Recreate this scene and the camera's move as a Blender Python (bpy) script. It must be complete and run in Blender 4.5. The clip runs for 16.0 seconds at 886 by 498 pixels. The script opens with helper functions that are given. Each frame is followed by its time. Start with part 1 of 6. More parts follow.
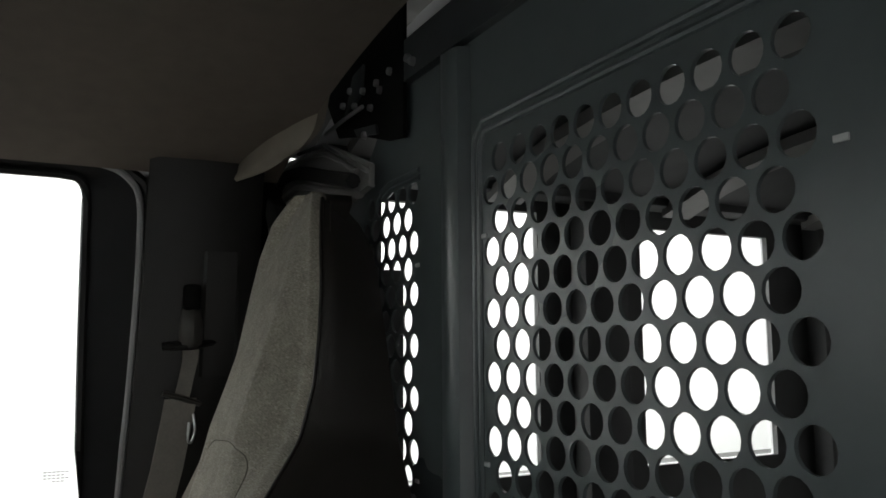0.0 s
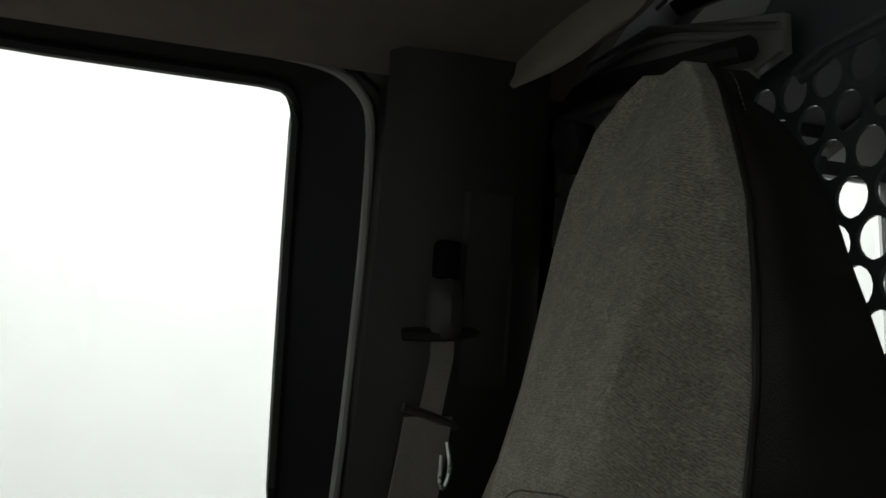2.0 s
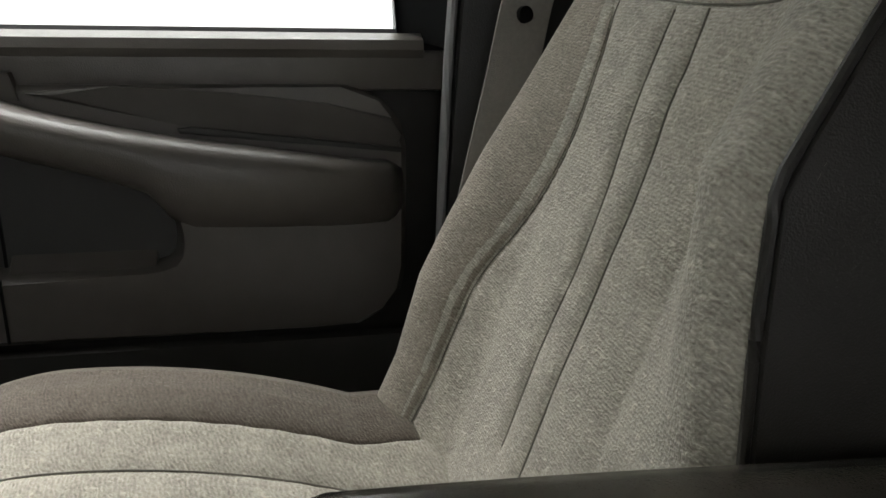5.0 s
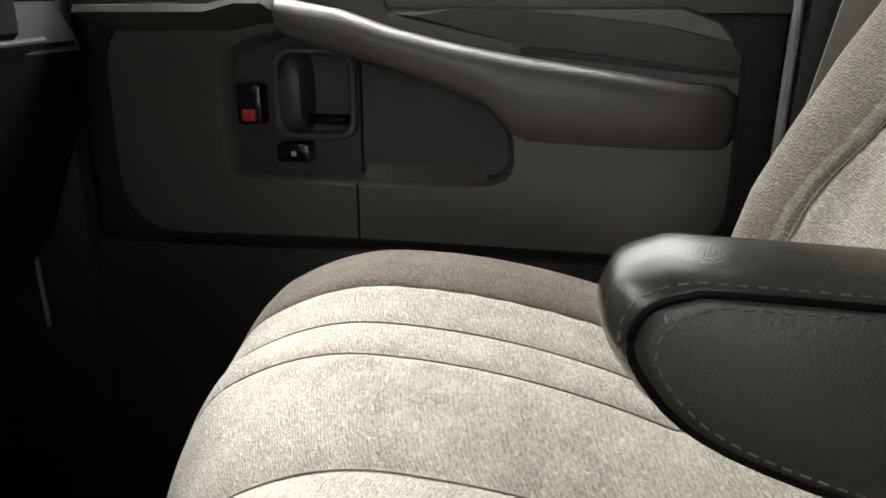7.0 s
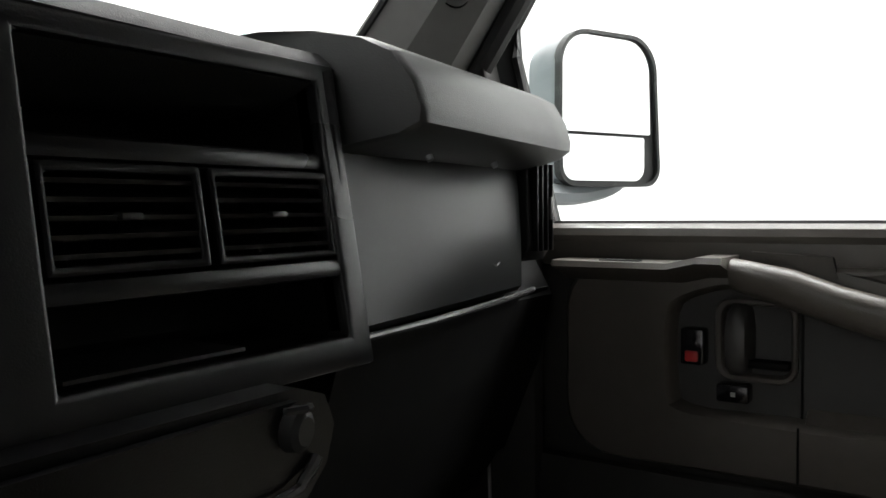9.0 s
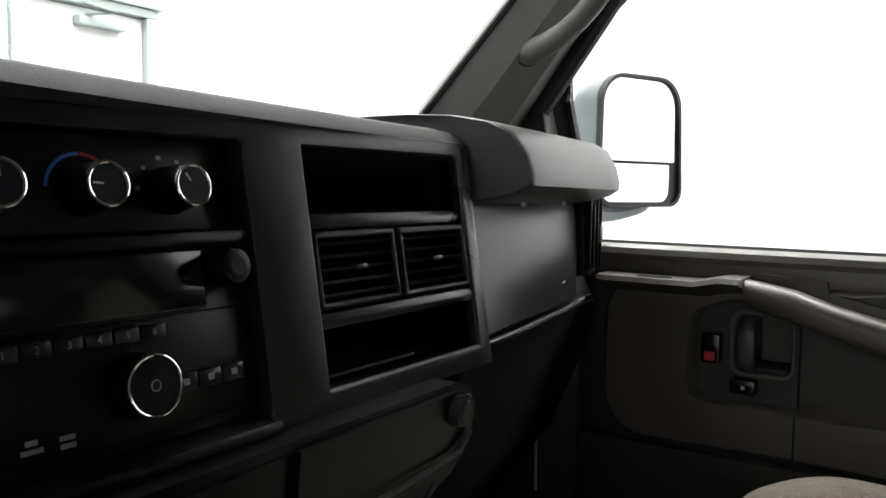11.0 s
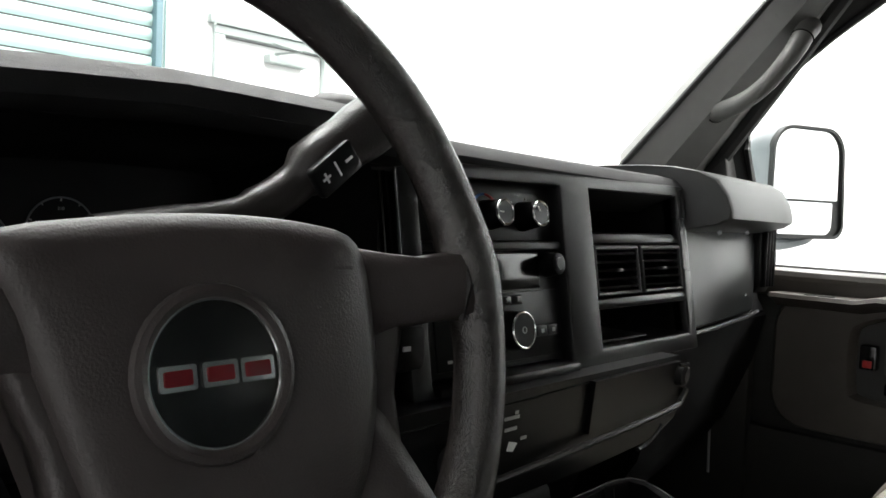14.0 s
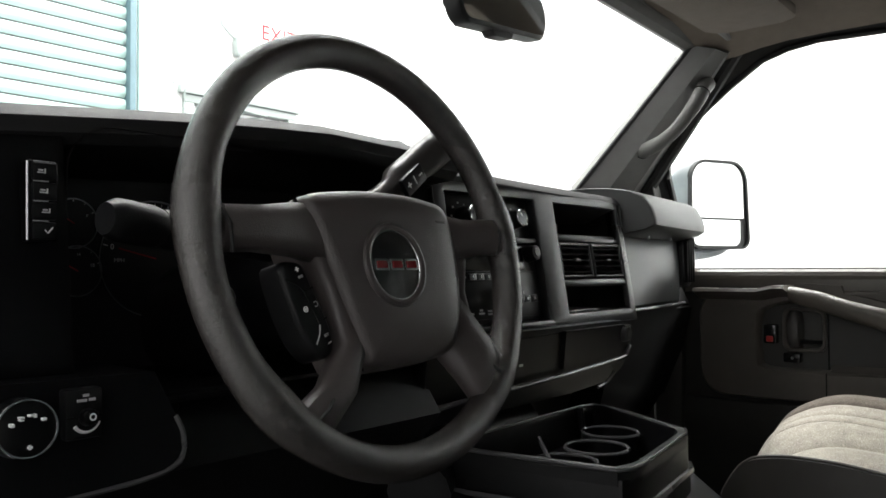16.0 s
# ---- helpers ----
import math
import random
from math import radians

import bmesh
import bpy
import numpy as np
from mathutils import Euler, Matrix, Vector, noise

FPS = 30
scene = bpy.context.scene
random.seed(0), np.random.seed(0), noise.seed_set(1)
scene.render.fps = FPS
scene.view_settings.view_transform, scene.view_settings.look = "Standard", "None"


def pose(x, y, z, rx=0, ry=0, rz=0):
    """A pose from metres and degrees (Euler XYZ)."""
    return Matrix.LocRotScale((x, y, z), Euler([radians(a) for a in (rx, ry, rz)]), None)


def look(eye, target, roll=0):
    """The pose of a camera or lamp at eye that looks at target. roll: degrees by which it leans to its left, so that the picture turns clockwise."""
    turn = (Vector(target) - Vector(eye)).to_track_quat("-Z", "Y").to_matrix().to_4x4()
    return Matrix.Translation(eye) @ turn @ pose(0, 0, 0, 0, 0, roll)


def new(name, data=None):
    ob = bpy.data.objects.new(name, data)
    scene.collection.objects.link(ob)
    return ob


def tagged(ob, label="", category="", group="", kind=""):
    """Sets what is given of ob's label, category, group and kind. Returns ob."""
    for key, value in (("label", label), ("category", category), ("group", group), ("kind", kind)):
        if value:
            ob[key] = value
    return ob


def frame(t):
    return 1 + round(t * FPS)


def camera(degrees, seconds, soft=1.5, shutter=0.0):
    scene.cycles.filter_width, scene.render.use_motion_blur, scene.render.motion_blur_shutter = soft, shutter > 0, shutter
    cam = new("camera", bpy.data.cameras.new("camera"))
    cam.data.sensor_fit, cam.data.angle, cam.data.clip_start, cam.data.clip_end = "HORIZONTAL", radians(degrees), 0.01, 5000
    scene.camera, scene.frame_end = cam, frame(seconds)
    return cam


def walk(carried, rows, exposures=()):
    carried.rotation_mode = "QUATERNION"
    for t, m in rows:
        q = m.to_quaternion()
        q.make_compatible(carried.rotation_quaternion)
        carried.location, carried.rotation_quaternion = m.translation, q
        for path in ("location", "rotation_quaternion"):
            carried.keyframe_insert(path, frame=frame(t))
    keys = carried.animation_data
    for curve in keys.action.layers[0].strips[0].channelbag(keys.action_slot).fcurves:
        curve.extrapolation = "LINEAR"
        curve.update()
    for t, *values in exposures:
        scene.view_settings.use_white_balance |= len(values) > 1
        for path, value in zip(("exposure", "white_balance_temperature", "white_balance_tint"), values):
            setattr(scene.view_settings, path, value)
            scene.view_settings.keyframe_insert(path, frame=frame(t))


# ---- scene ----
cam = camera(58.3, 16.0, soft=1.6)
PATH = [
    (0, (-0.3806, -0.3541, 1.1287), (1.3895, -1.2521, 1.3748), -0.33),
    (0.5, (-0.1939, -0.3493, 1.1419), (1.6452, -1.0877, 1.4107), 1.79),
    (1, (-0.014, -0.336, 1.1261), (1.8474, -0.9732, 1.4854), 3.48),
    (1.5, (0.0704, -0.3468, 1.1083), (1.9529, -0.898, 1.4988), 3.43),
    (2, (0.0816, -0.344, 1.0862), (1.9754, -0.8859, 1.4323), 2.44),
    (2.5, (0.1057, -0.3046, 1.0296), (1.961, -0.965, 1.3784), 2.44),
    (3, (0.099, -0.2756, 1.0105), (1.9499, -1.0173, 1.1663), 1.0),
    (3.5, (0.113, -0.2776, 0.9821), (1.9869, -0.9726, 0.9072), 0.89),
    (4, (0.1126, -0.2617, 0.9656), (1.9721, -0.9252, 0.6463), 0.87),
    (4.2, (0.1236, -0.2725, 0.9596), (1.9849, -0.888, 0.5637), 0.85),
    (6.3, (0.085, -0.3112, 0.8648), (1.9373, -0.3677, 0.1126), 1.92),
    (6.5, (0.087, -0.3043, 0.8598), (1.9461, -0.2676, 0.1233), 1.47),
    (7, (0.0767, -0.286, 0.8569), (1.9514, 0.0618, 0.253), -0.19),
    (7.5, (0.0421, -0.2681, 0.8703), (1.8824, 0.4003, 0.4622), -1.5),
    (8, (0.0075, -0.2306, 0.8845), (1.786, 0.645, 0.6196), -1.73),
    (8.5, (-0.0232, -0.2391, 0.8935), (1.6603, 0.8303, 0.7444), -1.95),
    (9, (-0.0569, -0.2111, 0.9126), (1.595, 0.9121, 0.8151), -0.62),
    (9.2, (-0.0761, -0.211, 0.9205), (1.5649, 0.9289, 0.8315), -0.16),
    (11.3, (-0.321, -0.246, 0.979), (1.339, 0.857, 0.818), 1.0),
    (11.5, (-0.345, -0.254, 0.981), (1.296, 0.877, 0.828), 0.9),
    (12, (-0.402, -0.263, 0.977), (1.198, 0.93, 0.855), 0.1),
    (12.5, (-0.437, -0.268, 0.978), (1.118, 0.982, 0.851), -0.0),
    (13, (-0.505, -0.287, 0.978), (1.033, 0.986, 0.855), 0.5),
    (13.5, (-0.567, -0.297, 0.972), (0.982, 0.963, 0.863), 1.1),
    (14, (-0.624, -0.32, 0.972), (0.835, 1.045, 0.876), 2.4),
    (14.5, (-0.689, -0.35, 0.958), (0.718, 1.069, 0.874), 2.5),
    (15, (-0.772, -0.391, 0.936), (0.667, 0.997, 0.886), 1.1),
    (15.5, (-0.88, -0.454, 0.914), (0.608, 0.881, 0.898), -0.2),
    (16, (-0.955, -0.506, 0.897), (0.582, 0.773, 0.947), -0.2),
]
EXPOSURES = [(0.0, -0.5, 6500, 10), (0.6, -0.5, 6500, 10), (1.4, -1.0, 6500, 8), (2.2, -1.3, 6500, 2), (3.0, -1.5, 6500, -12), (3.5, -1.4, 6500, -7), (4.0, -0.85, 6500, 6), (4.2, -0.7, 6500, 8), (6.3, 0.6, 6500, 10), (7.2, 0.65, 6500, 10), (8.2, 0.1, 6500, 10), (9.2, -0.2, 6500, 10), (11.3, -0.1, 6500, 10), (13.5, 0.1, 6500, 10), (14.5, 0.35, 6500, 10), (15.0, 0.4, 6500, 10), (16.0, 0.15, 6500, 10)]
walk(cam, [(t, look(eye, target, roll)) for t, eye, target, roll in PATH], EXPOSURES)

# ---- light: a bright white workshop hall ----
world = bpy.data.worlds.new("hall_light")
scene.world = world
world.use_nodes = True
bg = world.node_tree.nodes["Background"]
bg.inputs["Color"].default_value = (1.0, 1.0, 1.0, 1)
bg.inputs["Strength"].default_value = 0.2


def hall_lamp(x, y, z, w, d, watts):
    """A row of ceiling strip lights, as one large soft lamp facing down."""
    lamp = bpy.data.lights.new("strip_light", "AREA")
    lamp.shape = "RECTANGLE"
    lamp.size, lamp.size_y = w, d
    lamp.energy = watts
    lamp.color = (1.0, 0.99, 0.975)
    ob = bpy.data.objects.new("strip_light", lamp)
    scene.collection.objects.link(ob)
    ob.location = (x, y, z)


hall_lamp(5.2, -1.2, 7.3, 5.0, 11.0, 2100.0)
hall_lamp(0.6, 2.8, 7.3, 5.0, 2.0, 760.0)
hall_lamp(-4.5, 0.0, 7.3, 3.0, 6.0, 130.0)
hall_lamp(4.0, -8.0, 7.3, 9.0, 3.0, 1500.0)


# ---- materials ----
def material(name, color, rough=0.5, metal=0.0, vary=0.12, scale=40.0, bump=0.0, bump_scale=400.0, spec=0.5, tint=None, kind="noise"):
    """A node material with two scales of variation and an optional fine relief, in object metres."""
    m = bpy.data.materials.new(name)
    m.use_nodes = True
    nt = m.node_tree
    b = nt.nodes["Principled BSDF"]
    b.inputs["Metallic"].default_value = metal
    b.inputs["Specular IOR Level"].default_value = spec
    co = nt.nodes.new("ShaderNodeTexCoord")
    geo = nt.nodes.new("ShaderNodeNewGeometry")
    n1 = nt.nodes.new("ShaderNodeTexNoise")
    n1.inputs["Scale"].default_value = scale
    n1.inputs["Detail"].default_value = 5
    n2 = nt.nodes.new("ShaderNodeTexNoise")
    n2.inputs["Scale"].default_value = scale * 0.12
    n2.inputs["Detail"].default_value = 3
    for n in (n1, n2):
        nt.links.new(geo.outputs["Position"], n.inputs["Vector"])
    mix = nt.nodes.new("ShaderNodeMath")
    mix.operation = "ADD"
    nt.links.new(n1.outputs["Fac"], mix.inputs[0])
    nt.links.new(n2.outputs["Fac"], mix.inputs[1])
    ramp = nt.nodes.new("ShaderNodeValToRGB")
    lo = [max(0, c * (1 - vary)) for c in color]
    hi = [min(1, c * (1 + vary)) for c in (tint or color)]
    ramp.color_ramp.elements[0].position, ramp.color_ramp.elements[1].position = 0.3, 0.7
    ramp.color_ramp.elements[0].color, ramp.color_ramp.elements[1].color = (*lo, 1), (*hi, 1)
    half = nt.nodes.new("ShaderNodeMath")
    half.operation = "MULTIPLY"
    half.inputs[1].default_value = 0.5
    nt.links.new(mix.outputs[0], half.inputs[0])
    nt.links.new(half.outputs[0], ramp.inputs["Fac"])
    nt.links.new(ramp.outputs["Color"], b.inputs["Base Color"])
    rr = nt.nodes.new("ShaderNodeMapRange")
    rr.inputs["To Min"].default_value = max(0.02, rough - 0.08)
    rr.inputs["To Max"].default_value = min(1, rough + 0.08)
    nt.links.new(n2.outputs["Fac"], rr.inputs["Value"])
    nt.links.new(rr.outputs[0], b.inputs["Roughness"])
    if bump:
        if kind == "leather":
            tex = nt.nodes.new("ShaderNodeTexVoronoi")
            tex.feature = "SMOOTH_F1"
            out = tex.outputs["Distance"]
        else:
            tex = nt.nodes.new("ShaderNodeTexNoise")
            tex.inputs["Detail"].default_value = 3
            out = tex.outputs["Fac"]
        tex.inputs["Scale"].default_value = bump_scale
        nt.links.new(geo.outputs["Position"], tex.inputs["Vector"])
        bp = nt.nodes.new("ShaderNodeBump")
        bp.inputs["Strength"].default_value = bump
        bp.inputs["Distance"].default_value = 0.001
        nt.links.new(out, bp.inputs["Height"])
        nt.links.new(bp.outputs["Normal"], b.inputs["Normal"])
    return m


M_BLACK = material("black_dash_plastic", (0.0036, 0.0036, 0.0040), 0.33, bump=0.2, bump_scale=900, spec=0.17)
M_TOP = material("matt_dash_top", (0.012, 0.012, 0.0125), 0.7, bump=0.35, bump_scale=800, spec=0.25)
M_GLOSS = material("gloss_black_plastic", (0.012, 0.012, 0.013), 0.15)
# Near-black paints the shade of recesses and footwell; also colours seams and dark parts.
M_DARK = material("dark_shaded_plastic", (0.004, 0.004, 0.004), 0.6, spec=0.12)
M_BEZEL = material("charcoal_bezel", (0.012, 0.012, 0.013), 0.30, bump=0.15, bump_scale=900, spec=0.34)
M_WHEEL = material("steering_leather", (0.032, 0.028, 0.026), 0.20, spec=1.0, bump=0.55, bump_scale=1500, kind="leather")
M_HUB = material("hub_plastic", (0.062, 0.053, 0.052), 0.36, bump=0.35, bump_scale=800)
M_LEVER = material("gear_lever_plastic", (0.026, 0.023, 0.022), 0.36, bump=0.3, bump_scale=800)
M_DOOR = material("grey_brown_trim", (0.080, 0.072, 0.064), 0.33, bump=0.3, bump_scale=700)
# Darker copy of the trim: the shade low in the cab is in its colour.
M_DOORSHADE = material("grey_brown_trim_shaded", (0.019, 0.018, 0.016), 0.55, bump=0.3, bump_scale=700)
M_PILLAR = material("grey_pillar_trim", (0.11, 0.108, 0.104), 0.5, bump=0.25, bump_scale=700)
M_HEAD = material("headliner_cloth", (0.17, 0.143, 0.118), 0.95, bump=0.5, bump_scale=1500)


def tweed(name, light, dark):
    """Coarse woven cloth: short slanting floats that change direction column by column, with fuzzy yarn."""
    m = bpy.data.materials.new(name)
    m.use_nodes = True
    nt = m.node_tree
    b = nt.nodes["Principled BSDF"]
    b.inputs["Roughness"].default_value = 0.95
    b.inputs["Specular IOR Level"].default_value = 0.2
    b.inputs["Sheen Weight"].default_value = 0.15

    def calc(op, a, c):
        n = nt.nodes.new("ShaderNodeMath")
        n.operation = op
        for i, v in enumerate((a, c)):
            if isinstance(v, (int, float)):
                n.inputs[i].default_value = v
            elif v is not None:
                nt.links.new(v, n.inputs[i])
        return n.outputs[0]

    def noise(scale, vec, detail=2):
        n = nt.nodes.new("ShaderNodeTexNoise")
        n.inputs["Scale"].default_value = scale
        n.inputs["Detail"].default_value = detail
        nt.links.new(vec, n.inputs["Vector"])
        return n.outputs["Fac"]

    geo = nt.nodes.new("ShaderNodeNewGeometry")
    xyz = nt.nodes.new("ShaderNodeSeparateXYZ")
    pos = geo.outputs["Position"]
    nt.links.new(pos, xyz.inputs[0])
    wob = calc("MULTIPLY", calc("SUBTRACT", noise(120, pos), 0.5), 0.0030)
    across = calc("ADD", xyz.outputs["X"], wob)
    along = calc("ADD", calc("SUBTRACT", xyz.outputs["Z"], xyz.outputs["Y"]), wob)
    row = calc("SINE", calc("MULTIPLY", along, 2 * math.pi / 0.0026), None)
    flat = nt.nodes.new("ShaderNodeCombineXYZ")
    nt.links.new(calc("ADD", calc("MULTIPLY", across, 330.0), calc("MULTIPLY", along, 200.0)), flat.inputs[0])
    nt.links.new(calc("MULTIPLY", along, 430.0), flat.inputs[1])
    nt.links.new(calc("MULTIPLY", calc("ADD", xyz.outputs["Z"], xyz.outputs["Y"]), 290.0), flat.inputs[2])
    dash = calc("SUBTRACT", noise(1.0, flat.outputs[0], 1), 0.5)
    slub = calc("MULTIPLY", calc("MAXIMUM", calc("SUBTRACT", noise(0.55, flat.outputs[0], 2), 0.58), 0.0), 3.5)
    weave = calc("ADD", calc("MULTIPLY", row, 0.09), calc("ADD", calc("MULTIPLY", dash, 1.1), slub))
    fuzz = calc("SUBTRACT", noise(750, pos, 3), 0.5)
    patch = calc("SUBTRACT", noise(45, pos, 4), 0.5)
    fac = calc("ADD", calc("ADD", calc("ADD", 0.5, weave), calc("MULTIPLY", fuzz, 0.8)), calc("MULTIPLY", patch, 0.7))
    ramp = nt.nodes.new("ShaderNodeValToRGB")
    ramp.color_ramp.elements[0].position, ramp.color_ramp.elements[1].position = 0.05, 0.95
    ramp.color_ramp.elements[0].color, ramp.color_ramp.elements[1].color = (*dark, 1), (*light, 1)
    nt.links.new(fac, ramp.inputs["Fac"])
    nt.links.new(ramp.outputs["Color"], b.inputs["Base Color"])
    bp = nt.nodes.new("ShaderNodeBump")
    bp.inputs["Strength"].default_value = 0.6
    bp.inputs["Distance"].default_value = 0.0012
    nt.links.new(fac, bp.inputs["Height"])
    nt.links.new(bp.outputs["Normal"], b.inputs["Normal"])
    return m


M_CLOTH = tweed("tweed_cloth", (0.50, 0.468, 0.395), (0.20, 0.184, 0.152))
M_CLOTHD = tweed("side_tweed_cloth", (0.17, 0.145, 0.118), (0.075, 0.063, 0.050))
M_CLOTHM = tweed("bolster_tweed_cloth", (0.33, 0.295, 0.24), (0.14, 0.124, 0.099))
M_VINYL = material("dark_vinyl", (0.028, 0.025, 0.022), 0.42, bump=0.25, bump_scale=1300, kind="leather")
M_RUBBER = material("black_rubber", (0.012, 0.012, 0.012), 0.6)
M_STEEL = material("painted_partition_steel", (0.105, 0.124, 0.128), 0.29, vary=0.08)
M_METAL = material("bare_metal", (0.6, 0.6, 0.6), 0.3, 1.0)
M_CHROME = material("chrome", (0.8, 0.8, 0.8), 0.12, 1.0, vary=0.03)
M_PAINT = material("white_body_paint", (0.75, 0.76, 0.77), 0.3, vary=0.03)
M_CARPET = material("black_floor_mat", (0.010, 0.010, 0.010), 0.9, bump=0.5)
M_WALL = material("white_wall", (0.82, 0.82, 0.82), 0.8, vary=0.03, scale=2)
M_CONCRETE = material("grey_concrete", (0.11, 0.11, 0.108), 0.6, vary=0.2, scale=3)


M_SEAM = material("dark_joint", (0.12, 0.13, 0.13), 0.8)
M_TEAL = material("pale_teal_steel", (0.50, 0.66, 0.63), 0.5, vary=0.06)
M_TEALDARK = material("dark_teal_steel", (0.10, 0.17, 0.2), 0.5)
M_GREYPAINT = material("grey_gloss_paint", (0.36, 0.40, 0.39), 0.5)
M_RED = material("red_plastic", (0.55, 0.03, 0.04), 0.4)
M_RAIL = material("pale_primer_steel", (0.24, 0.235, 0.225), 0.4, vary=0.15, scale=20)
M_DARKSTEEL = material("dark_steel", (0.05, 0.055, 0.058), 0.4)
M_CAP = material("beige_moulding", (0.24, 0.21, 0.17), 0.55)
M_CARGO = material("grey_cargo_trim", (0.09, 0.093, 0.093), 0.6, vary=0.2, scale=15)
M_PILLARD = material("dark_pillar_trim", (0.017, 0.016, 0.015), 0.5, bump=0.3, bump_scale=700)
M_MIRRORSHELL = material("mirror_shell_plastic", (0.21, 0.225, 0.24), 0.3, bump=0.1, bump_scale=600)
M_MIRROR = material("mirror_glass", (0.85, 0.87, 0.87), 0.03, 1.0, vary=0.0)
M_BELT = material("grey_belt_webbing", (0.20, 0.185, 0.165), 0.75, vary=0.15, scale=300, bump=0.6, bump_scale=1200)
M_SLOT = material("pale_slot_edge", (0.55, 0.56, 0.56), 0.5)
M_GREYPLASTIC = material("grey_buckle_plastic", (0.05, 0.047, 0.042), 0.5)
M_MARK = material("white_print", (0.75, 0.75, 0.75), 0.6, vary=0.02)
M_BLUE = material("blue_print", (0.05, 0.16, 0.5), 0.6)
M_REDPRINT = material("red_print", (0.45, 0.02, 0.03), 0.6)
M_REDKEY = material("red_key", (0.45, 0.02, 0.02), 0.45)
M_THREAD = material("pale_thread", (0.15, 0.14, 0.12), 0.8)
M_GAUGE = material("gauge_face", (0.015, 0.015, 0.017), 0.35)

M_DOORSIDE = material("matt_door_insert", (0.065, 0.059, 0.053), 0.7, bump=0.3, bump_scale=900)
M_HANDLE = material("dark_grey_handle", (0.045, 0.043, 0.042), 0.4)
M_FRAMEBLACK = material("black_window_frame", (0.008, 0.008, 0.009), 0.5, spec=0.3)
M_SEALGREY = material("grey_seal_bead", (0.34, 0.34, 0.34), 0.5)
M_SEAMCLOTH = material("seam_shadow_cloth", (0.15, 0.138, 0.115), 0.95)
M_ARM = material("armrest_vinyl", (0.056, 0.050, 0.041), 0.23, bump=0.12, bump_scale=1500, kind="leather")

M_PANEL = material("matt_black_panel", (0.006, 0.006, 0.0066), 0.38, spec=0.22)
M_KNOBFACE = material("knob_face", (0.02, 0.022, 0.03), 0.3)
M_MARKDIM = material("pale_print", (0.42, 0.42, 0.42), 0.6, vary=0.05)
# Satin edges; their bright highlight is partly put into a paler colour.
M_TRIMEDGE = material("satin_highlight_edge", (0.06, 0.06, 0.062), 0.20)
M_AIRBAG = material("airbag_cover_plastic", (0.008, 0.0088, 0.009), 0.36, spec=0.25, bump=0.12, bump_scale=700)
M_PAD = material("padded_grey_vinyl", (0.033, 0.034, 0.034), 0.42, bump=0.2, bump_scale=900, kind="leather")
M_CHROMEDIM = material("dull_chrome", (0.4, 0.4, 0.42), 0.3, 1.0)
M_BADGE = material("black_badge", (0.012, 0.013, 0.013), 0.25)
M_REDBADGE = material("red_badge_enamel", (0.16, 0.012, 0.016), 0.25)


def glass(name, tint=(0.965, 1.0, 0.98)):
    m = bpy.data.materials.new(name)
    m.use_nodes = True
    b = m.node_tree.nodes["Principled BSDF"]
    b.inputs["Base Color"].default_value = (*tint, 1)
    b.inputs["Roughness"].default_value = 0.0
    b.inputs["IOR"].default_value = 1.45
    b.inputs["Transmission Weight"].default_value = 1.0
    return m


M_GLASS = glass("window_glass")


# ---- mesh helpers ----
UNIT = 1.09  # metres for one drawing unit of the plan below


def finish(name, bm, mat, parent=None, label="", smooth=35):
    bmesh.ops.scale(bm, vec=(UNIT,) * 3, verts=bm.verts)
    bmesh.ops.recalc_face_normals(bm, faces=bm.faces)
    for f in bm.faces:
        f.smooth = True
    for e in bm.edges:
        if len(e.link_faces) == 2 and e.calc_face_angle(0) > radians(smooth):
            e.smooth = False
    me = bpy.data.meshes.new(name)
    bm.to_mesh(me)
    bm.free()
    me.materials.append(mat)
    ob = new(name, me)
    if parent:
        ob.parent = parent
    if label:
        ob["label"] = label
    return ob


def part(name, bm, mat, parent, label="", smooth=35):
    return finish(name, bm, mat, parent, label, smooth)


def thing(name, label, category, group="", kind=""):
    ob = new(name)
    ob.empty_display_size = 0.05
    return tagged(ob, label, category, group, kind)


def box(x0, x1, y0, y1, z0, z1, bevel=0.0, seg=2, bm=None):
    """A bevelled block between two corners."""
    own = bm is None
    b = bmesh.new()
    bmesh.ops.create_cube(b, size=1, matrix=Matrix.Translation(((x0 + x1) / 2, (y0 + y1) / 2, (z0 + z1) / 2)) @ Matrix.Diagonal((abs(x1 - x0), abs(y1 - y0), abs(z1 - z0), 1)))
    if bevel:
        bmesh.ops.bevel(b, geom=list(b.edges), offset=bevel, segments=seg, affect="EDGES", profile=0.5)
    return b


def prism(pts, axis, a, b_, bevel=0.0, seg=2):
    """A closed outline of 2D points, drawn out along an axis from a to b. x: (y, z), y: (x, z), z: (x, y)."""
    bm = bmesh.new()
    put = {"x": lambda p, d: (d, p[0], p[1]), "y": lambda p, d: (p[0], d, p[1]), "z": lambda p, d: (p[0], p[1], d)}[axis]
    lo = [bm.verts.new(put(p, a)) for p in pts]
    hi = [bm.verts.new(put(p, b_)) for p in pts]
    n = len(pts)
    bm.faces.new(lo), bm.faces.new(hi)
    for i in range(n):
        bm.faces.new((lo[i], lo[(i + 1) % n], hi[(i + 1) % n], hi[i]))
    if bevel:
        rim = [e for e in bm.edges if e.verts[0] in lo and e.verts[1] in lo or e.verts[0] in hi and e.verts[1] in hi]
        bmesh.ops.bevel(bm, geom=rim, offset=bevel, segments=seg, affect="EDGES", profile=0.5)
    return bm


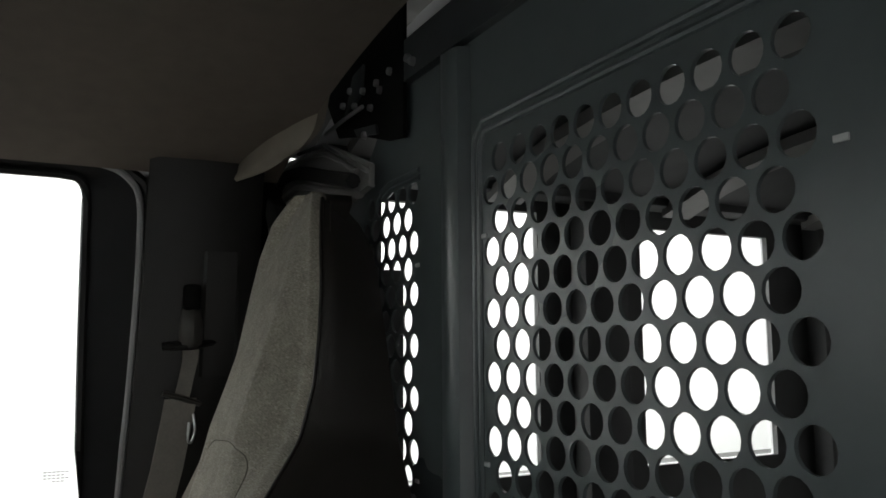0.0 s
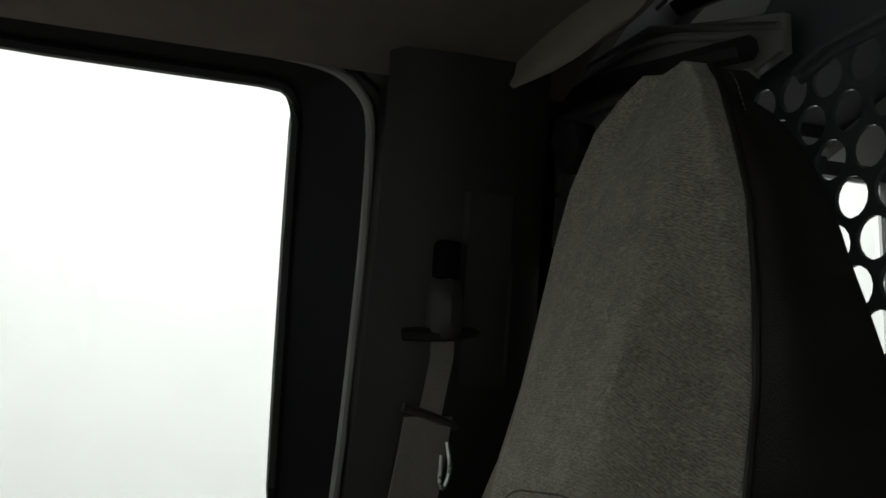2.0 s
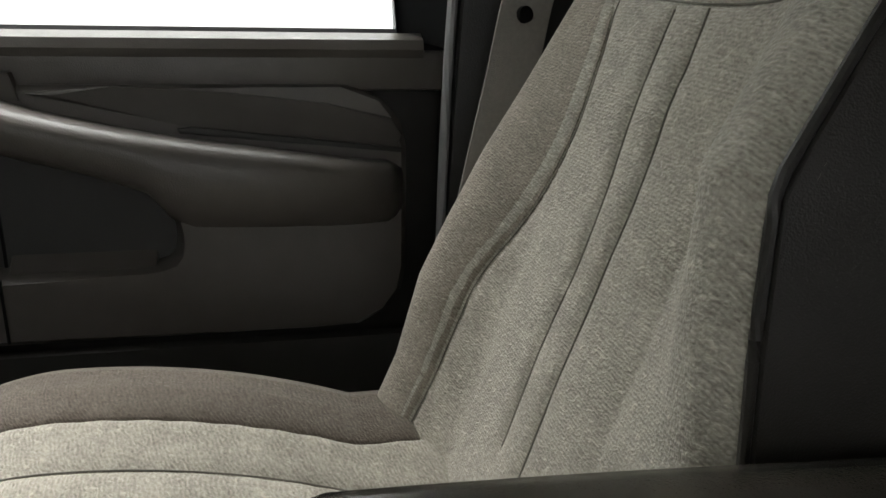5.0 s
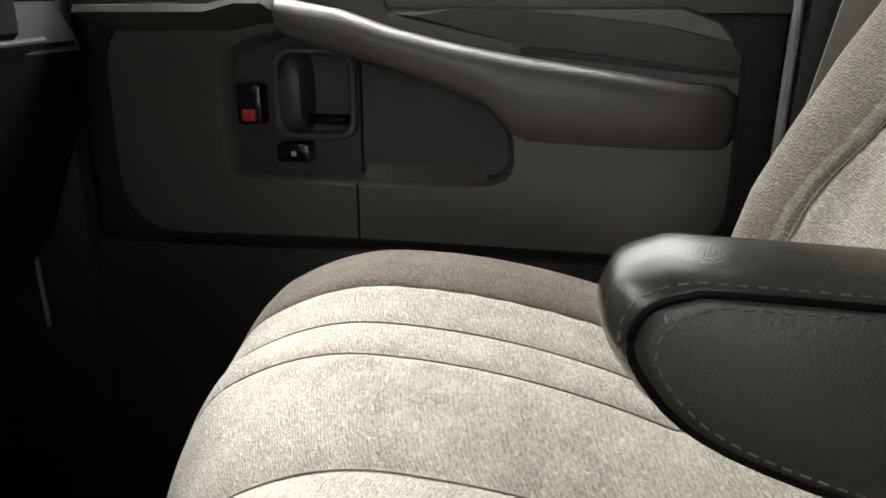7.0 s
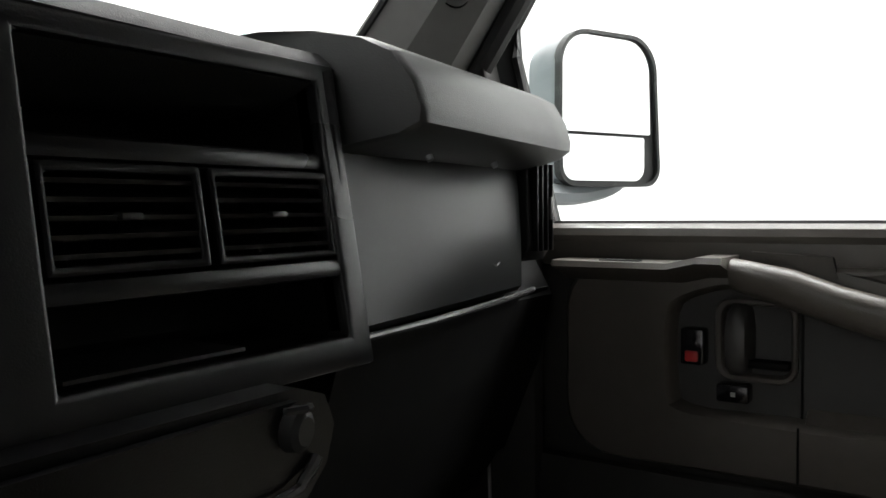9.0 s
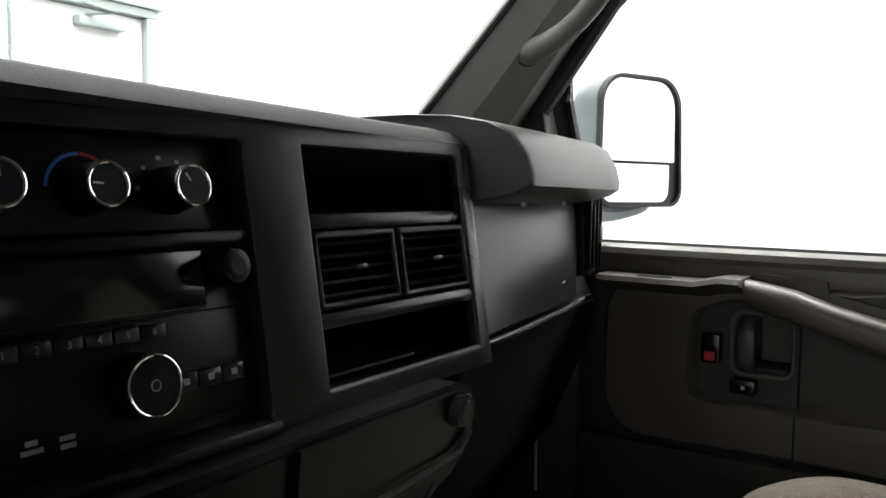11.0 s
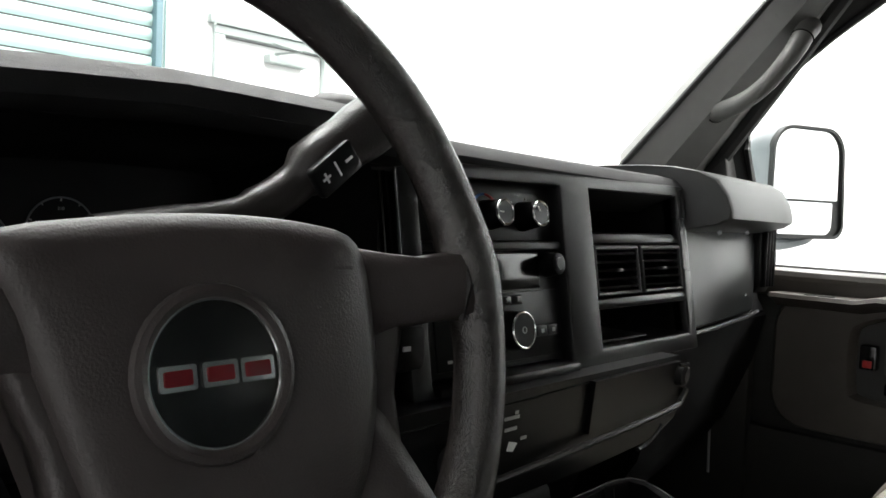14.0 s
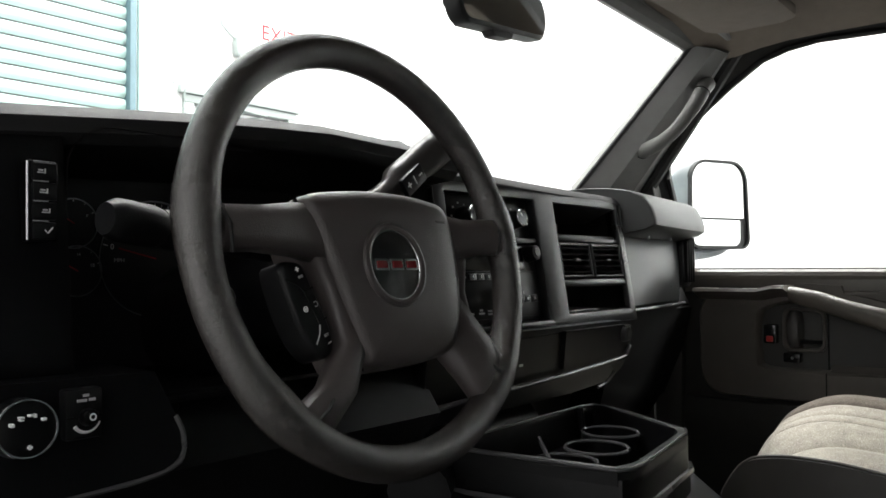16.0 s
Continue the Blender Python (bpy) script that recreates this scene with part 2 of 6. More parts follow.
def loft(rings, caps=True, closed=False):
    """A skin over rings of equally many points."""
    bm = bmesh.new()
    vs = [[bm.verts.new(p) for p in ring] for ring in rings]
    n = len(rings[0])
    for i in range(len(vs) - (0 if closed else 1)):
        a, b = vs[i], vs[(i + 1) % len(vs)]
        for k in range(n):
            bm.faces.new((a[k], a[(k + 1) % n], b[(k + 1) % n], b[k]))
    if caps and not closed:
        bm.faces.new(vs[0]), bm.faces.new(vs[-1])
    return bm


def tube(pts, r, n=10, closed=False, flat=1.0, up=(0, 0, 1)):
    """A round (or flattened) bar along a line of points."""
    pts = [Vector(p) for p in pts]
    rings = []
    for i, p in enumerate(pts):
        q0 = pts[i - 1] if i or closed else p
        q1 = pts[(i + 1) % len(pts)] if i < len(pts) - 1 or closed else p
        d = (q1 - q0).normalized()
        u = Vector(up)
        s = d.cross(u)
        s = s.normalized() if s.length > 1e-4 else d.orthogonal().normalized()
        w = s.cross(d)
        rad = r[i] if isinstance(r, (list, tuple)) else r
        rings.append([p + rad * (math.cos(2 * math.pi * k / n) * s + flat * math.sin(2 * math.pi * k / n) * w) for k in range(n)])
    return loft(rings, closed=closed)


def smooth_line(pts, n=8, closed=False):
    """Catmull-Rom through points."""
    pts = [Vector(p) for p in pts]
    out = []
    m = len(pts)
    for i in range(m if closed else m - 1):
        p = [pts[(i + k) % m] if closed else pts[min(max(i + k, 0), m - 1)] for k in (-1, 0, 1, 2)]
        for j in range(n):
            t = j / n
            out.append(0.5 * (2 * p[1] + (p[2] - p[0]) * t + (2 * p[0] - 5 * p[1] + 4 * p[2] - p[3]) * t * t + (3 * p[1] - p[0] - 3 * p[2] + p[3]) * t ** 3))
    if not closed:
        out.append(pts[-1])
    return out


def merge(*bms):
    """Several bmeshes in one."""
    out = bmesh.new()
    for b in bms:
        me = bpy.data.meshes.new("scratch")
        b.to_mesh(me)
        b.free()
        out.from_mesh(me)
        bpy.data.meshes.remove(me)
    return out


def rounded(x0, x1, y0, y1, r, n=6):
    """A rounded rectangle as 2D points."""
    out = []
    for cx, cy, a in ((x1 - r, y1 - r, 0), (x0 + r, y1 - r, 90), (x0 + r, y0 + r, 180), (x1 - r, y0 + r, 270)):
        for k in range(n + 1):
            t = radians(a + 90 * k / n)
            out.append((cx + r * math.cos(t), cy + r * math.sin(t)))
    return out


def panel(x0, x1, z0, z1, holes, place, depth, bevel=0.0, cuts=()):
    """A plate with rectangular holes. place(x, z, d) gives the point at d behind its face."""
    xs = sorted({x0, x1, *(h[0] for h in holes), *(h[1] for h in holes), *cuts})
    zs = sorted({z0, z1, *(h[2] for h in holes), *(h[3] for h in holes)})
    bm = bmesh.new()
    vs = {}

    def v(i, k, d):
        if (i, k, d) not in vs:
            vs[i, k, d] = bm.verts.new(place(xs[i], zs[k], depth * d))
        return vs[i, k, d]

    solid = set()
    for i in range(len(xs) - 1):
        for k in range(len(zs) - 1):
            cx, cz = (xs[i] + xs[i + 1]) / 2, (zs[k] + zs[k + 1]) / 2
            if not any(h[0] < cx < h[1] and h[2] < cz < h[3] for h in holes):
                solid.add((i, k))
    for i, k in solid:
        ring = ((i, k), (i + 1, k), (i + 1, k + 1), (i, k + 1))
        bm.faces.new([v(*c, 0) for c in ring])
        bm.faces.new([v(*c, 1) for c in reversed(ring)])
        for a, b, near in ((ring[0], ring[1], (i, k - 1)), (ring[1], ring[2], (i + 1, k)), (ring[2], ring[3], (i, k + 1)), (ring[3], ring[0], (i - 1, k))):
            if near not in solid:
                bm.faces.new((v(*a, 0), v(*b, 0), v(*b, 1), v(*a, 1)))
    if bevel:
        bmesh.ops.recalc_face_normals(bm, faces=bm.faces)
        rim = [e for e in bm.edges if len(e.link_faces) == 2 and e.calc_face_angle(0) > 0.9]
        bmesh.ops.bevel(bm, geom=rim, offset=bevel, segments=2, affect="EDGES", profile=0.5, clamp_overlap=True)
    return bm


def around(pts, n):
    """An outline, walked in n even steps."""
    pts = [Vector((*p, 0)) for p in pts]
    lens = [(pts[(i + 1) % len(pts)] - p).length for i, p in enumerate(pts)]
    total, out = sum(lens), []
    for k in range(n):
        s, i = total * k / n, 0
        while s > lens[i]:
            s -= lens[i]
            i += 1
        p = pts[i].lerp(pts[(i + 1) % len(pts)], s / lens[i])
        out.append((p.x, p.y))
    return out


def rays_out(pts, centre, n):
    """Where n even rays from a centre meet an outline."""
    out = []
    for k in range(n):
        a = 2 * math.pi * k / n
        d = Vector((math.cos(a), math.sin(a)))
        best = 0
        for i, p in enumerate(pts):
            p, q = Vector(p) - Vector(centre), Vector(pts[(i + 1) % len(pts)]) - Vector(centre)
            e = q - p
            det = d.x * -e.y + d.y * e.x
            if abs(det) < 1e-12:
                continue
            s = (p.x * -e.y + p.y * e.x) / det
            t = (d.x * p.y - d.y * p.x) / det
            if s > 0 and -1e-6 <= t <= 1 + 1e-6:
                best = max(best, s)
        out.append((centre[0] + d.x * best, centre[1] + d.y * best))
    return out


def ring_plate(outer, inner, centre, put, d0, d1, n=72, lip=0.004, wall=0.02):
    """A raised plate with an opening: an outer edge that rounds off, a face, and inner walls that slope back."""
    o, i = rays_out(outer, centre, n), rays_out(inner, centre, n)
    cx, cy = centre

    def grow(pts, s):
        return [(p[0] + s * (p[0] - cx) / math.hypot(p[0] - cx, p[1] - cy), p[1] + s * (p[1] - cy) / math.hypot(p[0] - cx, p[1] - cy)) for p in pts]

    rings = [[put(*p, d1) for p in o], [put(*p, d0 + lip) for p in o], [put(*p, d0) for p in grow(o, -lip)],
             [put(*p, d0) for p in grow(i, lip)], [put(*p, d0 + lip) for p in i], [put(*p, d1 + wall) for p in grow(i, -wall * 0.6)]]
    bm = loft(rings, caps=False)
    bm.verts.ensure_lookup_table()
    bm.faces.new([bm.verts[5 * n + k] for k in range(n)])
    return bm


def disc(centre, normal, r0, r1, length, n=24, bevel=0.0):
    """A tapered round body on a point, along a normal."""
    bm = bmesh.new()
    nrm = Vector(normal).normalized()
    rot = nrm.to_track_quat("Z", "Y").to_matrix().to_4x4()
    bmesh.ops.create_cone(bm, cap_ends=True, segments=n, radius1=r0, radius2=r1, depth=length, matrix=Matrix.Translation(Vector(centre) + nrm * length / 2) @ rot)
    if bevel:
        rim = [e for e in bm.edges if len(e.link_faces) == 2 and e.calc_face_angle(0) > 0.8]
        bmesh.ops.bevel(bm, geom=rim, offset=bevel, segments=2, affect="EDGES", profile=0.5)
    return bm


def ring(centre, normal, r, thick, n=32, m=8):
    """A thin round ring."""
    nrm = Vector(normal).normalized()
    rot = nrm.to_track_quat("Z", "Y").to_matrix()
    pts = [Vector(centre) + rot @ Vector((r * math.cos(2 * math.pi * k / n), r * math.sin(2 * math.pi * k / n), 0)) for k in range(n)]
    return tube(pts, thick, m, closed=True, up=nrm)


def text_mesh(body, size, mat4, depth=0.0004):
    """Letters of the built-in font as a bmesh, set by a matrix."""
    cu = bpy.data.curves.new("letters", "FONT")
    cu.body, cu.size, cu.align_x, cu.align_y, cu.extrude = body, size, "CENTER", "CENTER", depth
    ob = bpy.data.objects.new("letters", cu)
    scene.collection.objects.link(ob)
    me = bpy.data.meshes.new_from_object(ob.evaluated_get(bpy.context.evaluated_depsgraph_get()))
    bm = bmesh.new()
    bm.from_mesh(me)
    bm.transform(mat4)
    bpy.data.objects.remove(ob)
    bpy.data.curves.remove(cu)
    bpy.data.meshes.remove(me)
    return bm


# ---- the hall outside ----
GROUND_Z = -0.62
ground = tagged(finish("ground", box(-20, 20, -20, 20, GROUND_Z - 0.1, GROUND_Z), M_CONCRETE), "grey concrete workshop floor under the van", "floor", kind="structure")
WALL_Y = 4.6
# front wall with a roller-door opening and a pedestrian-door opening
wall_front = tagged(finish("wall_front", panel(-8, 9, GROUND_Z, 7.0, [(-1.6, 1.90, GROUND_Z, 3.6), (2.34, 3.26, GROUND_Z, 2.05)], lambda x, z, d: (x, WALL_Y + d, z), 0.12), M_WALL), "white painted workshop wall", "wall", kind="structure")
for name, x0, x1, y0, y1 in (("wall_right", 9.0, 9.15, -12, WALL_Y), ("wall_left", -8.15, -8.0, -12, WALL_Y)):
    tagged(finish(name, box(x0, x1, y0, y1, GROUND_Z, 7.0), M_WALL), "white painted workshop wall", "wall", kind="structure")
tagged(finish("wall_back", box(-8.15, 9.15, -12.15, -12, GROUND_Z, 7.0), M_WALL), "white painted workshop wall", "wall", kind="structure")
tagged(finish("hall_ceiling", box(-8.15, 9.15, -12.15, WALL_Y + 0.12, 7.0, 7.1), M_WALL), "white painted workshop ceiling", "ceiling", kind="structure")
tagged(finish("wall_seam", box(4.70, 4.706, WALL_Y - 0.004, WALL_Y + 0.01, GROUND_Z, 7.0), M_SEAM), "dark vertical joint in the white wall", "joint", kind="structure")

roller_door = thing("roller_door", "pale teal steel roller door with horizontal slats", "roller door")
for k in range(47):
    z = GROUND_Z + k * 0.09
    if z > 3.5:
        break
    slat = prism([(WALL_Y + 0.02, z), (WALL_Y + 0.005, z + 0.02), (WALL_Y + 0.0, z + 0.045), (WALL_Y + 0.008, z + 0.072), (WALL_Y + 0.03, z + 0.082), (WALL_Y + 0.05, z + 0.045)], "x", -1.6, 1.865)
    part("slat", slat, M_TEAL, roller_door)
part("guide_rail", box(1.865, 1.91, WALL_Y - 0.05, WALL_Y + 0.05, GROUND_Z, 3.6, 0.004), M_TEALDARK, roller_door, "dark teal steel guide rail")
part("guide_rail", box(1.94, 2.00, WALL_Y - 0.03, WALL_Y + 0.0, GROUND_Z, 3.6, 0.004), M_TEAL, roller_door, "pale teal jamb strip")

exit_door = thing("exit_door", "white steel pedestrian door with a door closer", "door")
part("door_leaf", box(2.37, 3.23, WALL_Y + 0.03, WALL_Y + 0.08, GROUND_Z, 2.02, 0.004), M_WALL, exit_door)
for x0, x1, z0, z1 in ((2.29, 2.37, GROUND_Z, 2.028), (3.23, 3.31, GROUND_Z, 2.028), (2.29, 3.31, 2.03, 2.085)):
    part("frame", box(x0, x1, WALL_Y - 0.03, WALL_Y + 0.03, z0, z1, 0.004), M_GREYPAINT, exit_door, "grey painted door frame")
part("lintel_cap", box(2.25, 3.35, WALL_Y - 0.05, WALL_Y - 0.0, 2.09, 2.15, 0.003), M_GREYPAINT, exit_door)
part("door_closer", box(2.72, 3.06, WALL_Y - 0.05, WALL_Y + 0.03, 1.90, 1.96, 0.008), M_GREYPAINT, exit_door, "grey door closer body")
part("closer_arm", tube([(2.76, WALL_Y - 0.04, 1.96), (2.92, WALL_Y - 0.16, 1.99), (2.76, WALL_Y - 0.03, 2.04)], 0.012, 6), M_GREYPAINT, exit_door)

exit_sign = thing("exit_sign", "white exit sign with red letters", "sign")
part("sign_plate", box(2.92, 3.30, WALL_Y - 0.06, WALL_Y, 2.54, 2.79, 0.006), M_WALL, exit_sign)
part("letters", text_mesh("EXIT", 0.17, Matrix.Translation((3.11, WALL_Y - 0.064, 2.665)) @ Matrix.Rotation(radians(90), 4, "X")), M_RED, exit_sign, "red letters EXIT")

wall_conduit = thing("wall_conduit", "grey conduit bending down to a small wall box", "conduit")
part("pipe", tube(smooth_line([(2.60, WALL_Y - 0.03, 3.6), (2.60, WALL_Y - 0.03, 2.75), (2.63, WALL_Y - 0.03, 2.64), (2.72, WALL_Y - 0.03, 2.57)], 5), 0.012, 8), M_GREYPAINT, wall_conduit)
part("wall_box", box(2.71, 2.85, WALL_Y - 0.07, WALL_Y, 2.44, 2.60, 0.02), M_GREYPAINT, wall_conduit)


def chain(x):
    c = thing("pull_chain", "thin steel pull chain of the roller door", "chain", "roller door chains")
    for k in range(52):
        z = 3.2 - k * 0.032
        m = Matrix.Translation((x, WALL_Y - 0.10, z)) @ Matrix.Rotation(radians(90 * (k % 2)), 4, "Z")
        link = ring((0, 0, 0), (0, 1, 0), 0.010, 0.003, 8, 4)
        bmesh.ops.scale(link, vec=(1, 1, 2.0), verts=link.verts)
        link.transform(m)
        part("link", link, M_GREYPAINT, c)
    part("chain_bracket", box(x - 0.02, x + 0.02, WALL_Y - 0.115, WALL_Y, 3.195, 3.24, 0.004), M_GREYPAINT, c, "grey wall bracket")


chain(2.16)
chain(2.25)
tagged(finish("measuring_stick", tube([(4.29, WALL_Y - 0.02, 2.38), (3.70, WALL_Y - 0.25, GROUND_Z)], 0.018, 6), M_TEAL), "pale teal stick leaning on the white wall", "stick")

# ---- the van's shell ----
tagged(finish("floor", box(-0.80, 0.86, -0.72, 0.75, 0.02, 0.10), M_CARPET), "black rubber floor mat of the van cab", "floor", kind="structure")


def roof_z(x, y):
    a = min(1.0, abs(x) / 0.72)
    front = max(0.0, y + 0.05) / 0.2
    return 1.355 - 0.092 * a ** 3 - 0.03 * front ** 2


def sheet(x0, x1, y0, y1, nx, ny, fz, thick):
    """A curved sheet with thickness over a plan."""
    bm = bmesh.new()
    rows = []
    for s in (0, thick):
        rows.append([[bm.verts.new((x0 + (x1 - x0) * i / nx, y0 + (y1 - y0) * j / ny, fz(x0 + (x1 - x0) * i / nx, y0 + (y1 - y0) * j / ny) + s)) for j in range(ny + 1)] for i in range(nx + 1)])
    for s in (0, 1):
        for i in range(nx):
            for j in range(ny):
                q = rows[s]
                bm.faces.new((q[i][j], q[i + 1][j], q[i + 1][j + 1], q[i][j + 1]))
    for i in range(nx):
        for j in (0, ny):
            bm.faces.new((rows[0][i][j], rows[0][i + 1][j], rows[1][i + 1][j], rows[1][i][j]))
    for j in range(ny):
        for i in (0, nx):
            bm.faces.new((rows[0][i][j], rows[0][i][j + 1], rows[1][i][j + 1], rows[1][i][j]))
    return bm


tagged(finish("ceiling", sheet(-0.72, 0.72, -0.61, 0.16, 28, 14, roof_z, 0.02), M_HEAD), "brown-beige cloth headliner of the cab", "headliner", kind="structure")
roof_skin = tagged(finish("roof_skin", sheet(-0.87, 0.88, -3.3, 0.19, 20, 8, lambda x, y: 1.44 - 0.10 * (abs(x) / 0.88) ** 4, 0.01), M_PAINT), "white painted steel roof of the van", "roof", kind="structure")
for y in (-0.66, -0.78):
    tagged(finish("roof_rib", sheet(-0.84, 0.84, y - 0.03, y + 0.03, 16, 1, lambda x, yy: 1.415 - 0.10 * (abs(x) / 0.88) ** 4, 0.02), M_RAIL), "pale steel roof rib above the partition", "rib", "roof ribs", kind="structure")
tagged(finish("roof_header", tube(smooth_line([(-0.70, 0.16, 1.27), (-0.35, 0.185, 1.30), (0, 0.19, 1.31), (0.35, 0.185, 1.30), (0.70, 0.16, 1.27)], 5), 0.022, 8), M_PILLAR), "grey header trim over the windscreen", "trim", kind="structure")

# rear end of the headliner: a pale sweeping end cap
cap = thing("headliner_end_cap", "pale beige moulded end cap of the headliner", "trim")
top_line = smooth_line([(0.686, -0.546, 1.264), (0.660, -0.553, 1.2665), (0.626, -0.565, 1.276), (0.604, -0.577, 1.300), (0.592, -0.587, 1.326), (0.571, -0.595, 1.342)], 4)
low_line = smooth_line([(0.678, -0.548, 1.258), (0.636, -0.573, 1.263), (0.599, -0.589, 1.269), (0.571, -0.600, 1.280), (0.550, -0.608, 1.297), (0.540, -0.612, 1.330)], 4)
part("cap", loft([[p, p.lerp(q_, 0.35) + Vector((0, 0.004, -0.006)), p.lerp(q_, 0.7) + Vector((0, 0.002, -0.008)), q_, q_ + Vector((0, -0.012, 0.008)), q_ + Vector((0.01, -0.010, 0.04)), p + Vector((0, -0.004, 0.03))] for p, q_ in zip(top_line, low_line)]), M_CAP, cap, smooth=60)

# cantrail metal behind the pillar, with hose, bracket and brace
tagged(finish("cantrail_panel", prism([(0.902, 1.101), (0.902, 1.331), (0.802, 1.314), (0.622, 1.3), (0.472, 1.243), (0.472, 1.216), (0.605, 1.203), (0.645, 1.101)], "y", -0.656, -0.648, 0.002), M_RAIL), "pale painted steel cantrail with a pressed rib", "panel", kind="structure")
rail_rib = thing("cantrail_rib", "pale pressed ribs and edge highlight of the cantrail", "rib", kind="structure")
# A bare-metal tube stands for the highlight on the folded edge.
part("edge_highlight", tube([(0.742, -0.646, 1.312), (0.627, -0.646, 1.3), (0.472, -0.646, 1.2335)], 0.0028, 6), M_METAL, rail_rib, "bright tube for the highlight of the folded edge")
part("pressed_rib", tube(smooth_line([(0.822, -0.647, 1.258), (0.732, -0.645, 1.262), (0.617, -0.645, 1.238), (0.502, -0.646, 1.211)], 4), 0.008, 8, flat=0.6), M_RAIL, rail_rib)
part("pressed_rib", tube(smooth_line([(0.802, -0.647, 1.303), (0.702, -0.645, 1.297), (0.612, -0.645, 1.283), (0.502, -0.646, 1.239)], 4), 0.006, 8, flat=0.6), M_RAIL, rail_rib)
tagged(finish("cable_hose", tube(smooth_line([(0.842, -0.636, 1.141), (0.844, -0.636, 1.211), (0.837, -0.636, 1.257), (0.812, -0.636, 1.278), (0.777, -0.636, 1.284), (0.692, -0.636, 1.274), (0.582, -0.636, 1.247), (0.492, -0.637, 1.225)], 6), 0.009, 8), M_RUBBER), "black cable hose along the cantrail", "hose")
bracket = thing("partition_bracket", "dark steel partition bracket with bright bolts and a brace rod", "bracket")
part("plate", prism([(0.657, 1.366), (0.594, 1.409), (0.402, 1.411), (0.402, 1.257), (0.447, 1.264), (0.517, 1.286), (0.607, 1.305)], "y", -0.664, -0.659, 0.001), M_DARK, bracket)
part("upper_tab", prism([(0.577, 1.321), (0.547, 1.369), (0.512, 1.373), (0.517, 1.339)], "y", -0.659, -0.655, 0.001), M_DARKSTEEL, bracket)
part("lower_tab", prism([(0.542, 1.3), (0.472, 1.289), (0.467, 1.276), (0.532, 1.289)], "y", -0.659, -0.655, 0.001), M_DARKSTEEL, bracket)
for x, z in ((0.552, 1.351), (0.535, 1.327), (0.508, 1.338), (0.484, 1.311), (0.577, 1.339), (0.502, 1.283)):
    part("bolt", disc((x, -0.656, z), (0, 1, 0), 0.005, 0.004, 0.005, 6), M_METAL, bracket, "bright bolt head")
part("brace_rod", tube([(0.609, -0.642, 1.309), (0.542, -0.642, 1.31), (0.477, -0.642, 1.309)], 0.0026, 6), M_METAL, bracket, "bright brace rod")

# ---- steel partition ----
PY = -0.670


def perforated(x0, x1, z0, z1, r, px, pz):
    """A sheet with staggered round holes; plain quads fill the ragged ends."""
    bm = bmesh.new()
    n = 16
    row, z = 0, z0
    while z + pz <= z1 + 1e-6:
        x = x0 + (px / 2 if row % 2 else 0)
        if row % 2:
            q = [bm.verts.new(p) for p in ((x0, PY, z), (x, PY, z), (x, PY, z + pz), (x0, PY, z + pz))]
            bm.faces.new(q)
        while x + px <= x1 + 1e-6:
            cx, cz = x + px / 2, z + pz / 2
            out, inn, back = [], [], []
            for k in range(n):
                a = 2 * math.pi * k / n
                c, s = math.cos(a), math.sin(a)
                m = 1 / max(abs(c), abs(s))
                out.append(bm.verts.new((cx + c * m * px / 2, PY, cz + s * m * pz / 2)))
                inn.append(bm.verts.new((cx + c * r, PY, cz + s * r)))
                back.append(bm.verts.new((cx + c * r, PY - 0.003, cz + s * r)))
            for k in range(n):
                j = (k + 1) % n
                bm.faces.new((out[k], out[j], inn[j], inn[k]))
                bm.faces.new((inn[k], inn[j], back[j], back[k]))
            x += px
        if x < x1 - 1e-4:
            bm.faces.new([bm.verts.new(p) for p in ((x, PY, z), (x1, PY, z), (x1, PY, z + pz), (x, PY, z + pz))])
        z += pz
        row += 1
    return bm, z


partition = thing("partition", "grey-green painted steel cargo partition with perforated panels", "partition", kind="structure")
AX0, AX1, BX0, BX1, HZ0, HZ1 = -0.0890, 0.2540, 0.3858, 0.5498, 0.4891, 1.2114
sheet_a, top_a = perforated(AX0, AX1, HZ0, HZ1, 0.0127, 0.0298, 0.02675)
sheet_b, top_b = perforated(BX0, BX1, HZ0, HZ1, 0.0127, 0.0298, 0.02675)
part("perforated_panel", sheet_a, M_STEEL, partition)
part("perforated_panel", sheet_b, M_STEEL, partition)
part("sheet", panel(-0.80, 0.552, 0.10, 1.2155, [(AX0, AX1, HZ0, top_a), (BX0, BX1, HZ0, top_b)], lambda x, z, d: (x, PY - d, z), 0.003), M_STEEL, partition)
part("side_wing", prism([(0.552, 0.10), (0.69, 0.10), (0.69, 1.0), (0.64, 1.15), (0.59, 1.2155), (0.552, 1.2155)], "y", PY - 0.003, PY), M_STEEL, partition)
part("top_sheet", prism([(-0.80, 1.2155), (0.590, 1.2155), (0.565, 1.239), (0.530, 1.254), (0.502, 1.279), (0.485, 1.302), (0.476, 1.322), (-0.80, 1.322)], "y", PY - 0.003, PY), M_STEEL, partition)
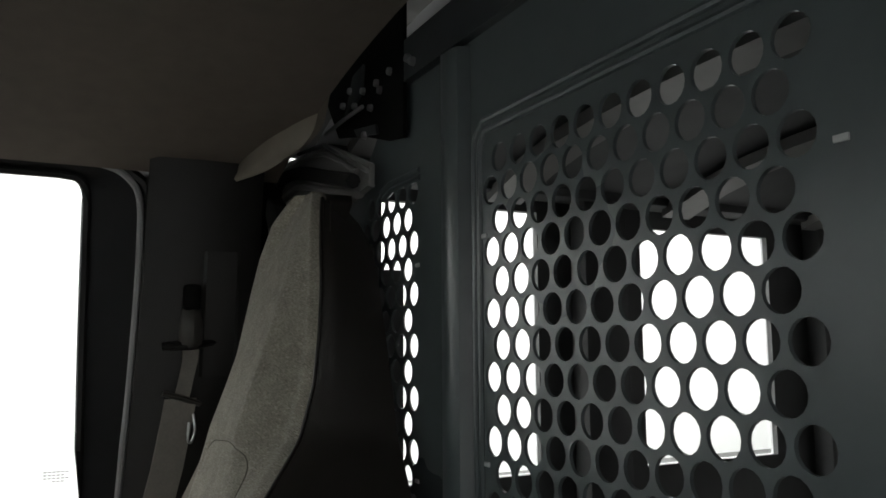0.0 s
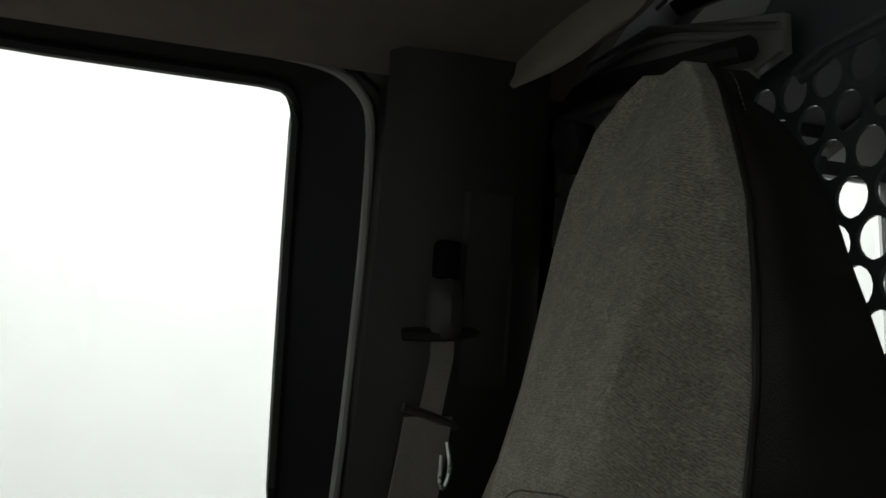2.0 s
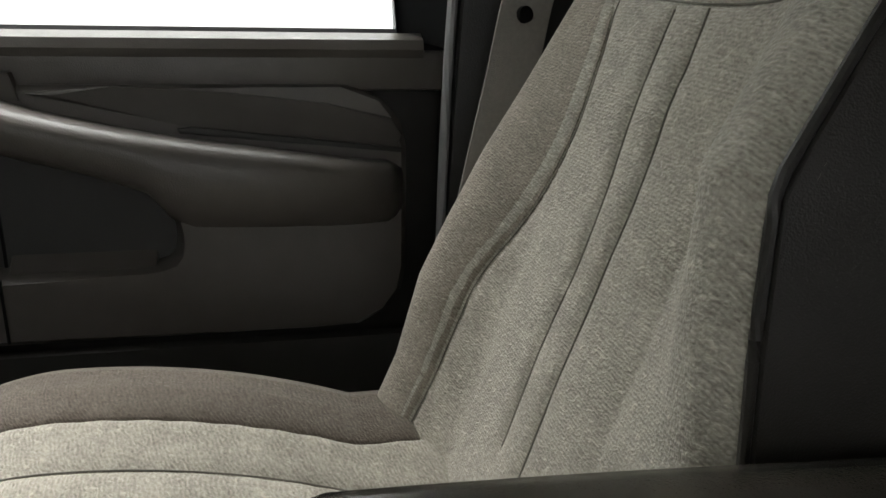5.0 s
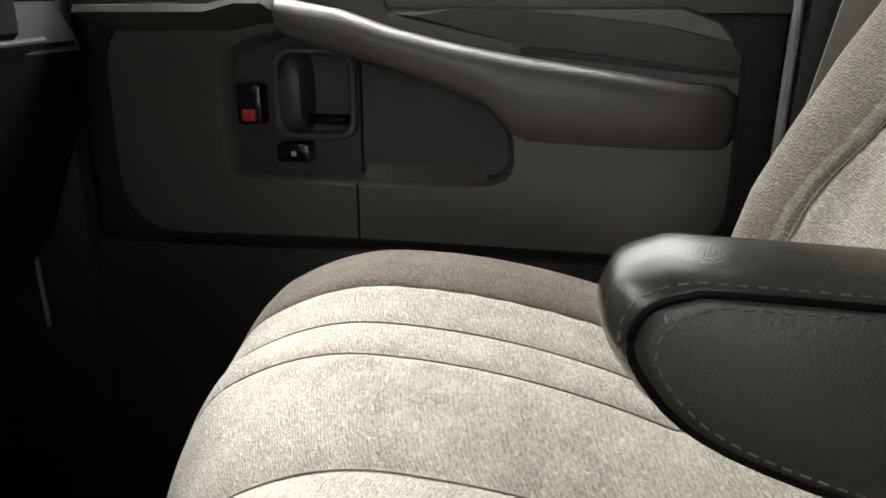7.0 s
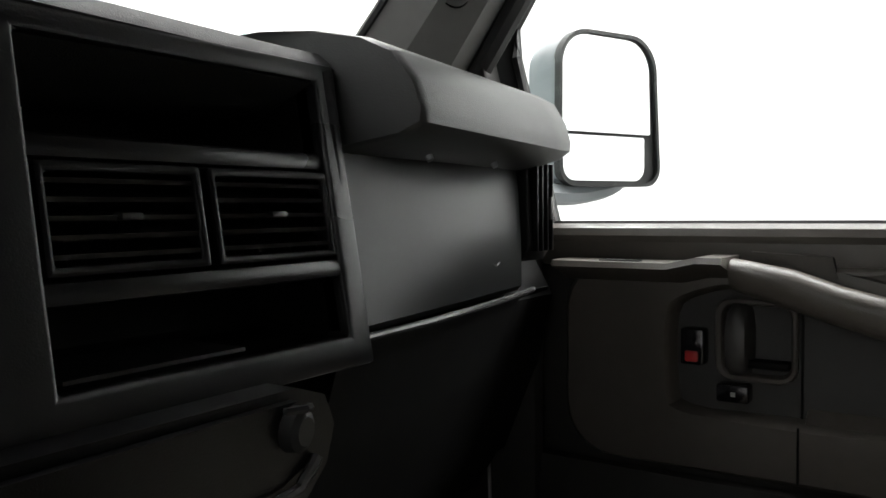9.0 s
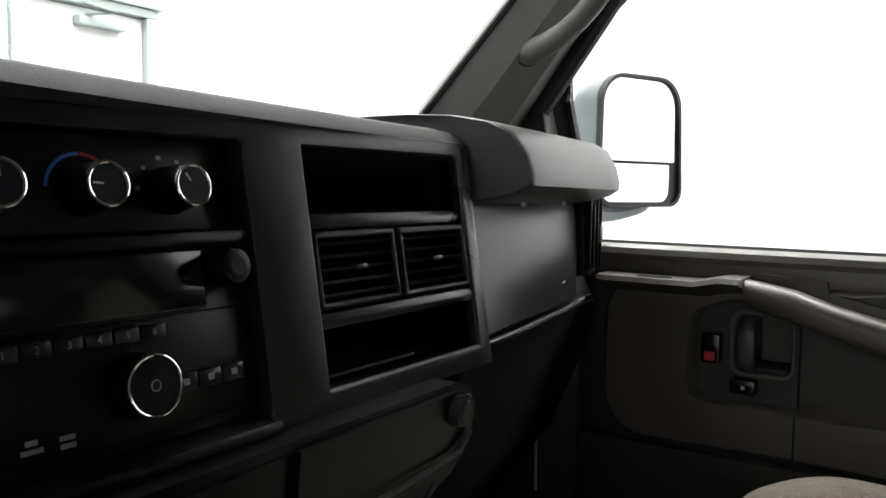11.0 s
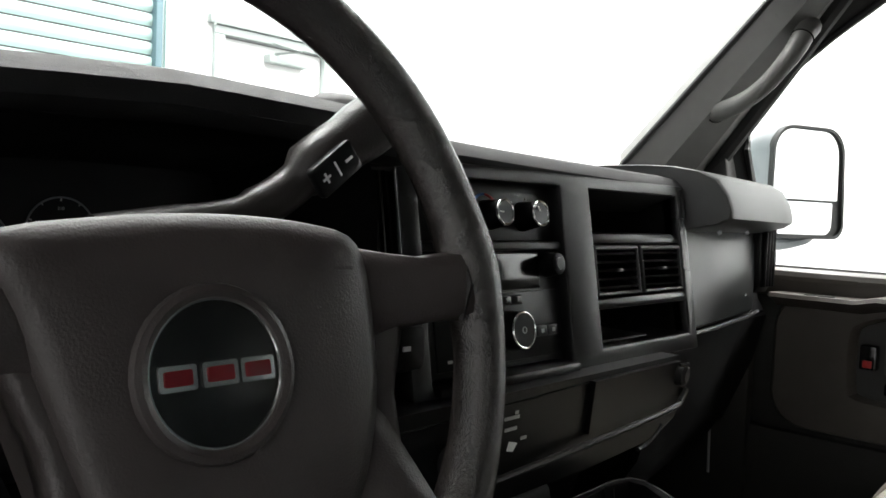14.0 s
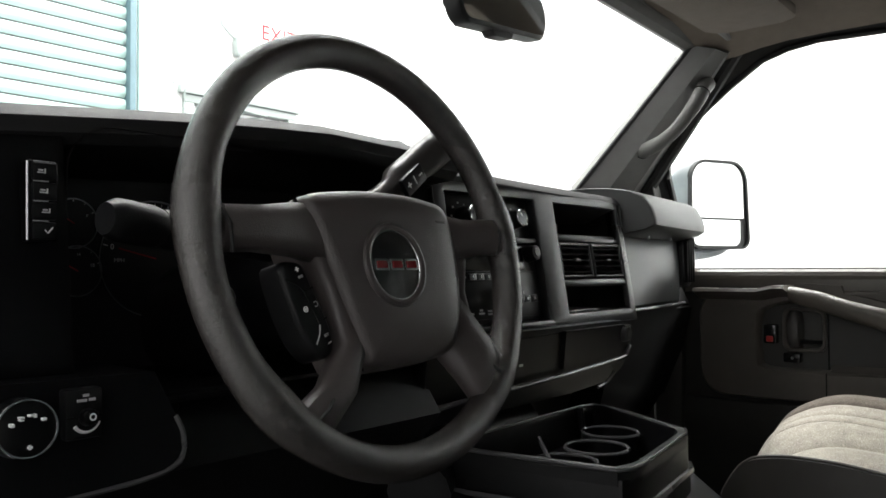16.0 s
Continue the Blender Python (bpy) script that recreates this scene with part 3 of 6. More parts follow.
# folded joint between the two panels, raised border ribs and the top rail
part("fold", prism([(0.2725, PY), (0.279, PY + 0.011), (0.287, PY + 0.014), (0.307, PY + 0.014), (0.315, PY + 0.009), (0.3200, PY)], "z", 0.10, 1.314), M_STEEL, partition, "folded vertical joint")
part("fold_seam", box(0.3203, 0.3223, PY - 0.001, PY + 0.0012, 0.10, 1.314), M_DARK, partition, "dark joint line")
for pts in ([(-0.17, PY, 1.2365), (0.250, PY, 1.2360), (0.264, PY, 1.223), (0.2665, PY, 1.207), (0.2665, PY, 0.50)], [(-0.17, PY, 1.2265), (0.245, PY, 1.2260), (0.255, PY, 1.216), (0.2575, PY, 1.203), (0.2575, PY, 0.50)], [(0.382, PY, 1.2190), (0.46, PY, 1.2190), (0.488, PY, 1.2115)], [(0.382, PY, 1.2110), (0.455, PY, 1.2110), (0.482, PY, 1.2035)]):
    part("border_rib", tube(pts, 0.0034, 8), M_STEEL, partition)
for x, z in ((0.2505, 1.1325), (0.3885, 1.1198), (0.2500, 0.937), (0.3905, 0.903), (-0.100, 1.136)):
    part("slot", box(x - 0.0045, x + 0.0045, PY - 0.0005, PY + 0.0012, z - 0.002, z + 0.002, 0.0006), M_SLOT, partition, "small pale slot in the sheet")
part("top_rail", prism([(PY - 0.02, 1.318), (PY + 0.010, 1.318), (PY + 0.010, 1.364), (PY - 0.02, 1.38)], "x", -0.80, 0.490, 0.002), M_DARKSTEEL, partition, "dark steel top rail")
for x, z in ((0.436, 1.340), (0.3765, 1.332), (0.388, 1.339), (0.474, 1.338), (0.464, 1.327)):
    part("bolt", disc((x, PY + 0.010, z), (0, 1, 0), 0.0055, 0.0045, 0.005, 6), M_METAL, partition, "bright bolt head")

# ---- cargo space behind the partition ----
CARGO_WINDOWS = [(-1.145, -0.873, 0.809, 1.285), (-0.873, -0.82, 1.166, 1.285), (-1.75, -1.39, 0.805, 1.272)]
tagged(finish("cargo_floor", box(-0.86, 0.88, -3.25, -0.72, 0.0, 0.08), M_CARGO), "grey cargo floor behind the partition", "floor", kind="structure")
tagged(finish("wall_cargo_right", panel(-3.25, -0.72, 0.08, 1.44, CARGO_WINDOWS, lambda y, z, d: (0.88 + d, y, z), 0.012), M_CARGO), "grey ribbed cargo side wall with windows", "wall", kind="structure")
tagged(finish("wall_cargo_left", panel(-3.25, -0.72, 0.08, 1.44, [(-2.95, -2.3, 0.73, 1.285)], lambda y, z, d: (-0.86 - d, y, z), 0.05), M_CARGO), "grey ribbed cargo side wall", "wall", kind="structure")
tagged(finish("wall_cargo_rear", panel(-0.86, 0.88, 0.08, 1.44, [(-0.7, -0.1, 0.75, 1.25), (0.1, 0.7, 0.75, 1.25)], lambda x, z, d: (x, -3.2 - d, z), 0.05), M_CARGO), "grey rear doors of the cargo space with windows", "wall", kind="structure")
for y in (-0.765, -1.267, -1.91):
    tagged(finish("cargo_post", box(0.83, 0.88, y - 0.05, y + 0.05, 0.08, 1.36, 0.008), M_CARGO), "grey steel body post in the cargo space", "post", "cargo posts", kind="structure")
tagged(finish("cargo_rail", box(0.82, 0.88, -3.2, -0.72, 1.305, 1.355, 0.01), M_CARGO), "grey steel rail over the cargo windows", "rail", kind="structure")
tagged(finish("cargo_ledge", box(0.80, 0.88, -3.2, -0.72, 0.62, 0.70, 0.015), M_RAIL), "pale steel ledge under the cargo windows", "rail", kind="structure")

tagged(finish("body_flank", panel(-3.25, -0.64, -0.15, 1.34, CARGO_WINDOWS, lambda y, z, d: (0.898 - d, y, z), 0.005), M_PAINT), "white painted outer flank of the van", "body panel", kind="structure")

for y0, y1, z0, z1 in ((-1.16, -0.805, 0.795, 1.295), (-1.765, -1.375, 0.79, 1.287)):
    w = tagged(finish("cargo_window", box(0.8985, 0.9005, y0, y1, z0, z1), M_GLASS), "clear fixed side window of the cargo space", "window", "cargo windows", kind="structure")
    w.visible_shadow = False
# Grey sheet added under the white roof to darken the partition's upper holes.
tagged(finish("cargo_roof_sheet", sheet(-0.84, 0.86, -3.2, -0.83, 16, 8, lambda x, y: 1.40 - 0.10 * (abs(x) / 0.88) ** 4, 0.008), M_CARGO), "grey sheet added under the cargo roof", "ceiling", kind="structure")
for y in (-1.05, -1.45, -1.85, -2.35):
    tagged(finish("cargo_roof_rib", sheet(-0.82, 0.84, y - 0.035, y + 0.035, 16, 1, lambda x, yy: 1.372 - 0.10 * (abs(x) / 0.88) ** 4, 0.02), M_RAIL), "pale pressed steel roof rib of the cargo space", "rib", "cargo roof ribs", kind="structure")

# ---- pillars ----
b_pillar = thing("pillar_trim", "dark grey moulded trim of the door pillar", "pillar trim", kind="structure")


def tumble(x, z, k=0.1):
    """The cab side leans inwards above the belt line."""
    return x - k * max(0.0, z - 0.80)


part("upper_trim", loft([[(tumble(0.755, z), -0.428 - 0.022 * min(1, max(0, (z - 0.7) / 0.5)), z), (tumble(0.738, z), -0.418 - 0.021 * min(1, max(0, (z - 0.7) / 0.4)), z), (tumble(0.731, z), -0.450, z), (tumble(0.729, z), -0.50, z), (tumble(0.730, z), -0.568, z), (tumble(0.737, z), -0.584, z), (tumble(0.80, z), -0.595, z), (tumble(0.82, z), -0.43, z)] for z in (0.10, 0.5, 0.70, 0.80, 0.90, 1.0, 1.12, 1.29)]), M_PILLARD, b_pillar)
part("slot_cover", loft([[(tumble(x, z), y, z) for x, y in ((0.731, -0.558), (0.7255, -0.552), (0.7255, -0.514), (0.731, -0.508))] for z in (1.0, 1.02, 1.13, 1.16)]), M_PILLARD, b_pillar, "dark raised cover of the belt adjuster")
tagged(finish("pillar_side_panel", box(0.74, 0.80, -0.66, -0.60, 0.10, 1.10, 0.004), M_DARK), "dark body side behind the seat", "panel", kind="structure")
latch = thing("pillar_hook", "small bright steel hook beside the seat top", "hook")
part("hook_plate", loft([[(x, -0.606, z), (x + 0.006, -0.606, z), (x + 0.006, -0.586, z), (x, -0.586, z)] for x, z in ((0.681, 1.1185), (0.676, 1.1485), (0.668, 1.1785))]), M_METAL, latch)
part("hook_rivet", disc((0.674, -0.586, 1.1605), (0, 1, 0), 0.003, 0.0025, 0.002, 8), M_CHROME, latch, "bright rivet")
part("hook_wire", tube([(0.705, -0.60, 1.1335), (0.700, -0.60, 1.1735), (0.690, -0.60, 1.2135)], 0.0016, 5), M_METAL, latch, "thin bright wire")
part("hook_grip", prism([(0.640, 1.1955), (0.652, 1.2185), (0.69, 1.2355), (0.70, 1.2135), (0.676, 1.1785), (0.655, 1.1815)], "y", -0.61, -0.588, 0.004), M_RUBBER, latch, "black rubber grip")

a_pillar = thing("a_pillar", "grey moulded windscreen pillar trim with a grab handle", "pillar trim", kind="structure")
rows = []
for s in np.linspace(0, 1, 13):
    inner = Vector((0.622, 0.42, 0.975)).lerp(Vector((0.640, 0.154, 1.262)), s)
    outer = Vector((0.775, 0.335, 0.98)).lerp(Vector((0.735, 0.105, 1.268)), s)
    mid = inner.lerp(outer, 0.5) + Vector((-0.020, -0.024, -0.016))
    q1 = inner.lerp(mid, 0.55) + Vector((-0.010, -0.016, -0.006))
    q2 = outer.lerp(mid, 0.55) + Vector((-0.018, -0.006, -0.012))
    rows.append([inner, q1, mid, q2, outer, outer + Vector((0.05, 0.05, 0.02)), inner + Vector((0.05, 0.03, 0.03))])
part("trim", loft(rows), M_PILLAR, a_pillar)
part("edge_seal", tube([(0.621, 0.424, 0.973), (0.640, 0.157, 1.262)], 0.005, 6), M_RUBBER, a_pillar, "black edge seal")
part("door_seal", tube([(0.765, 0.325, 0.98), (0.748, 0.212, 1.12), (0.73, 0.095, 1.268)], 0.016, 10), M_RUBBER, a_pillar, "black seal along the pillar")
grip = smooth_line([(0.690, 0.300, 1.066), (0.668, 0.280, 1.068), (0.648, 0.247, 1.071), (0.640, 0.215, 1.082), (0.637, 0.188, 1.100), (0.638, 0.166, 1.124), (0.646, 0.150, 1.150), (0.664, 0.144, 1.176), (0.690, 0.146, 1.194)], 5)
fat = [0.0135 + 0.0045 * abs(2 * k / (len(grip) - 1) - 1) ** 1.6 for k in range(len(grip))]
handle = part("grab_handle", tube(grip, fat, 12), M_PILLAR, a_pillar, "grey grab handle", 60)
for p, d in ((grip[6], grip[7] - grip[5]), (grip[-7], grip[-6] - grip[-8])):
    part("cover_joint", ring(tuple(p), tuple(d.normalized()), 0.0166, 0.0009, 20, 5), M_DARK, handle, "dark joint of the handle cover")
for c in ((0.664, 0.301, 1.080), (0.660, 0.176, 1.208)):
    part("handle_pad", disc(c, (-0.55, -0.65, 0.25), 0.022, 0.017, 0.012, 20, 0.004), M_PILLAR, a_pillar, "raised pad above the handle end")
part("lower_trim", prism([(0.25, 0.78), (0.297, 1.03), (0.30, 1.075), (0.33, 1.06), (0.40, 1.0), (0.47, 0.93), (0.47, 0.78)], "x", 0.750, 0.80, 0.006), M_PILLARD, a_pillar, "dark lower sail trim")
tagged(finish("kick_panel", prism([(0.24, 0.10), (0.24, 0.80), (0.55, 0.80), (0.55, 0.10)], "x", 0.775, 0.80, 0.004), M_DOORSHADE), "dark kick panel beside the footwell", "panel", kind="structure")
tagged(finish("firewall", box(-0.80, 0.80, 0.55, 0.60, 0.10, 0.95), M_CARPET), "black lined footwell bulkhead", "bulkhead", kind="structure")
visor = thing("sun_visor", "grey cloth sun visor folded up to the headliner", "sun visor")
part("visor_flap", prism(rounded(0.20, 0.60, -0.06, 0.10, 0.03), "z", 1.262, 1.28, 0.006), M_HEAD, visor)
part("pivot", tube([(0.60, 0.085, 1.272), (0.66, 0.09, 1.272), (0.67, 0.10, 1.28)], 0.007, 8), M_PILLAR, visor)
mirror_in = thing("rear_view_mirror", "black interior rear-view mirror on the windscreen", "mirror")
mm = Matrix.Translation((0.088, 0.22, 1.213)) @ Matrix.Rotation(radians(-8), 4, "Y") @ Matrix.Rotation(radians(8), 4, "Z")
hs = prism(rounded(-0.142, 0.142, -0.037, 0.037, 0.026), "y", -0.006, 0.02, 0.006)
hs.transform(mm)
part("housing", hs, M_RUBBER, mirror_in)
gl = prism(rounded(-0.134, 0.134, -0.030, 0.030, 0.021), "y", -0.008, -0.0062)
gl.transform(mm)
part("mirror_glass", gl, M_MIRROR, mirror_in, "mirror glass")
knob = prism(rounded(-0.045, 0.020, -0.046, -0.030, 0.007), "y", -0.004, 0.016, 0.003)
knob.transform(mm)
part("sensor_lip", knob, M_RUBBER, mirror_in, "black lip under the mirror")
part("stem", tube([(0.088, 0.235, 1.215), (0.088, 0.25, 1.24), (0.088, 0.255, 1.265)], 0.009, 8), M_RUBBER, mirror_in)

# body metal round the two door openings; the driver's door stands open, out of view
for sx, side in ((1, "right"),):
    post = tagged(finish("door_post_" + side, merge(
        prism([(-0.64, 0.10), (-0.405, 0.10), (-0.405, 0.80), (-0.41, 0.95), (-0.41, 1.16), (-0.41, 1.30), (-0.39, 1.328), (-0.30, 1.334), (0.10, 1.336), (0.10, 1.346), (-0.64, 1.346)], "x", sx * 0.863, sx * 0.895, 0.004),
        prism([(-0.64, 0.10), (-0.428, 0.10), (-0.428, 0.806), (-0.443, 0.95), (-0.459, 1.18), (-0.456, 1.25), (-0.42, 1.29), (-0.36, 1.30), (0.03, 1.305), (0.10, 1.30), (0.10, 1.345), (-0.64, 1.345)], "x", sx * 0.803, sx * 0.863)), M_DARK), "dark body metal round the door opening", "body panel", kind="structure")
tagged(finish("a_pillar_left", loft([[(-0.622, 0.42, 0.975), (-0.70, 0.37, 0.95), (-0.80, 0.335, 0.98), (-0.85, 0.38, 1.0), (-0.67, 0.45, 1.0)], [(-0.640, 0.154, 1.262), (-0.72, 0.12, 1.25), (-0.80, 0.105, 1.262), (-0.85, 0.15, 1.28), (-0.69, 0.18, 1.29)]]), M_PILLAR), "grey moulded windscreen pillar trim", "pillar trim", kind="structure")
tagged(finish("body_side_left", prism([(0.25, 0.02), (0.25, 0.80), (0.36, 1.0), (0.62, 0.95), (0.62, 0.02)], "x", -0.88, -0.80, 0.004), M_PAINT), "white body side ahead of the driver door", "body panel", kind="structure")
tagged(finish("body_side_right", prism([(0.264, 0.02), (0.264, 0.80), (0.30, 0.95), (0.36, 1.0), (0.62, 0.95), (0.62, 0.02)], "x", 0.802, 0.88, 0.004), M_PAINT), "white body side ahead of the passenger door", "body panel", kind="structure")
tagged(finish("pillar_trim_left", box(-0.88, -0.78, -0.72, -0.61, 0.10, 1.34, 0.015), M_PILLARD), "dark grey moulded trim of the door pillar", "pillar trim", kind="structure")

# outside mirror
door_mirror = thing("door_mirror", "large black door mirror with a wide-angle lower glass", "mirror")
MM = Matrix.Translation((0.999, 0.250, 0.974)) @ Matrix.Rotation(radians(-23.5), 4, "Z") @ Matrix.Scale(1.13, 4)


def on_mirror(bm):
    bm.transform(MM)
    return bm


def arch(x0, x1, z0, z1, rt, rb, lean=0.0):
    """A plate outline with its own corner radii above and below, narrower at the top by lean."""
    pts = []
    for cx, cz, r, a0 in ((x1 - rb, z0 + rb, rb, -90), (x1 - rt, z1 - rt, rt, 0), (x0 + rt, z1 - rt, rt, 90), (x0 + rb, z0 + rb, rb, 180)):
        for k in range(9):
            a = radians(a0 + 90 * k / 8)
            x, z = cx + r * math.cos(a), cz + r * math.sin(a)
            pts.append((x + (lean if x > 0 else -lean * 0.3) * -(z - z0) / (z1 - z0), z))
    return pts


outer = arch(-0.082, 0.088, -0.094, 0.093, 0.042, 0.026, 0.010)
part("shell", on_mirror(loft([[(x * 0.72 - 0.004, 0.060, z * 0.7) for x, z in outer], [(x * 0.95 - 0.002, 0.045, z * 0.94) for x, z in outer], [(x, 0.02, z) for x, z in outer], [(x, -0.006, z) for x, z in outer]])), M_MIRRORSHELL, door_mirror, "grey-black mirror shell")
inner = arch(-0.0785, 0.0835, -0.0885, 0.0885, 0.039, 0.022, 0.010)
part("bezel", on_mirror(loft([[(x, -0.004, z) for x, z in outer], [(x, -0.016, z) for x, z in outer], [(x, -0.016, z) for x, z in inner], [(x, -0.006, z) for x, z in inner]])), M_RUBBER, door_mirror)
part("back_plate", on_mirror(prism(inner, "y", -0.0100, -0.0065)), M_RUBBER, door_mirror, "black plate behind the glass")
def on_glass(bm):
    bm.transform(MM @ Matrix.Translation((0, -0.0125, 0)) @ Matrix.Rotation(radians(1.5), 4, "Z") @ Matrix.Translation((0, 0.0125, 0)))
    return bm


part("main_glass", on_glass(prism(arch(-0.0765, 0.0730, -0.0285, 0.0865, 0.037, 0.003, 0.004), "y", -0.0135, -0.0125)), M_MIRROR, door_mirror, "flat mirror glass")
part("spot_glass", on_glass(prism(arch(-0.0755, 0.0620, -0.0870, -0.0325, 0.003, 0.018), "y", -0.0135, -0.0125)), M_MIRROR, door_mirror, "wide-angle mirror glass")
part("foot", tube(smooth_line([(0.855, 0.305, 0.862), (0.955, 0.282, 0.858), (1.024, 0.256, 0.868), (1.069, 0.245, 0.884)], 4), [0.014, 0.016, 0.018, 0.02, 0.02, 0.02, 0.02, 0.02, 0.02, 0.018, 0.016, 0.014, 0.01], 8, flat=0.8), M_MIRRORSHELL, door_mirror)
# ---- passenger door ----
door = thing("passenger_door", "closed grey-brown passenger door with window, armrest and pull handle", "door")


def on_door(y, z, d):
    """A point of the door: d is the distance outboard of the inner face."""
    return (0.79 + d, y, z)


part("door_body", prism([(-0.425, 0.14), (0.24, 0.14), (0.262, 0.50), (0.262, 0.775), (-0.425, 0.775)], "x", 0.813, 0.875, 0.006), M_DOORSHADE, door)
OUT = rounded(-0.390, 0.208, 0.556, 0.778, 0.055, 8)
CUP = [(0.084, 0.722), (0.066, 0.742), (0.03, 0.753), (0.006, 0.752), (-0.045, 0.738), (-0.10, 0.722), (-0.165, 0.700), (-0.186, 0.676), (-0.186, 0.626), (-0.12, 0.619), (0.0, 0.618), (0.07, 0.621), (0.084, 0.64)]
CUP = [(p.x, p.y) for p in smooth_line([(*p, 0) for p in CUP], 4, closed=True)]
part("inner_panel", ring_plate(OUT, CUP, (-0.05, 0.68), on_door, 0.0, 0.024, 96, 0.005, 0.010), M_DOOR, door)
part("upper_band", prism([(-0.425, 0.772), (0.262, 0.772), (0.262, 0.806), (-0.425, 0.806)], "x", 0.797, 0.875, 0.004), M_DOOR, door)
part("sill_cap", loft([[(0.797, y, 0.800), (0.793, y, 0.807), (0.797, y, 0.815), (0.812, y, 0.820), (0.835, y, 0.818), (0.835, y, 0.800)] for y in (-0.405, -0.2, 0.0, 0.15, 0.262)]), M_DOOR, door, "satin sill cap under the window")
# The lower door is the same trim with its shade painted darker.
part("lower_panel", loft([[(0.797, y, 0.14), (0.789, y, 0.30), (0.786, y, 0.50), (0.792, y, 0.545), (0.800, y, 0.548), (0.82, y, 0.14)] for y in (-0.42, -0.2, 0.0, 0.24)]), M_DOORSHADE, door)
# front ledge and the pull grip that sweeps back into the armrest
led = []
for y, s in ((0.205, 0.75), (0.197, 0.95), (0.18, 1), (0.10, 1), (0.07, 1.02), (0.04, 1.1), (0.014, 1.15)):
    zt = 0.781 + (0.007 if y < 0.06 else 0)
    w = 0.052 * s
    led.append([(0.80, y, zt), (0.79 - w, y, zt), (0.79 - w - 0.004, y, zt - 0.006), (0.79 - w * 0.85, y, zt - 0.010), (0.79 - w * 0.4, y, zt - 0.016), (0.788, y, zt - 0.024), (0.80, y, zt - 0.024)])
part("front_ledge", loft(led), M_DOOR, door)
part("ledge_slot", box(0.752, 0.764, 0.105, 0.150, 0.7800, 0.7825, 0.001), M_DARK, door, "dark slot in the ledge")
grip = []
for y, zt, zb, out in ((0.012, 0.786, 0.757, 0.045), (0.0, 0.785, 0.752, 0.050), (-0.045, 0.777, 0.740, 0.056), (-0.087, 0.763, 0.727, 0.056), (-0.14, 0.750, 0.711, 0.052), (-0.175, 0.743, 0.697, 0.050), (-0.192, 0.740, 0.675, 0.048), (-0.21, 0.737, 0.667, 0.047), (-0.27, 0.728, 0.664, 0.044), (-0.335, 0.718, 0.661, 0.036), (-0.372, 0.714, 0.660, 0.024), (-0.386, 0.706, 0.663, 0.006)):
    xi = 0.79 - out
    h = zt - zb
    grip.append([(0.80, y, zt - 0.004), (xi + 0.022, y, zt), (xi + 0.008, y, zt - 0.001), (xi + 0.001, y, zt - 0.008), (xi, y, zt - h * 0.4), (xi + 0.004, y, zb + h * 0.2), (xi + 0.012, y, zb), (0.80, y, zb)])
gb = loft(grip)
bmesh.ops.subdivide_edges(gb, edges=[e for e in gb.edges if abs(e.verts[0].co.y - e.verts[1].co.y) > 0.01], cuts=1, use_grid_fill=True)
part("armrest", gb, M_DOOR, door, "satin sweeping armrest and pull grip", 50)
# Solid darker plate that paints the shade of the hollow behind the grip.
part("grip_shade_plate", prism([(-0.045, 0.772), (-0.08, 0.766), (-0.075, 0.788), (0.0, 0.792), (-0.03, 0.785)], "x", 0.787, 0.80), M_DOORSIDE, door, "darker plate for the shaded hollow behind the pull grip")
part("insert_panel", prism([(-0.085, 0.772), (-0.20, 0.746), (-0.378, 0.722), (-0.386, 0.735), (-0.376, 0.75), (-0.32, 0.763), (-0.24, 0.772), (-0.15, 0.778)], "x", 0.785, 0.80, 0.003), M_DOORSIDE, door, "matt insert above the armrest")
part("armrest_slot", prism([(-0.198, 0.7435), (-0.21, 0.7450), (-0.384, 0.7245), (-0.384, 0.7205), (-0.20, 0.7395)], "x", 0.7815, 0.786, 0.001), M_DOORSHADE, door, "dark slot above the armrest")
part("cup_seam", box(0.8115, 0.8135, -0.0465, -0.0440, 0.612, 0.735), M_DARK, door, "dark seam in the handle cup")
part("panel_seam", box(0.7885, 0.791, -0.0465, -0.0445, 0.560, 0.617), M_DARK, door, "dark seam below the cup")
part("cup_floor", prism([(0.799, 0.620), (0.813, 0.632), (0.816, 0.618), (0.80, 0.615)], "y", -0.170, -0.050, 0.002), M_DOOR, door)
# release handle with its bezel
part("handle_bezel", ring_plate(rounded(-0.042, 0.040, 0.655, 0.742, 0.016, 6), rounded(-0.036, 0.032, 0.662, 0.735, 0.012, 6), (-0.002, 0.698), lambda y, z, d: (0.795 + d, y, z), 0.008, 0.020, 48, 0.002, 0.004), M_DOOR, door)
lever = []
for z, w, o in ((0.664, 0.009, 0.012), (0.672, 0.013, 0.018), (0.69, 0.014, 0.022), (0.71, 0.014, 0.022), (0.728, 0.012, 0.018), (0.737, 0.008, 0.010)):
    lever.append([(0.814, 0.014 - w, z), (0.802 - o, 0.014 - w * 0.7, z), (0.802 - o - 0.003, 0.014, z), (0.802 - o, 0.014 + w * 0.7, z), (0.814, 0.014 + w, z)])
part("release_handle", loft(lever), M_HANDLE, door, "dark grey release handle", 60)
part("handle_foot", box(0.794, 0.814, -0.036, 0.006, 0.671, 0.679, 0.003), M_DARK, door, "black handle foot")
lock = part("lock_switch", box(0.793, 0.815, 0.049, 0.074, 0.669, 0.708, 0.003), M_GLOSS, door, "black lock switch")
part("red_key", box(0.7905, 0.800, 0.0545, 0.0685, 0.6725, 0.6845, 0.002), M_REDKEY, lock, "red lower key")
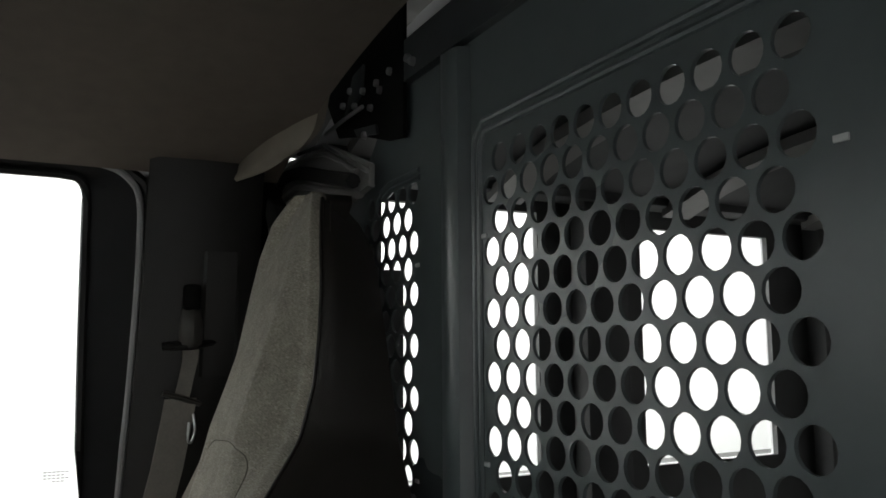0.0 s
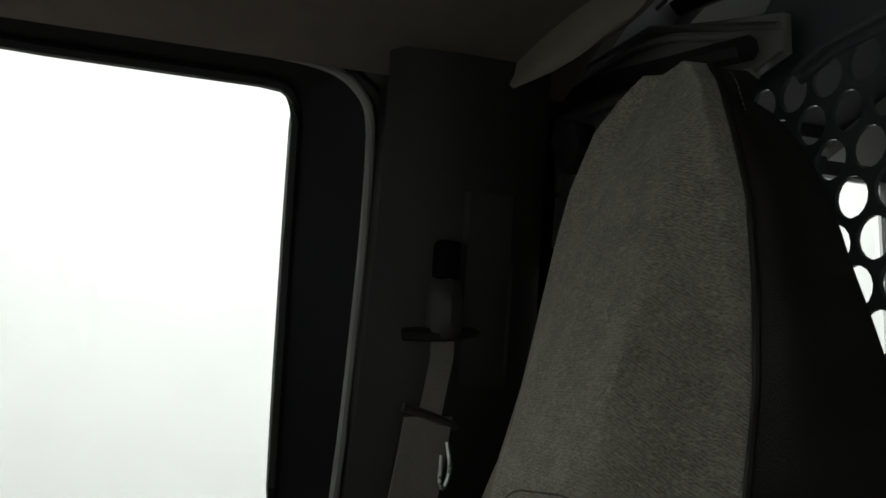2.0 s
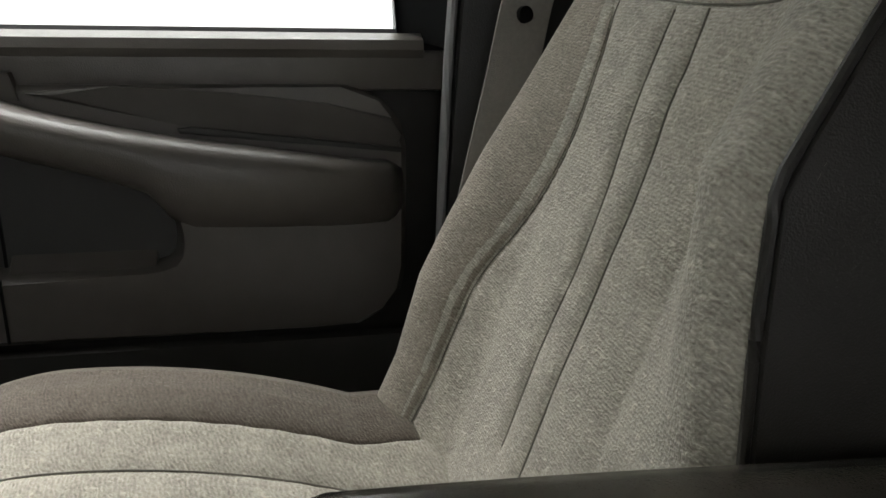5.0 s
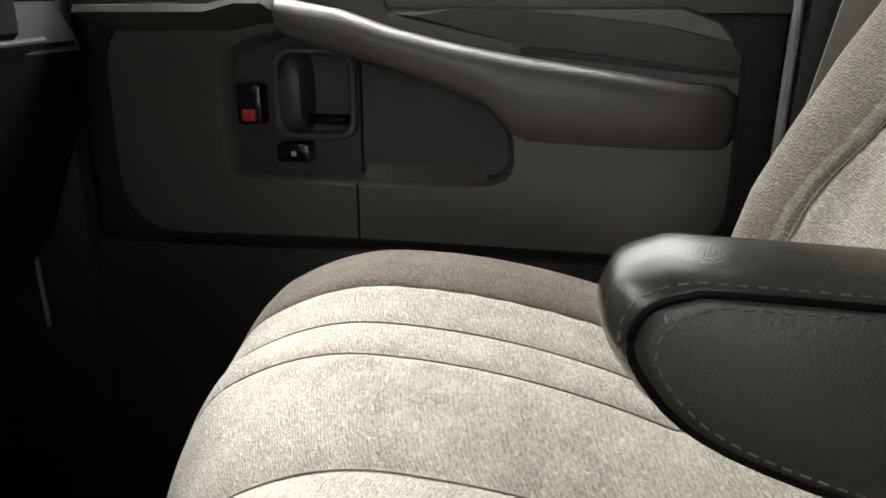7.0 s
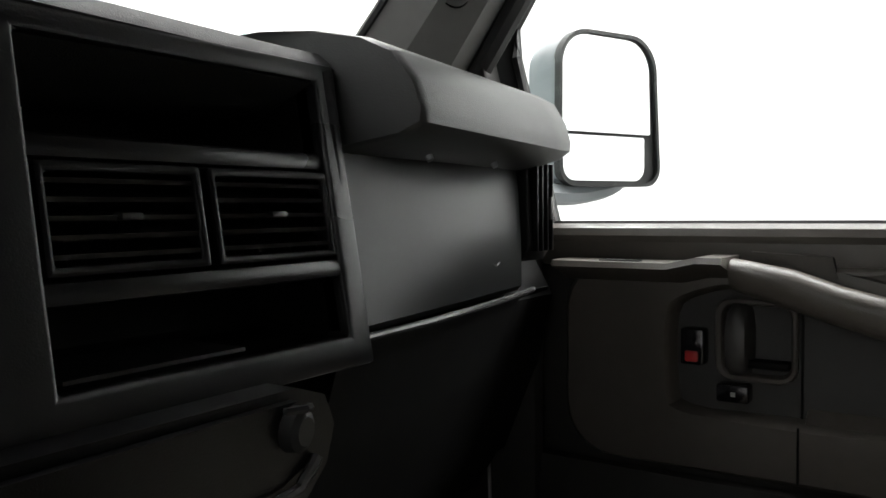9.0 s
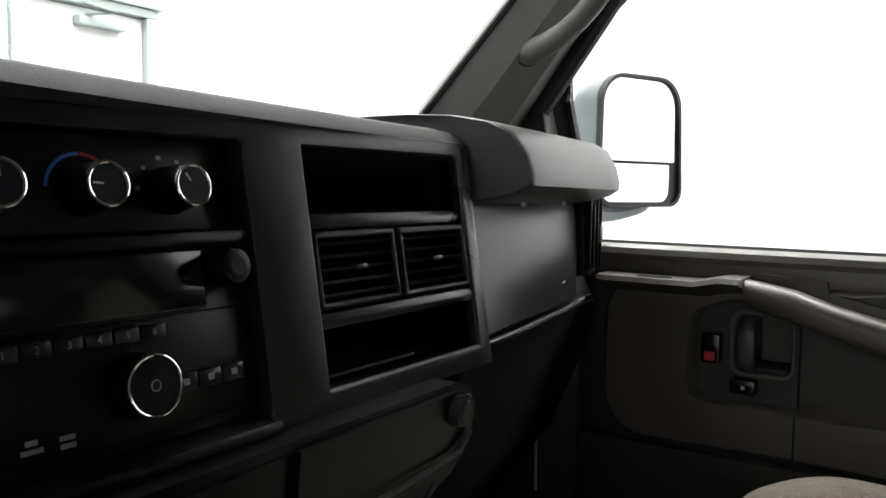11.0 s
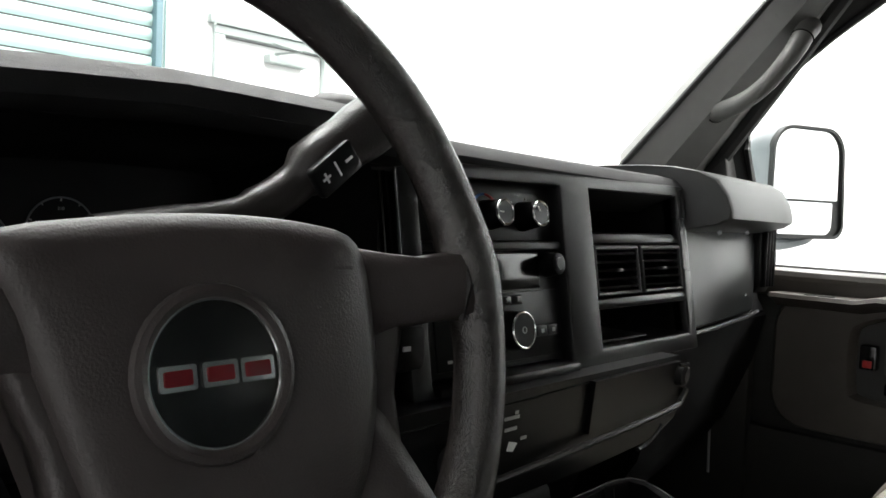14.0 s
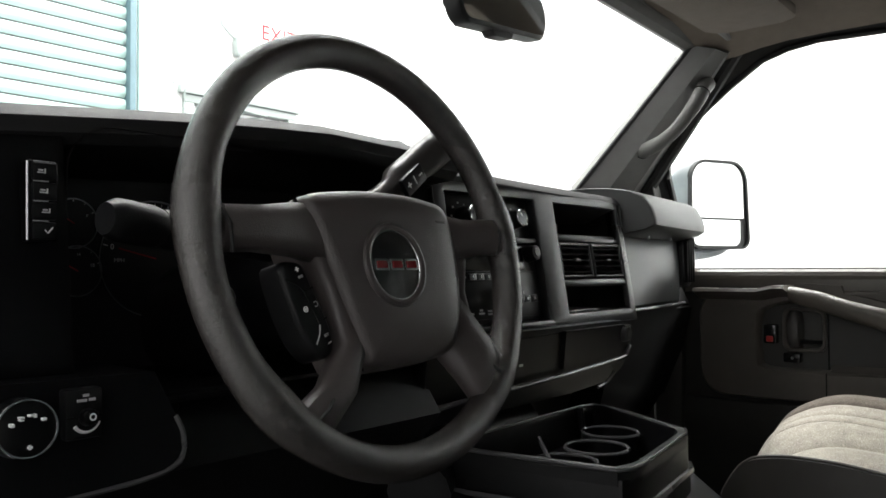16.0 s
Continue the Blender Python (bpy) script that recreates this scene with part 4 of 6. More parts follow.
sw = part("window_switch", box(0.793, 0.815, 0.003, 0.036, 0.633, 0.652, 0.003), M_GLOSS, door, "black window switch")
part("switch_mark", box(0.7924, 0.7935, 0.016, 0.0205, 0.640, 0.6445), M_MARKDIM, sw, "pale printed mark")

# window: frame, seals and pane
WIN = [(-0.386, 0.818), (-0.380, 0.905), (-0.377, 1.0), (-0.374, 1.12), (-0.372, 1.225), (-0.3705, 1.242), (-0.366, 1.2515), (-0.3575, 1.2575), (-0.338, 1.2595), (-0.26, 1.2595), (-0.161, 1.260), (-0.046, 1.2635), (0.010, 1.257), (0.0627, 1.2421), (0.1348, 1.196), (0.186, 1.158), (0.219, 1.1297), (0.2762, 1.0556), (0.276, 1.02), (0.238, 0.818)]
WOUT = [(-0.432, 0.806), (-0.436, 0.87), (-0.440, 0.95), (-0.443, 1.1), (-0.441, 1.205), (-0.434, 1.240), (-0.420, 1.262), (-0.400, 1.277), (-0.355, 1.285), (-0.26, 1.287), (-0.161, 1.288), (-0.046, 1.290), (0.020, 1.284), (0.077, 1.268), (0.150, 1.221), (0.205, 1.180), (0.240, 1.150), (0.308, 1.065), (0.310, 1.02), (0.27, 0.806)]


def side(x, p):
    """A point of the leaning window plane."""
    return (tumble(x + 0.004, p[1], 0.14), p[0], p[1])


frame_bm = loft([[side(0.808, p) for p in WOUT], [side(0.800, p) for p in WOUT], [side(0.806, (a[0] * 0.6 + b[0] * 0.4, a[1] * 0.6 + b[1] * 0.4)) for a, b in zip(WOUT, WIN)], [side(0.828, p) for p in WIN], [side(0.845, p) for p in WIN], [side(0.86, p) for p in WOUT]], caps=False)
window = part("window_frame", frame_bm, M_FRAMEBLACK, door, "black window frame")
part("window_seal", tube([side(0.826, p) for p in WIN], 0.006, 6, closed=True), M_RUBBER, window, "black rubber glass run")
pane = part("pane", loft([[side(0.834, p) for p in WIN], [side(0.838, p) for p in WIN]]), M_GLASS, door, "clear tinted window pane")
pane.visible_shadow = False
mark = merge(*[box(0.8235, 0.8245, -0.3745 + 0.0052 * k, -0.3708 + 0.0052 * k, 0.8770 - 0.0040 * r, 0.8786 - 0.0040 * r) for r in range(4) for k in range(1 + (r % 2), 7 - (r == 3) * 2)])
part("glass_mark", mark, M_SEALGREY, pane, "faint printed bars on the pane")
SEAL = [(-0.418, 0.45), (-0.421, 0.667), (-0.4246, 0.79), (-0.4285, 0.895), (-0.432, 0.96), (-0.435, 1.05), (-0.437, 1.13), (-0.4365, 1.20), (-0.4325, 1.236), (-0.421, 1.254), (-0.404, 1.266), (-0.38, 1.272), (-0.34, 1.275), (-0.26, 1.277), (-0.161, 1.278), (-0.046, 1.280), (0.03, 1.272)]
tagged(finish("door_seal", tube(smooth_line([(tumble(0.785, p[1]), *p) for p in SEAL], 6), 0.0045, 8), M_SEALGREY), "pale grey rubber door seal bead", "door seal", kind="structure")
tagged(finish("door_seal", tube(smooth_line([(tumble(0.790, p[1]), *(p[0] - 0.011 * min(1, max(0, (1.26 - p[1]) / 0.03)), p[1] + (0.010 if p[1] > 1.2 else 0.0))) for p in SEAL], 6), 0.008, 8), M_RUBBER), "black rubber door seal", "door seal", kind="structure")

# ---- seat belt ----
belt = thing("seat_belt", "grey seat belt with buckle tongue hanging from the pillar loop", "seat belt")


def strap(pts, width, thick=0.0012):
    """A flat web along points, with a width direction for each."""
    rings = []
    for p, w in pts:
        p, w = Vector(p), Vector(w).normalized() * width / 2
        o = Vector((-thick, -thick * 0.5, 0))
        rings.append([p - w, p + w, p + w + o, p - w + o])
    return loft(rings)


part("webbing", strap([((0.706, -0.4985, 1.045), (0.1, 1, 0.0)), ((0.704, -0.498, 1.022), (0.2, 1, -0.1)), ((0.701, -0.493, 0.997), (0.3, 1, -0.25)), ((0.698, -0.488, 0.974), (0.3, 1, -0.2))], 0.019), M_BELT, belt)
part("webbing", strap([((0.698, -0.487, 0.974), (0.3, 1, -0.05)), ((0.697, -0.4835, 0.950), (0.3, 1, -0.05)), ((0.695, -0.473, 0.89), (0.3, 1, -0.05)), ((0.693, -0.4615, 0.84), (0.3, 1, -0.05)), ((0.690, -0.4535, 0.80), (0.3, 1, -0.05)), ((0.684, -0.437, 0.73), (0.3, 1, -0.05)), ((0.67, -0.408, 0.60), (0.3, 1, -0.05))], 0.038), M_BELT, belt)
part("tongue", tube(smooth_line([(0.692, -0.465, 0.981), (0.692, -0.487, 0.975), (0.698, -0.510, 0.967)], 4), 0.0068, 8, flat=0.55), M_GREYPLASTIC, belt, "grey plastic belt tongue")
part("tongue_loop", tube(smooth_line([(0.692, -0.502, 0.955), (0.688, -0.504, 0.936), (0.688, -0.500, 0.921), (0.687, -0.496, 0.925), (0.690, -0.497, 0.945)], 4), 0.0018, 6), M_METAL, belt, "bright steel tongue loop")
part("stop_button", disc((0.691, -0.461, 0.839), (-1, -0.3, 0.2), 0.0065, 0.006, 0.004, 14), M_DARK, belt, "dark stop button")
part("loop_cover", loft([[(0.722 - 0.02 * s, -0.513, z), (0.700 - 0.012 * s, -0.510, z), (0.692 - 0.012 * s, -0.498, z), (0.700 - 0.012 * s, -0.486, z), (0.722 - 0.02 * s, -0.483, z)] for z, s in ((1.036, 0.2), (1.044, 0.8), (1.060, 1), (1.076, 0.7), (1.086, 0.2))]), M_GREYPLASTIC, belt, "grey loop cover", 60)
part("loop_button", box(0.687, 0.71, -0.508, -0.486, 1.084, 1.117, 0.005), M_DARK, belt, "dark height button")
part("loop_slot", tube([(0.71, -0.527, 1.044), (0.698, -0.498, 1.040), (0.71, -0.466, 1.039)], 0.010, 8, flat=0.6), M_RUBBER, belt, "black belt loop")
# ---- dashboard ----
def face(x, z, d=0.0):
    """A point of the raked centre face; d is the depth behind it."""
    return (x, 0.165 - (0.92 - z) * 0.17 + d, z)


FN = Vector((0, -1, 0.17)).normalized()


def face_box(x0, x1, z0, z1, d0, d1, bevel=0.0):
    """A block on the centre face, between two depths."""
    bm = bmesh.new()
    vs = [bm.verts.new(face(x, z, d)) for d in (d0, d1) for x, z in ((x0, z0), (x1, z0), (x1, z1), (x0, z1))]
    for q in ((0, 1, 2, 3), (7, 6, 5, 4), (0, 4, 5, 1), (1, 5, 6, 2), (2, 6, 7, 3), (3, 7, 4, 0)):
        bm.faces.new([vs[i] for i in q])
    if bevel:
        bmesh.ops.bevel(bm, geom=list(bm.edges), offset=bevel, segments=2, affect="EDGES", profile=0.5)
    return bm


def pit(x0, x1, z0, z1, d0, d1):
    """An open-fronted recess."""
    bm = bmesh.new()
    f = [bm.verts.new(face(x, z, d0)) for x, z in ((x0, z0), (x1, z0), (x1, z1), (x0, z1))]
    b = [bm.verts.new(face(x, z, d1)) for x, z in ((x0, z0), (x1, z0), (x1, z1), (x0, z1))]
    bm.faces.new(b)
    for i in range(4):
        bm.faces.new((f[i], f[(i + 1) % 4], b[(i + 1) % 4], b[i]))
    return bm


dash = thing("dashboard", "black moulded plastic dashboard of a van", "dashboard")
# upper body: a profile drawn across the van, with a rolled rear edge
top_prof = [(0.60, 0.90), (0.60, 0.925), (0.40, 0.940), (0.25, 0.948), (0.20, 0.948), (0.178, 0.943), (0.168, 0.932), (0.170, 0.92), (0.22, 0.90)]
CROWN = [(-0.78, -0.020), (-0.65, -0.006), (-0.52, 0.007), (-0.42, 0.015), (-0.34, 0.019), (-0.24, 0.016), (-0.145, 0.011), (0.05, 0.005), (0.30, 0.0), (0.36, 0.0)]


def crown(x):
    """How much the dash top rises towards the driver."""
    for (a, b), (c, d) in zip(CROWN, CROWN[1:]):
        if x <= c:
            return b + (d - b) * (x - a) / (c - a)
    return 0.0


def crowned(prof, x0, x1, n):
    """A profile drawn across the van, its upper points lifted by the crown."""
    return loft([[(x, y, z + crown(x) * min(1.0, max(0.0, (z - 0.90) / 0.02))) for y, z in prof] for x in np.linspace(x0, x1, n)])


part("dash_top", crowned(top_prof, -0.145, 0.352, 12), M_TOP, dash)
part("dash_top_right", prism([(0.60, 0.86), (0.60, 0.925), (0.40, 0.938), (0.30, 0.940), (0.28, 0.86)], "x", 0.352, 0.775, 0.002), M_TOP, dash)
hood_prof = [(0.60, 0.90), (0.60, 0.925), (0.42, 0.942), (0.25, 0.952), (0.17, 0.953), (0.138, 0.948), (0.122, 0.938), (0.120, 0.926), (0.128, 0.918), (0.26, 0.910)]
part("cluster_hood", crowned(hood_prof, -0.775, -0.145, 20), M_TOP, dash, "black hood over the instruments")
# Lower body and knee panel take the near-black, so footwell shade is painted in.
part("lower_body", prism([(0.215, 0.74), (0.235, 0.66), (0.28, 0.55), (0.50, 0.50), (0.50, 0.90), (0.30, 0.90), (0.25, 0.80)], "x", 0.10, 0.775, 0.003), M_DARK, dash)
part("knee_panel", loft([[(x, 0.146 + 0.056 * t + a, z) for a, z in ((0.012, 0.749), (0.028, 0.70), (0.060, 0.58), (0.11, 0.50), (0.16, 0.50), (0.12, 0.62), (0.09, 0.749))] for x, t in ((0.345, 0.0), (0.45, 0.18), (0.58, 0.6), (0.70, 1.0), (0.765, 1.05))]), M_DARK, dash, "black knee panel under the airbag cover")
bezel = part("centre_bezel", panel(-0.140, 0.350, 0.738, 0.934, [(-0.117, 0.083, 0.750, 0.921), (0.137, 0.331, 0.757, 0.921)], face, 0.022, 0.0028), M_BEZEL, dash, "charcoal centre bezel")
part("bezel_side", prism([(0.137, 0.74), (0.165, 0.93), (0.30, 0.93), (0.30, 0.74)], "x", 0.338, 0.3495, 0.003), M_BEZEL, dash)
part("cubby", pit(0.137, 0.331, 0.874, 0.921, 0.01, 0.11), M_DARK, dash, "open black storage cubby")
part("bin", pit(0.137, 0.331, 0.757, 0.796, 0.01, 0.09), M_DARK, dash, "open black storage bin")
part("bin_mat", face_box(0.150, 0.26, 0.7575, 0.7595, 0.02, 0.08), M_BEZEL, dash, "grey mat in the bin")
part("cross_bar", face_box(0.130, 0.336, 0.863, 0.875, 0.004, 0.03, 0.004), M_BEZEL, dash)
part("cross_bar", face_box(0.130, 0.336, 0.795, 0.807, 0.002, 0.03, 0.004), M_BEZEL, dash)
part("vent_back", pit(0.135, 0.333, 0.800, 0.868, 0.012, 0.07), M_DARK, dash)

for x0, x1 in ((0.139, 0.2310), (0.2360, 0.331)):
    vent = part("air_vent", panel(x0, x1, 0.8085, 0.8625, [(x0 + 0.005, x1 - 0.005, 0.813, 0.857)], lambda x, z, d: face(x, z, d + 0.002), 0.014, 0.0022), M_BLACK, dash, "black air vent with slats")
    for k in range(5):
        z = 0.8175 + k * 0.0089
        sl = bmesh.new()
        vs = [sl.verts.new(face(x, zz, d)) for x in (x0 + 0.004, x1 - 0.004) for zz, d in ((z - 0.0012, 0.005), (z + 0.0012, 0.004), (z + 0.0062, 0.020), (z + 0.0042, 0.021))]
        for q in ((0, 1, 2, 3), (7, 6, 5, 4), (0, 4, 5, 1), (1, 5, 6, 2), (2, 6, 7, 3), (3, 7, 4, 0)):
            sl.faces.new([vs[i] for i in q])
        part("slat", sl, M_BLACK, vent)
    part("vent_tab", face_box((x0 + x1) / 2 - 0.006, (x0 + x1) / 2 + 0.006, 0.834, 0.838, 0.0, 0.008, 0.001), M_BEZEL, vent, "small vent tab")
    for x in np.linspace(x0 + 0.022, x1 - 0.022, 3):
        part("vane", face_box(x - 0.0008, x + 0.0008, 0.812, 0.858, 0.022, 0.036), M_BLACK, vent)

# climate controls
climate = part("climate_panel", face_box(-0.116, 0.082, 0.866, 0.9205, 0.014, 0.03, 0.002), M_PANEL, dash, "matt black climate panel")
for x in (-0.073, -0.019, 0.034):
    c = Vector(face(x, 0.889, 0.014))
    knob = part("climate_knob", disc(c, FN, 0.0145, 0.0118, 0.024, 28, 0.0012), M_BLACK, climate, "black rotary knob")
    part("knob_ring", ring(c + FN * 0.0240, FN, 0.0112, 0.0012, 32, 8), M_CHROME, knob, "bright ring")
    part("knob_face", disc(c + FN * 0.0238, FN, 0.0102, 0.0100, 0.0006, 24), M_KNOBFACE, knob)
    a = {-0.073: 0.1, -0.019: 1.5, 0.034: 0.7}[x]
    tip = c + FN * 0.0246
    part("pointer", tube([tip + Vector((-math.sin(a) * 0.003, 0, math.cos(a) * 0.003)), tip + Vector((-math.sin(a) * 0.0085, 0, math.cos(a) * 0.0085))], 0.0006, 5), M_MARK, knob, "white pointer")
    if x == -0.019:
        for a0, a1, m, l in ((90, 185, M_BLUE, "blue cold band"), (0, 88, M_REDPRINT, "red warm band")):
            pts = [Vector(face(x + 0.0195 * math.cos(radians(t)), 0.889 + 0.0195 * math.sin(radians(t)), 0.0136)) for t in np.linspace(a0 + (0 if a0 else 8), a1 - 12 * (a0 == 90), 14)]
            part("band", tube(pts, 0.0011, 5), m, climate, l)
    else:
        for t in np.linspace(25, 175, 5):
            px, pz = x + 0.0195 * math.cos(radians(t)), 0.889 + 0.0195 * math.sin(radians(t))
            part("mark", face_box(px - 0.0014, px + 0.0014, pz - 0.0012, pz + 0.0012, 0.0133, 0.015), M_MARKDIM, climate, "small printed symbol bar")
part("divider", face_box(-0.117, 0.083, 0.858, 0.866, 0.004, 0.03, 0.002), M_BLACK, dash)

# radio
radio = part("radio", face_box(-0.1165, 0.0825, 0.7515, 0.858, 0.012, 0.05, 0.002), M_PANEL, dash, "black car radio with screen, keys and knobs")
part("screen", face_box(-0.098, 0.050, 0.8215, 0.8555, 0.0095, 0.013, 0.0015), M_GLOSS, radio, "unlit glossy screen")
part("key_plate", face_box(-0.10, 0.079, 0.7575, 0.8195, 0.0105, 0.013, 0.0015), M_BLACK, radio)
c = Vector(face(0.0625, 0.843, 0.010))
tk = part("tune_knob", disc(c, FN, 0.0125, 0.0105, 0.016, 24, 0.001), M_BLACK, radio, "black tuning knob")
part("knob_cap", disc(c + FN * 0.016, FN, 0.0062, 0.0055, 0.0012, 20), M_BEZEL, tk)
c = Vector(face(-0.104, 0.838, 0.010))
part("eject_knob", disc(c, FN, 0.0075, 0.0065, 0.008, 20, 0.001), M_BLACK, radio)
for k in range(6):
    x = -0.072 + k * 0.0165
    key = part("preset_key", face_box(x - 0.0077, x + 0.0077, 0.8085, 0.8165, 0.0078, 0.012, 0.0012), M_BEZEL, radio)
    part("key_mark", text_mesh(str(k + 1), 0.0055, Matrix.Translation(face(x, 0.8125, 0.0074)) @ Matrix.Rotation(radians(80), 4, "X"), 0.0001), M_MARKDIM, key, "small number")
c = Vector(face(-0.004, 0.785, 0.011))
vk = part("volume_knob", disc(c, FN, 0.0185, 0.0165, 0.019, 32, 0.0014), M_BLACK, radio, "large black volume knob")
part("knob_ring", ring(c + FN * 0.0190, FN, 0.0160, 0.0010, 36, 8), M_CHROME, vk, "bright ring")
part("knob_face", disc(c + FN * 0.0188, FN, 0.0150, 0.0148, 0.0006, 28), M_PANEL, vk)
part("power_mark", ring(c + FN * 0.0196, FN, 0.0028, 0.0004, 16, 5), M_MARKDIM, vk)
for k in range(3):
    x = 0.0275 + k * 0.0175
    key = part("function_key", face_box(x - 0.0082, x + 0.0082, 0.7765, 0.7865, 0.0078, 0.012, 0.0012), M_BEZEL, radio)
    part("key_mark", face_box(x - 0.002, x + 0.002, 0.780, 0.7835, 0.0073, 0.0079), M_MARKDIM, key)
for x, z, w in ((-0.062, 0.7655, 0.0055), (-0.083, 0.7655, 0.0045), (-0.044, 0.768, 0.004), (-0.044, 0.764, 0.004), (-0.062, 0.7695, 0.003), (-0.088, 0.812, 0.003)):
    part("print", face_box(x - w, x + w, z - 0.0012, z + 0.0012, 0.0098, 0.0108), M_MARKDIM, radio, "small printed bar")
part("lower_lip", face_box(-0.117, 0.083, 0.742, 0.751, -0.008, 0.02, 0.003), M_BLACK, dash)

# tall vent and switch by the steering column
tall = part("tall_vent", panel(-0.186, -0.143, 0.812, 0.926, [(-0.182, -0.147, 0.817, 0.921)], lambda x, z, d: face(x, z, d - 0.004), 0.02, 0.002), M_BLACK, dash, "tall black air vent")
part("vent_back", face_box(-0.184, -0.145, 0.814, 0.924, 0.03, 0.04), M_DARK, tall)
for k in range(5):
    x = -0.178 + k * 0.0068
    part("slat", face_box(x - 0.0012, x + 0.0012, 0.816, 0.922, 0.0, 0.022), M_BLACK, tall)
warn = part("warning_label", face_box(-0.200, -0.130, 0.9275, 0.9295, -0.006, -0.0045), M_MARKDIM, dash, "small printed warning bars")
part("warning_row", face_box(-0.196, -0.126, 0.9315, 0.9335, -0.0065, -0.005), M_MARKDIM, warn)
part("top_bump", loft([[(-0.163 + 0.030 * s * math.cos(a), 0.215 + 0.030 * s * math.sin(a), z) for a in [k * math.pi / 9 for k in range(18)]] for z, s in ((0.94, 1), (0.962, 0.96), (0.975, 0.8), (0.981, 0.5), (0.983, 0.1))]), M_RUBBER, dash, "black sensor dome on the dash top", 60)
btn = part("pedal_switch", prism(rounded(-0.188, -0.146, 0.772, 0.806, 0.006, 4), "y", 0.118, 0.14, 0.003), M_BLACK, dash, "black switch below the tall vent")
part("switch_mark", box(-0.171, -0.164, 0.1165, 0.118, 0.788, 0.7915), M_MARKDIM, btn)

# lower centre panel with drawer, latch and trim
LOWY = 0.112


def low(x, z, d=0.0):
    return (x, LOWY - (0.745 - z) * -0.10 + d, z)


low_out = [(-0.21, 0.742), (0.255, 0.742), (0.278, 0.734), (0.288, 0.715), (0.283, 0.692), (0.262, 0.668), (0.225, 0.652), (0.10, 0.645), (-0.21, 0.645)]
part("lower_panel", loft([[low(x, z, d) for x, z in low_out] for d in (0.09, 0.006, 0.0)]), M_BLACK, dash)
drawer = part("drawer_front", loft([[low(x, z, d) for x, z in ((0.076, 0.736), (0.250, 0.7365), (0.266, 0.728), (0.270, 0.712), (0.262, 0.699), (0.240, 0.690), (0.076, 0.684))] for d in (0.0, -0.005, -0.006)]), M_BLACK, dash, "black drawer front")
part("latch", loft([[low(0.247 + 0.010 * math.cos(a) * s, 0.722 + 0.013 * math.sin(a) * s, d) for a in [k * math.pi / 8 for k in range(16)]] for d, s in ((-0.006, 1), (-0.014, 0.9), (-0.017, 0.6))]), M_RUBBER, drawer, "black latch")
part("latch_tab", tube([low(0.235, 0.7345, -0.012), low(0.247, 0.7345, -0.016), low(0.254, 0.7335, -0.012)], 0.0022, 6), M_BEZEL, drawer)
part("drawer_trim", tube(smooth_line([low(0.265, 0.703, -0.009), low(0.255, 0.693, -0.010), low(0.235, 0.686, -0.010), low(0.10, 0.678, -0.010), low(-0.05, 0.672, -0.010), low(-0.20, 0.667, -0.010)], 5), 0.0035, 8), M_TRIMEDGE, dash, "satin edge under the drawer")
part("panel_seam", tube([low(-0.20, 0.728, -0.0004), low(0.076, 0.735, -0.0004)], 0.0010, 4), M_DARK, dash)
part("lower_hook", tube(smooth_line([low(0.236, 0.665, 0.0), low(0.226, 0.655, 0.0), low(0.208, 0.648, 0.0), low(0.19, 0.645, 0.0)], 4), 0.0028, 6), M_TRIMEDGE, dash)
for x, z, w in ((-0.042, 0.719, 0.010), (-0.036, 0.723, 0.002), (-0.042, 0.709, 0.008), (-0.022, 0.698, 0.004)):
    part("print", loft([[low(a, b, d) for a, b in ((x - w, z - 0.0015), (x + w, z - 0.0015), (x + w, z + 0.0015), (x - w, z + 0.0015))] for d in (0.001, -0.0008)]), M_MARKDIM, dash, "small printed bar")
part("white_tag", loft([[low(a, b, d) for a, b in ((-0.044, 0.690), (-0.036, 0.688), (-0.031, 0.695), (-0.042, 0.698))] for d in (0.001, -0.001)]), M_MARK, dash, "small white tag")
part("power_socket", disc(low(-0.118, 0.697), (0, -1, 0), 0.014, 0.012, 0.01, 20, 0.002), M_RUBBER, dash, "black round power socket")

# airbag cover, its upper pad and the side vent
cover = []
for x in np.linspace(0.350, 0.661, 16):
    t = (x - 0.35) / 0.35
    yt, yb = 0.176 + 0.028 * t, 0.146 + 0.056 * t
    bulge = 0.010 * math.sin(math.pi * t)
    cover.append([(x, yb + 0.05, 0.754), (x, yb + 0.004, 0.7545), (x, yb - bulge * 0.3, 0.760), (x, (yt + yb) / 2 - bulge, 0.81), (x, yt - bulge * 0.8, 0.86), (x, yt, 0.878), (x, yt + 0.05, 0.880)])
part("airbag_cover", loft(cover), M_AIRBAG, dash, "smooth satin airbag cover")
part("airbag_lip", tube([(0.349, 0.147, 0.752), (0.45, 0.156, 0.752), (0.60, 0.180, 0.752), (0.70, 0.202, 0.7525)], 0.0028, 8), M_TRIMEDGE, dash, "satin lip under the airbag cover")
part("airbag_mark", tube([(0.563, 0.1695, 0.788), (0.571, 0.171, 0.786), (0.579, 0.1725, 0.789)], 0.0008, 5), M_BEZEL, dash)
for x in (0.456, 0.576):
    part("screw", disc((x, 0.168 + 0.1 * (x - 0.49), 0.8795), (0, -0.5, -0.8), 0.0035, 0.003, 0.004, 8), M_CHROMEDIM, dash, "small screw under the padded roll")
pad_prof = [(0.36, 0.880), (0.36, 0.950), (0.27, 0.961), (0.215, 0.961), (0.180, 0.960), (0.152, 0.955), (0.134, 0.945), (0.122, 0.925), (0.117, 0.906), (0.118, 0.897), (0.130, 0.889), (0.165, 0.880), (0.20, 0.878)]
rows = []
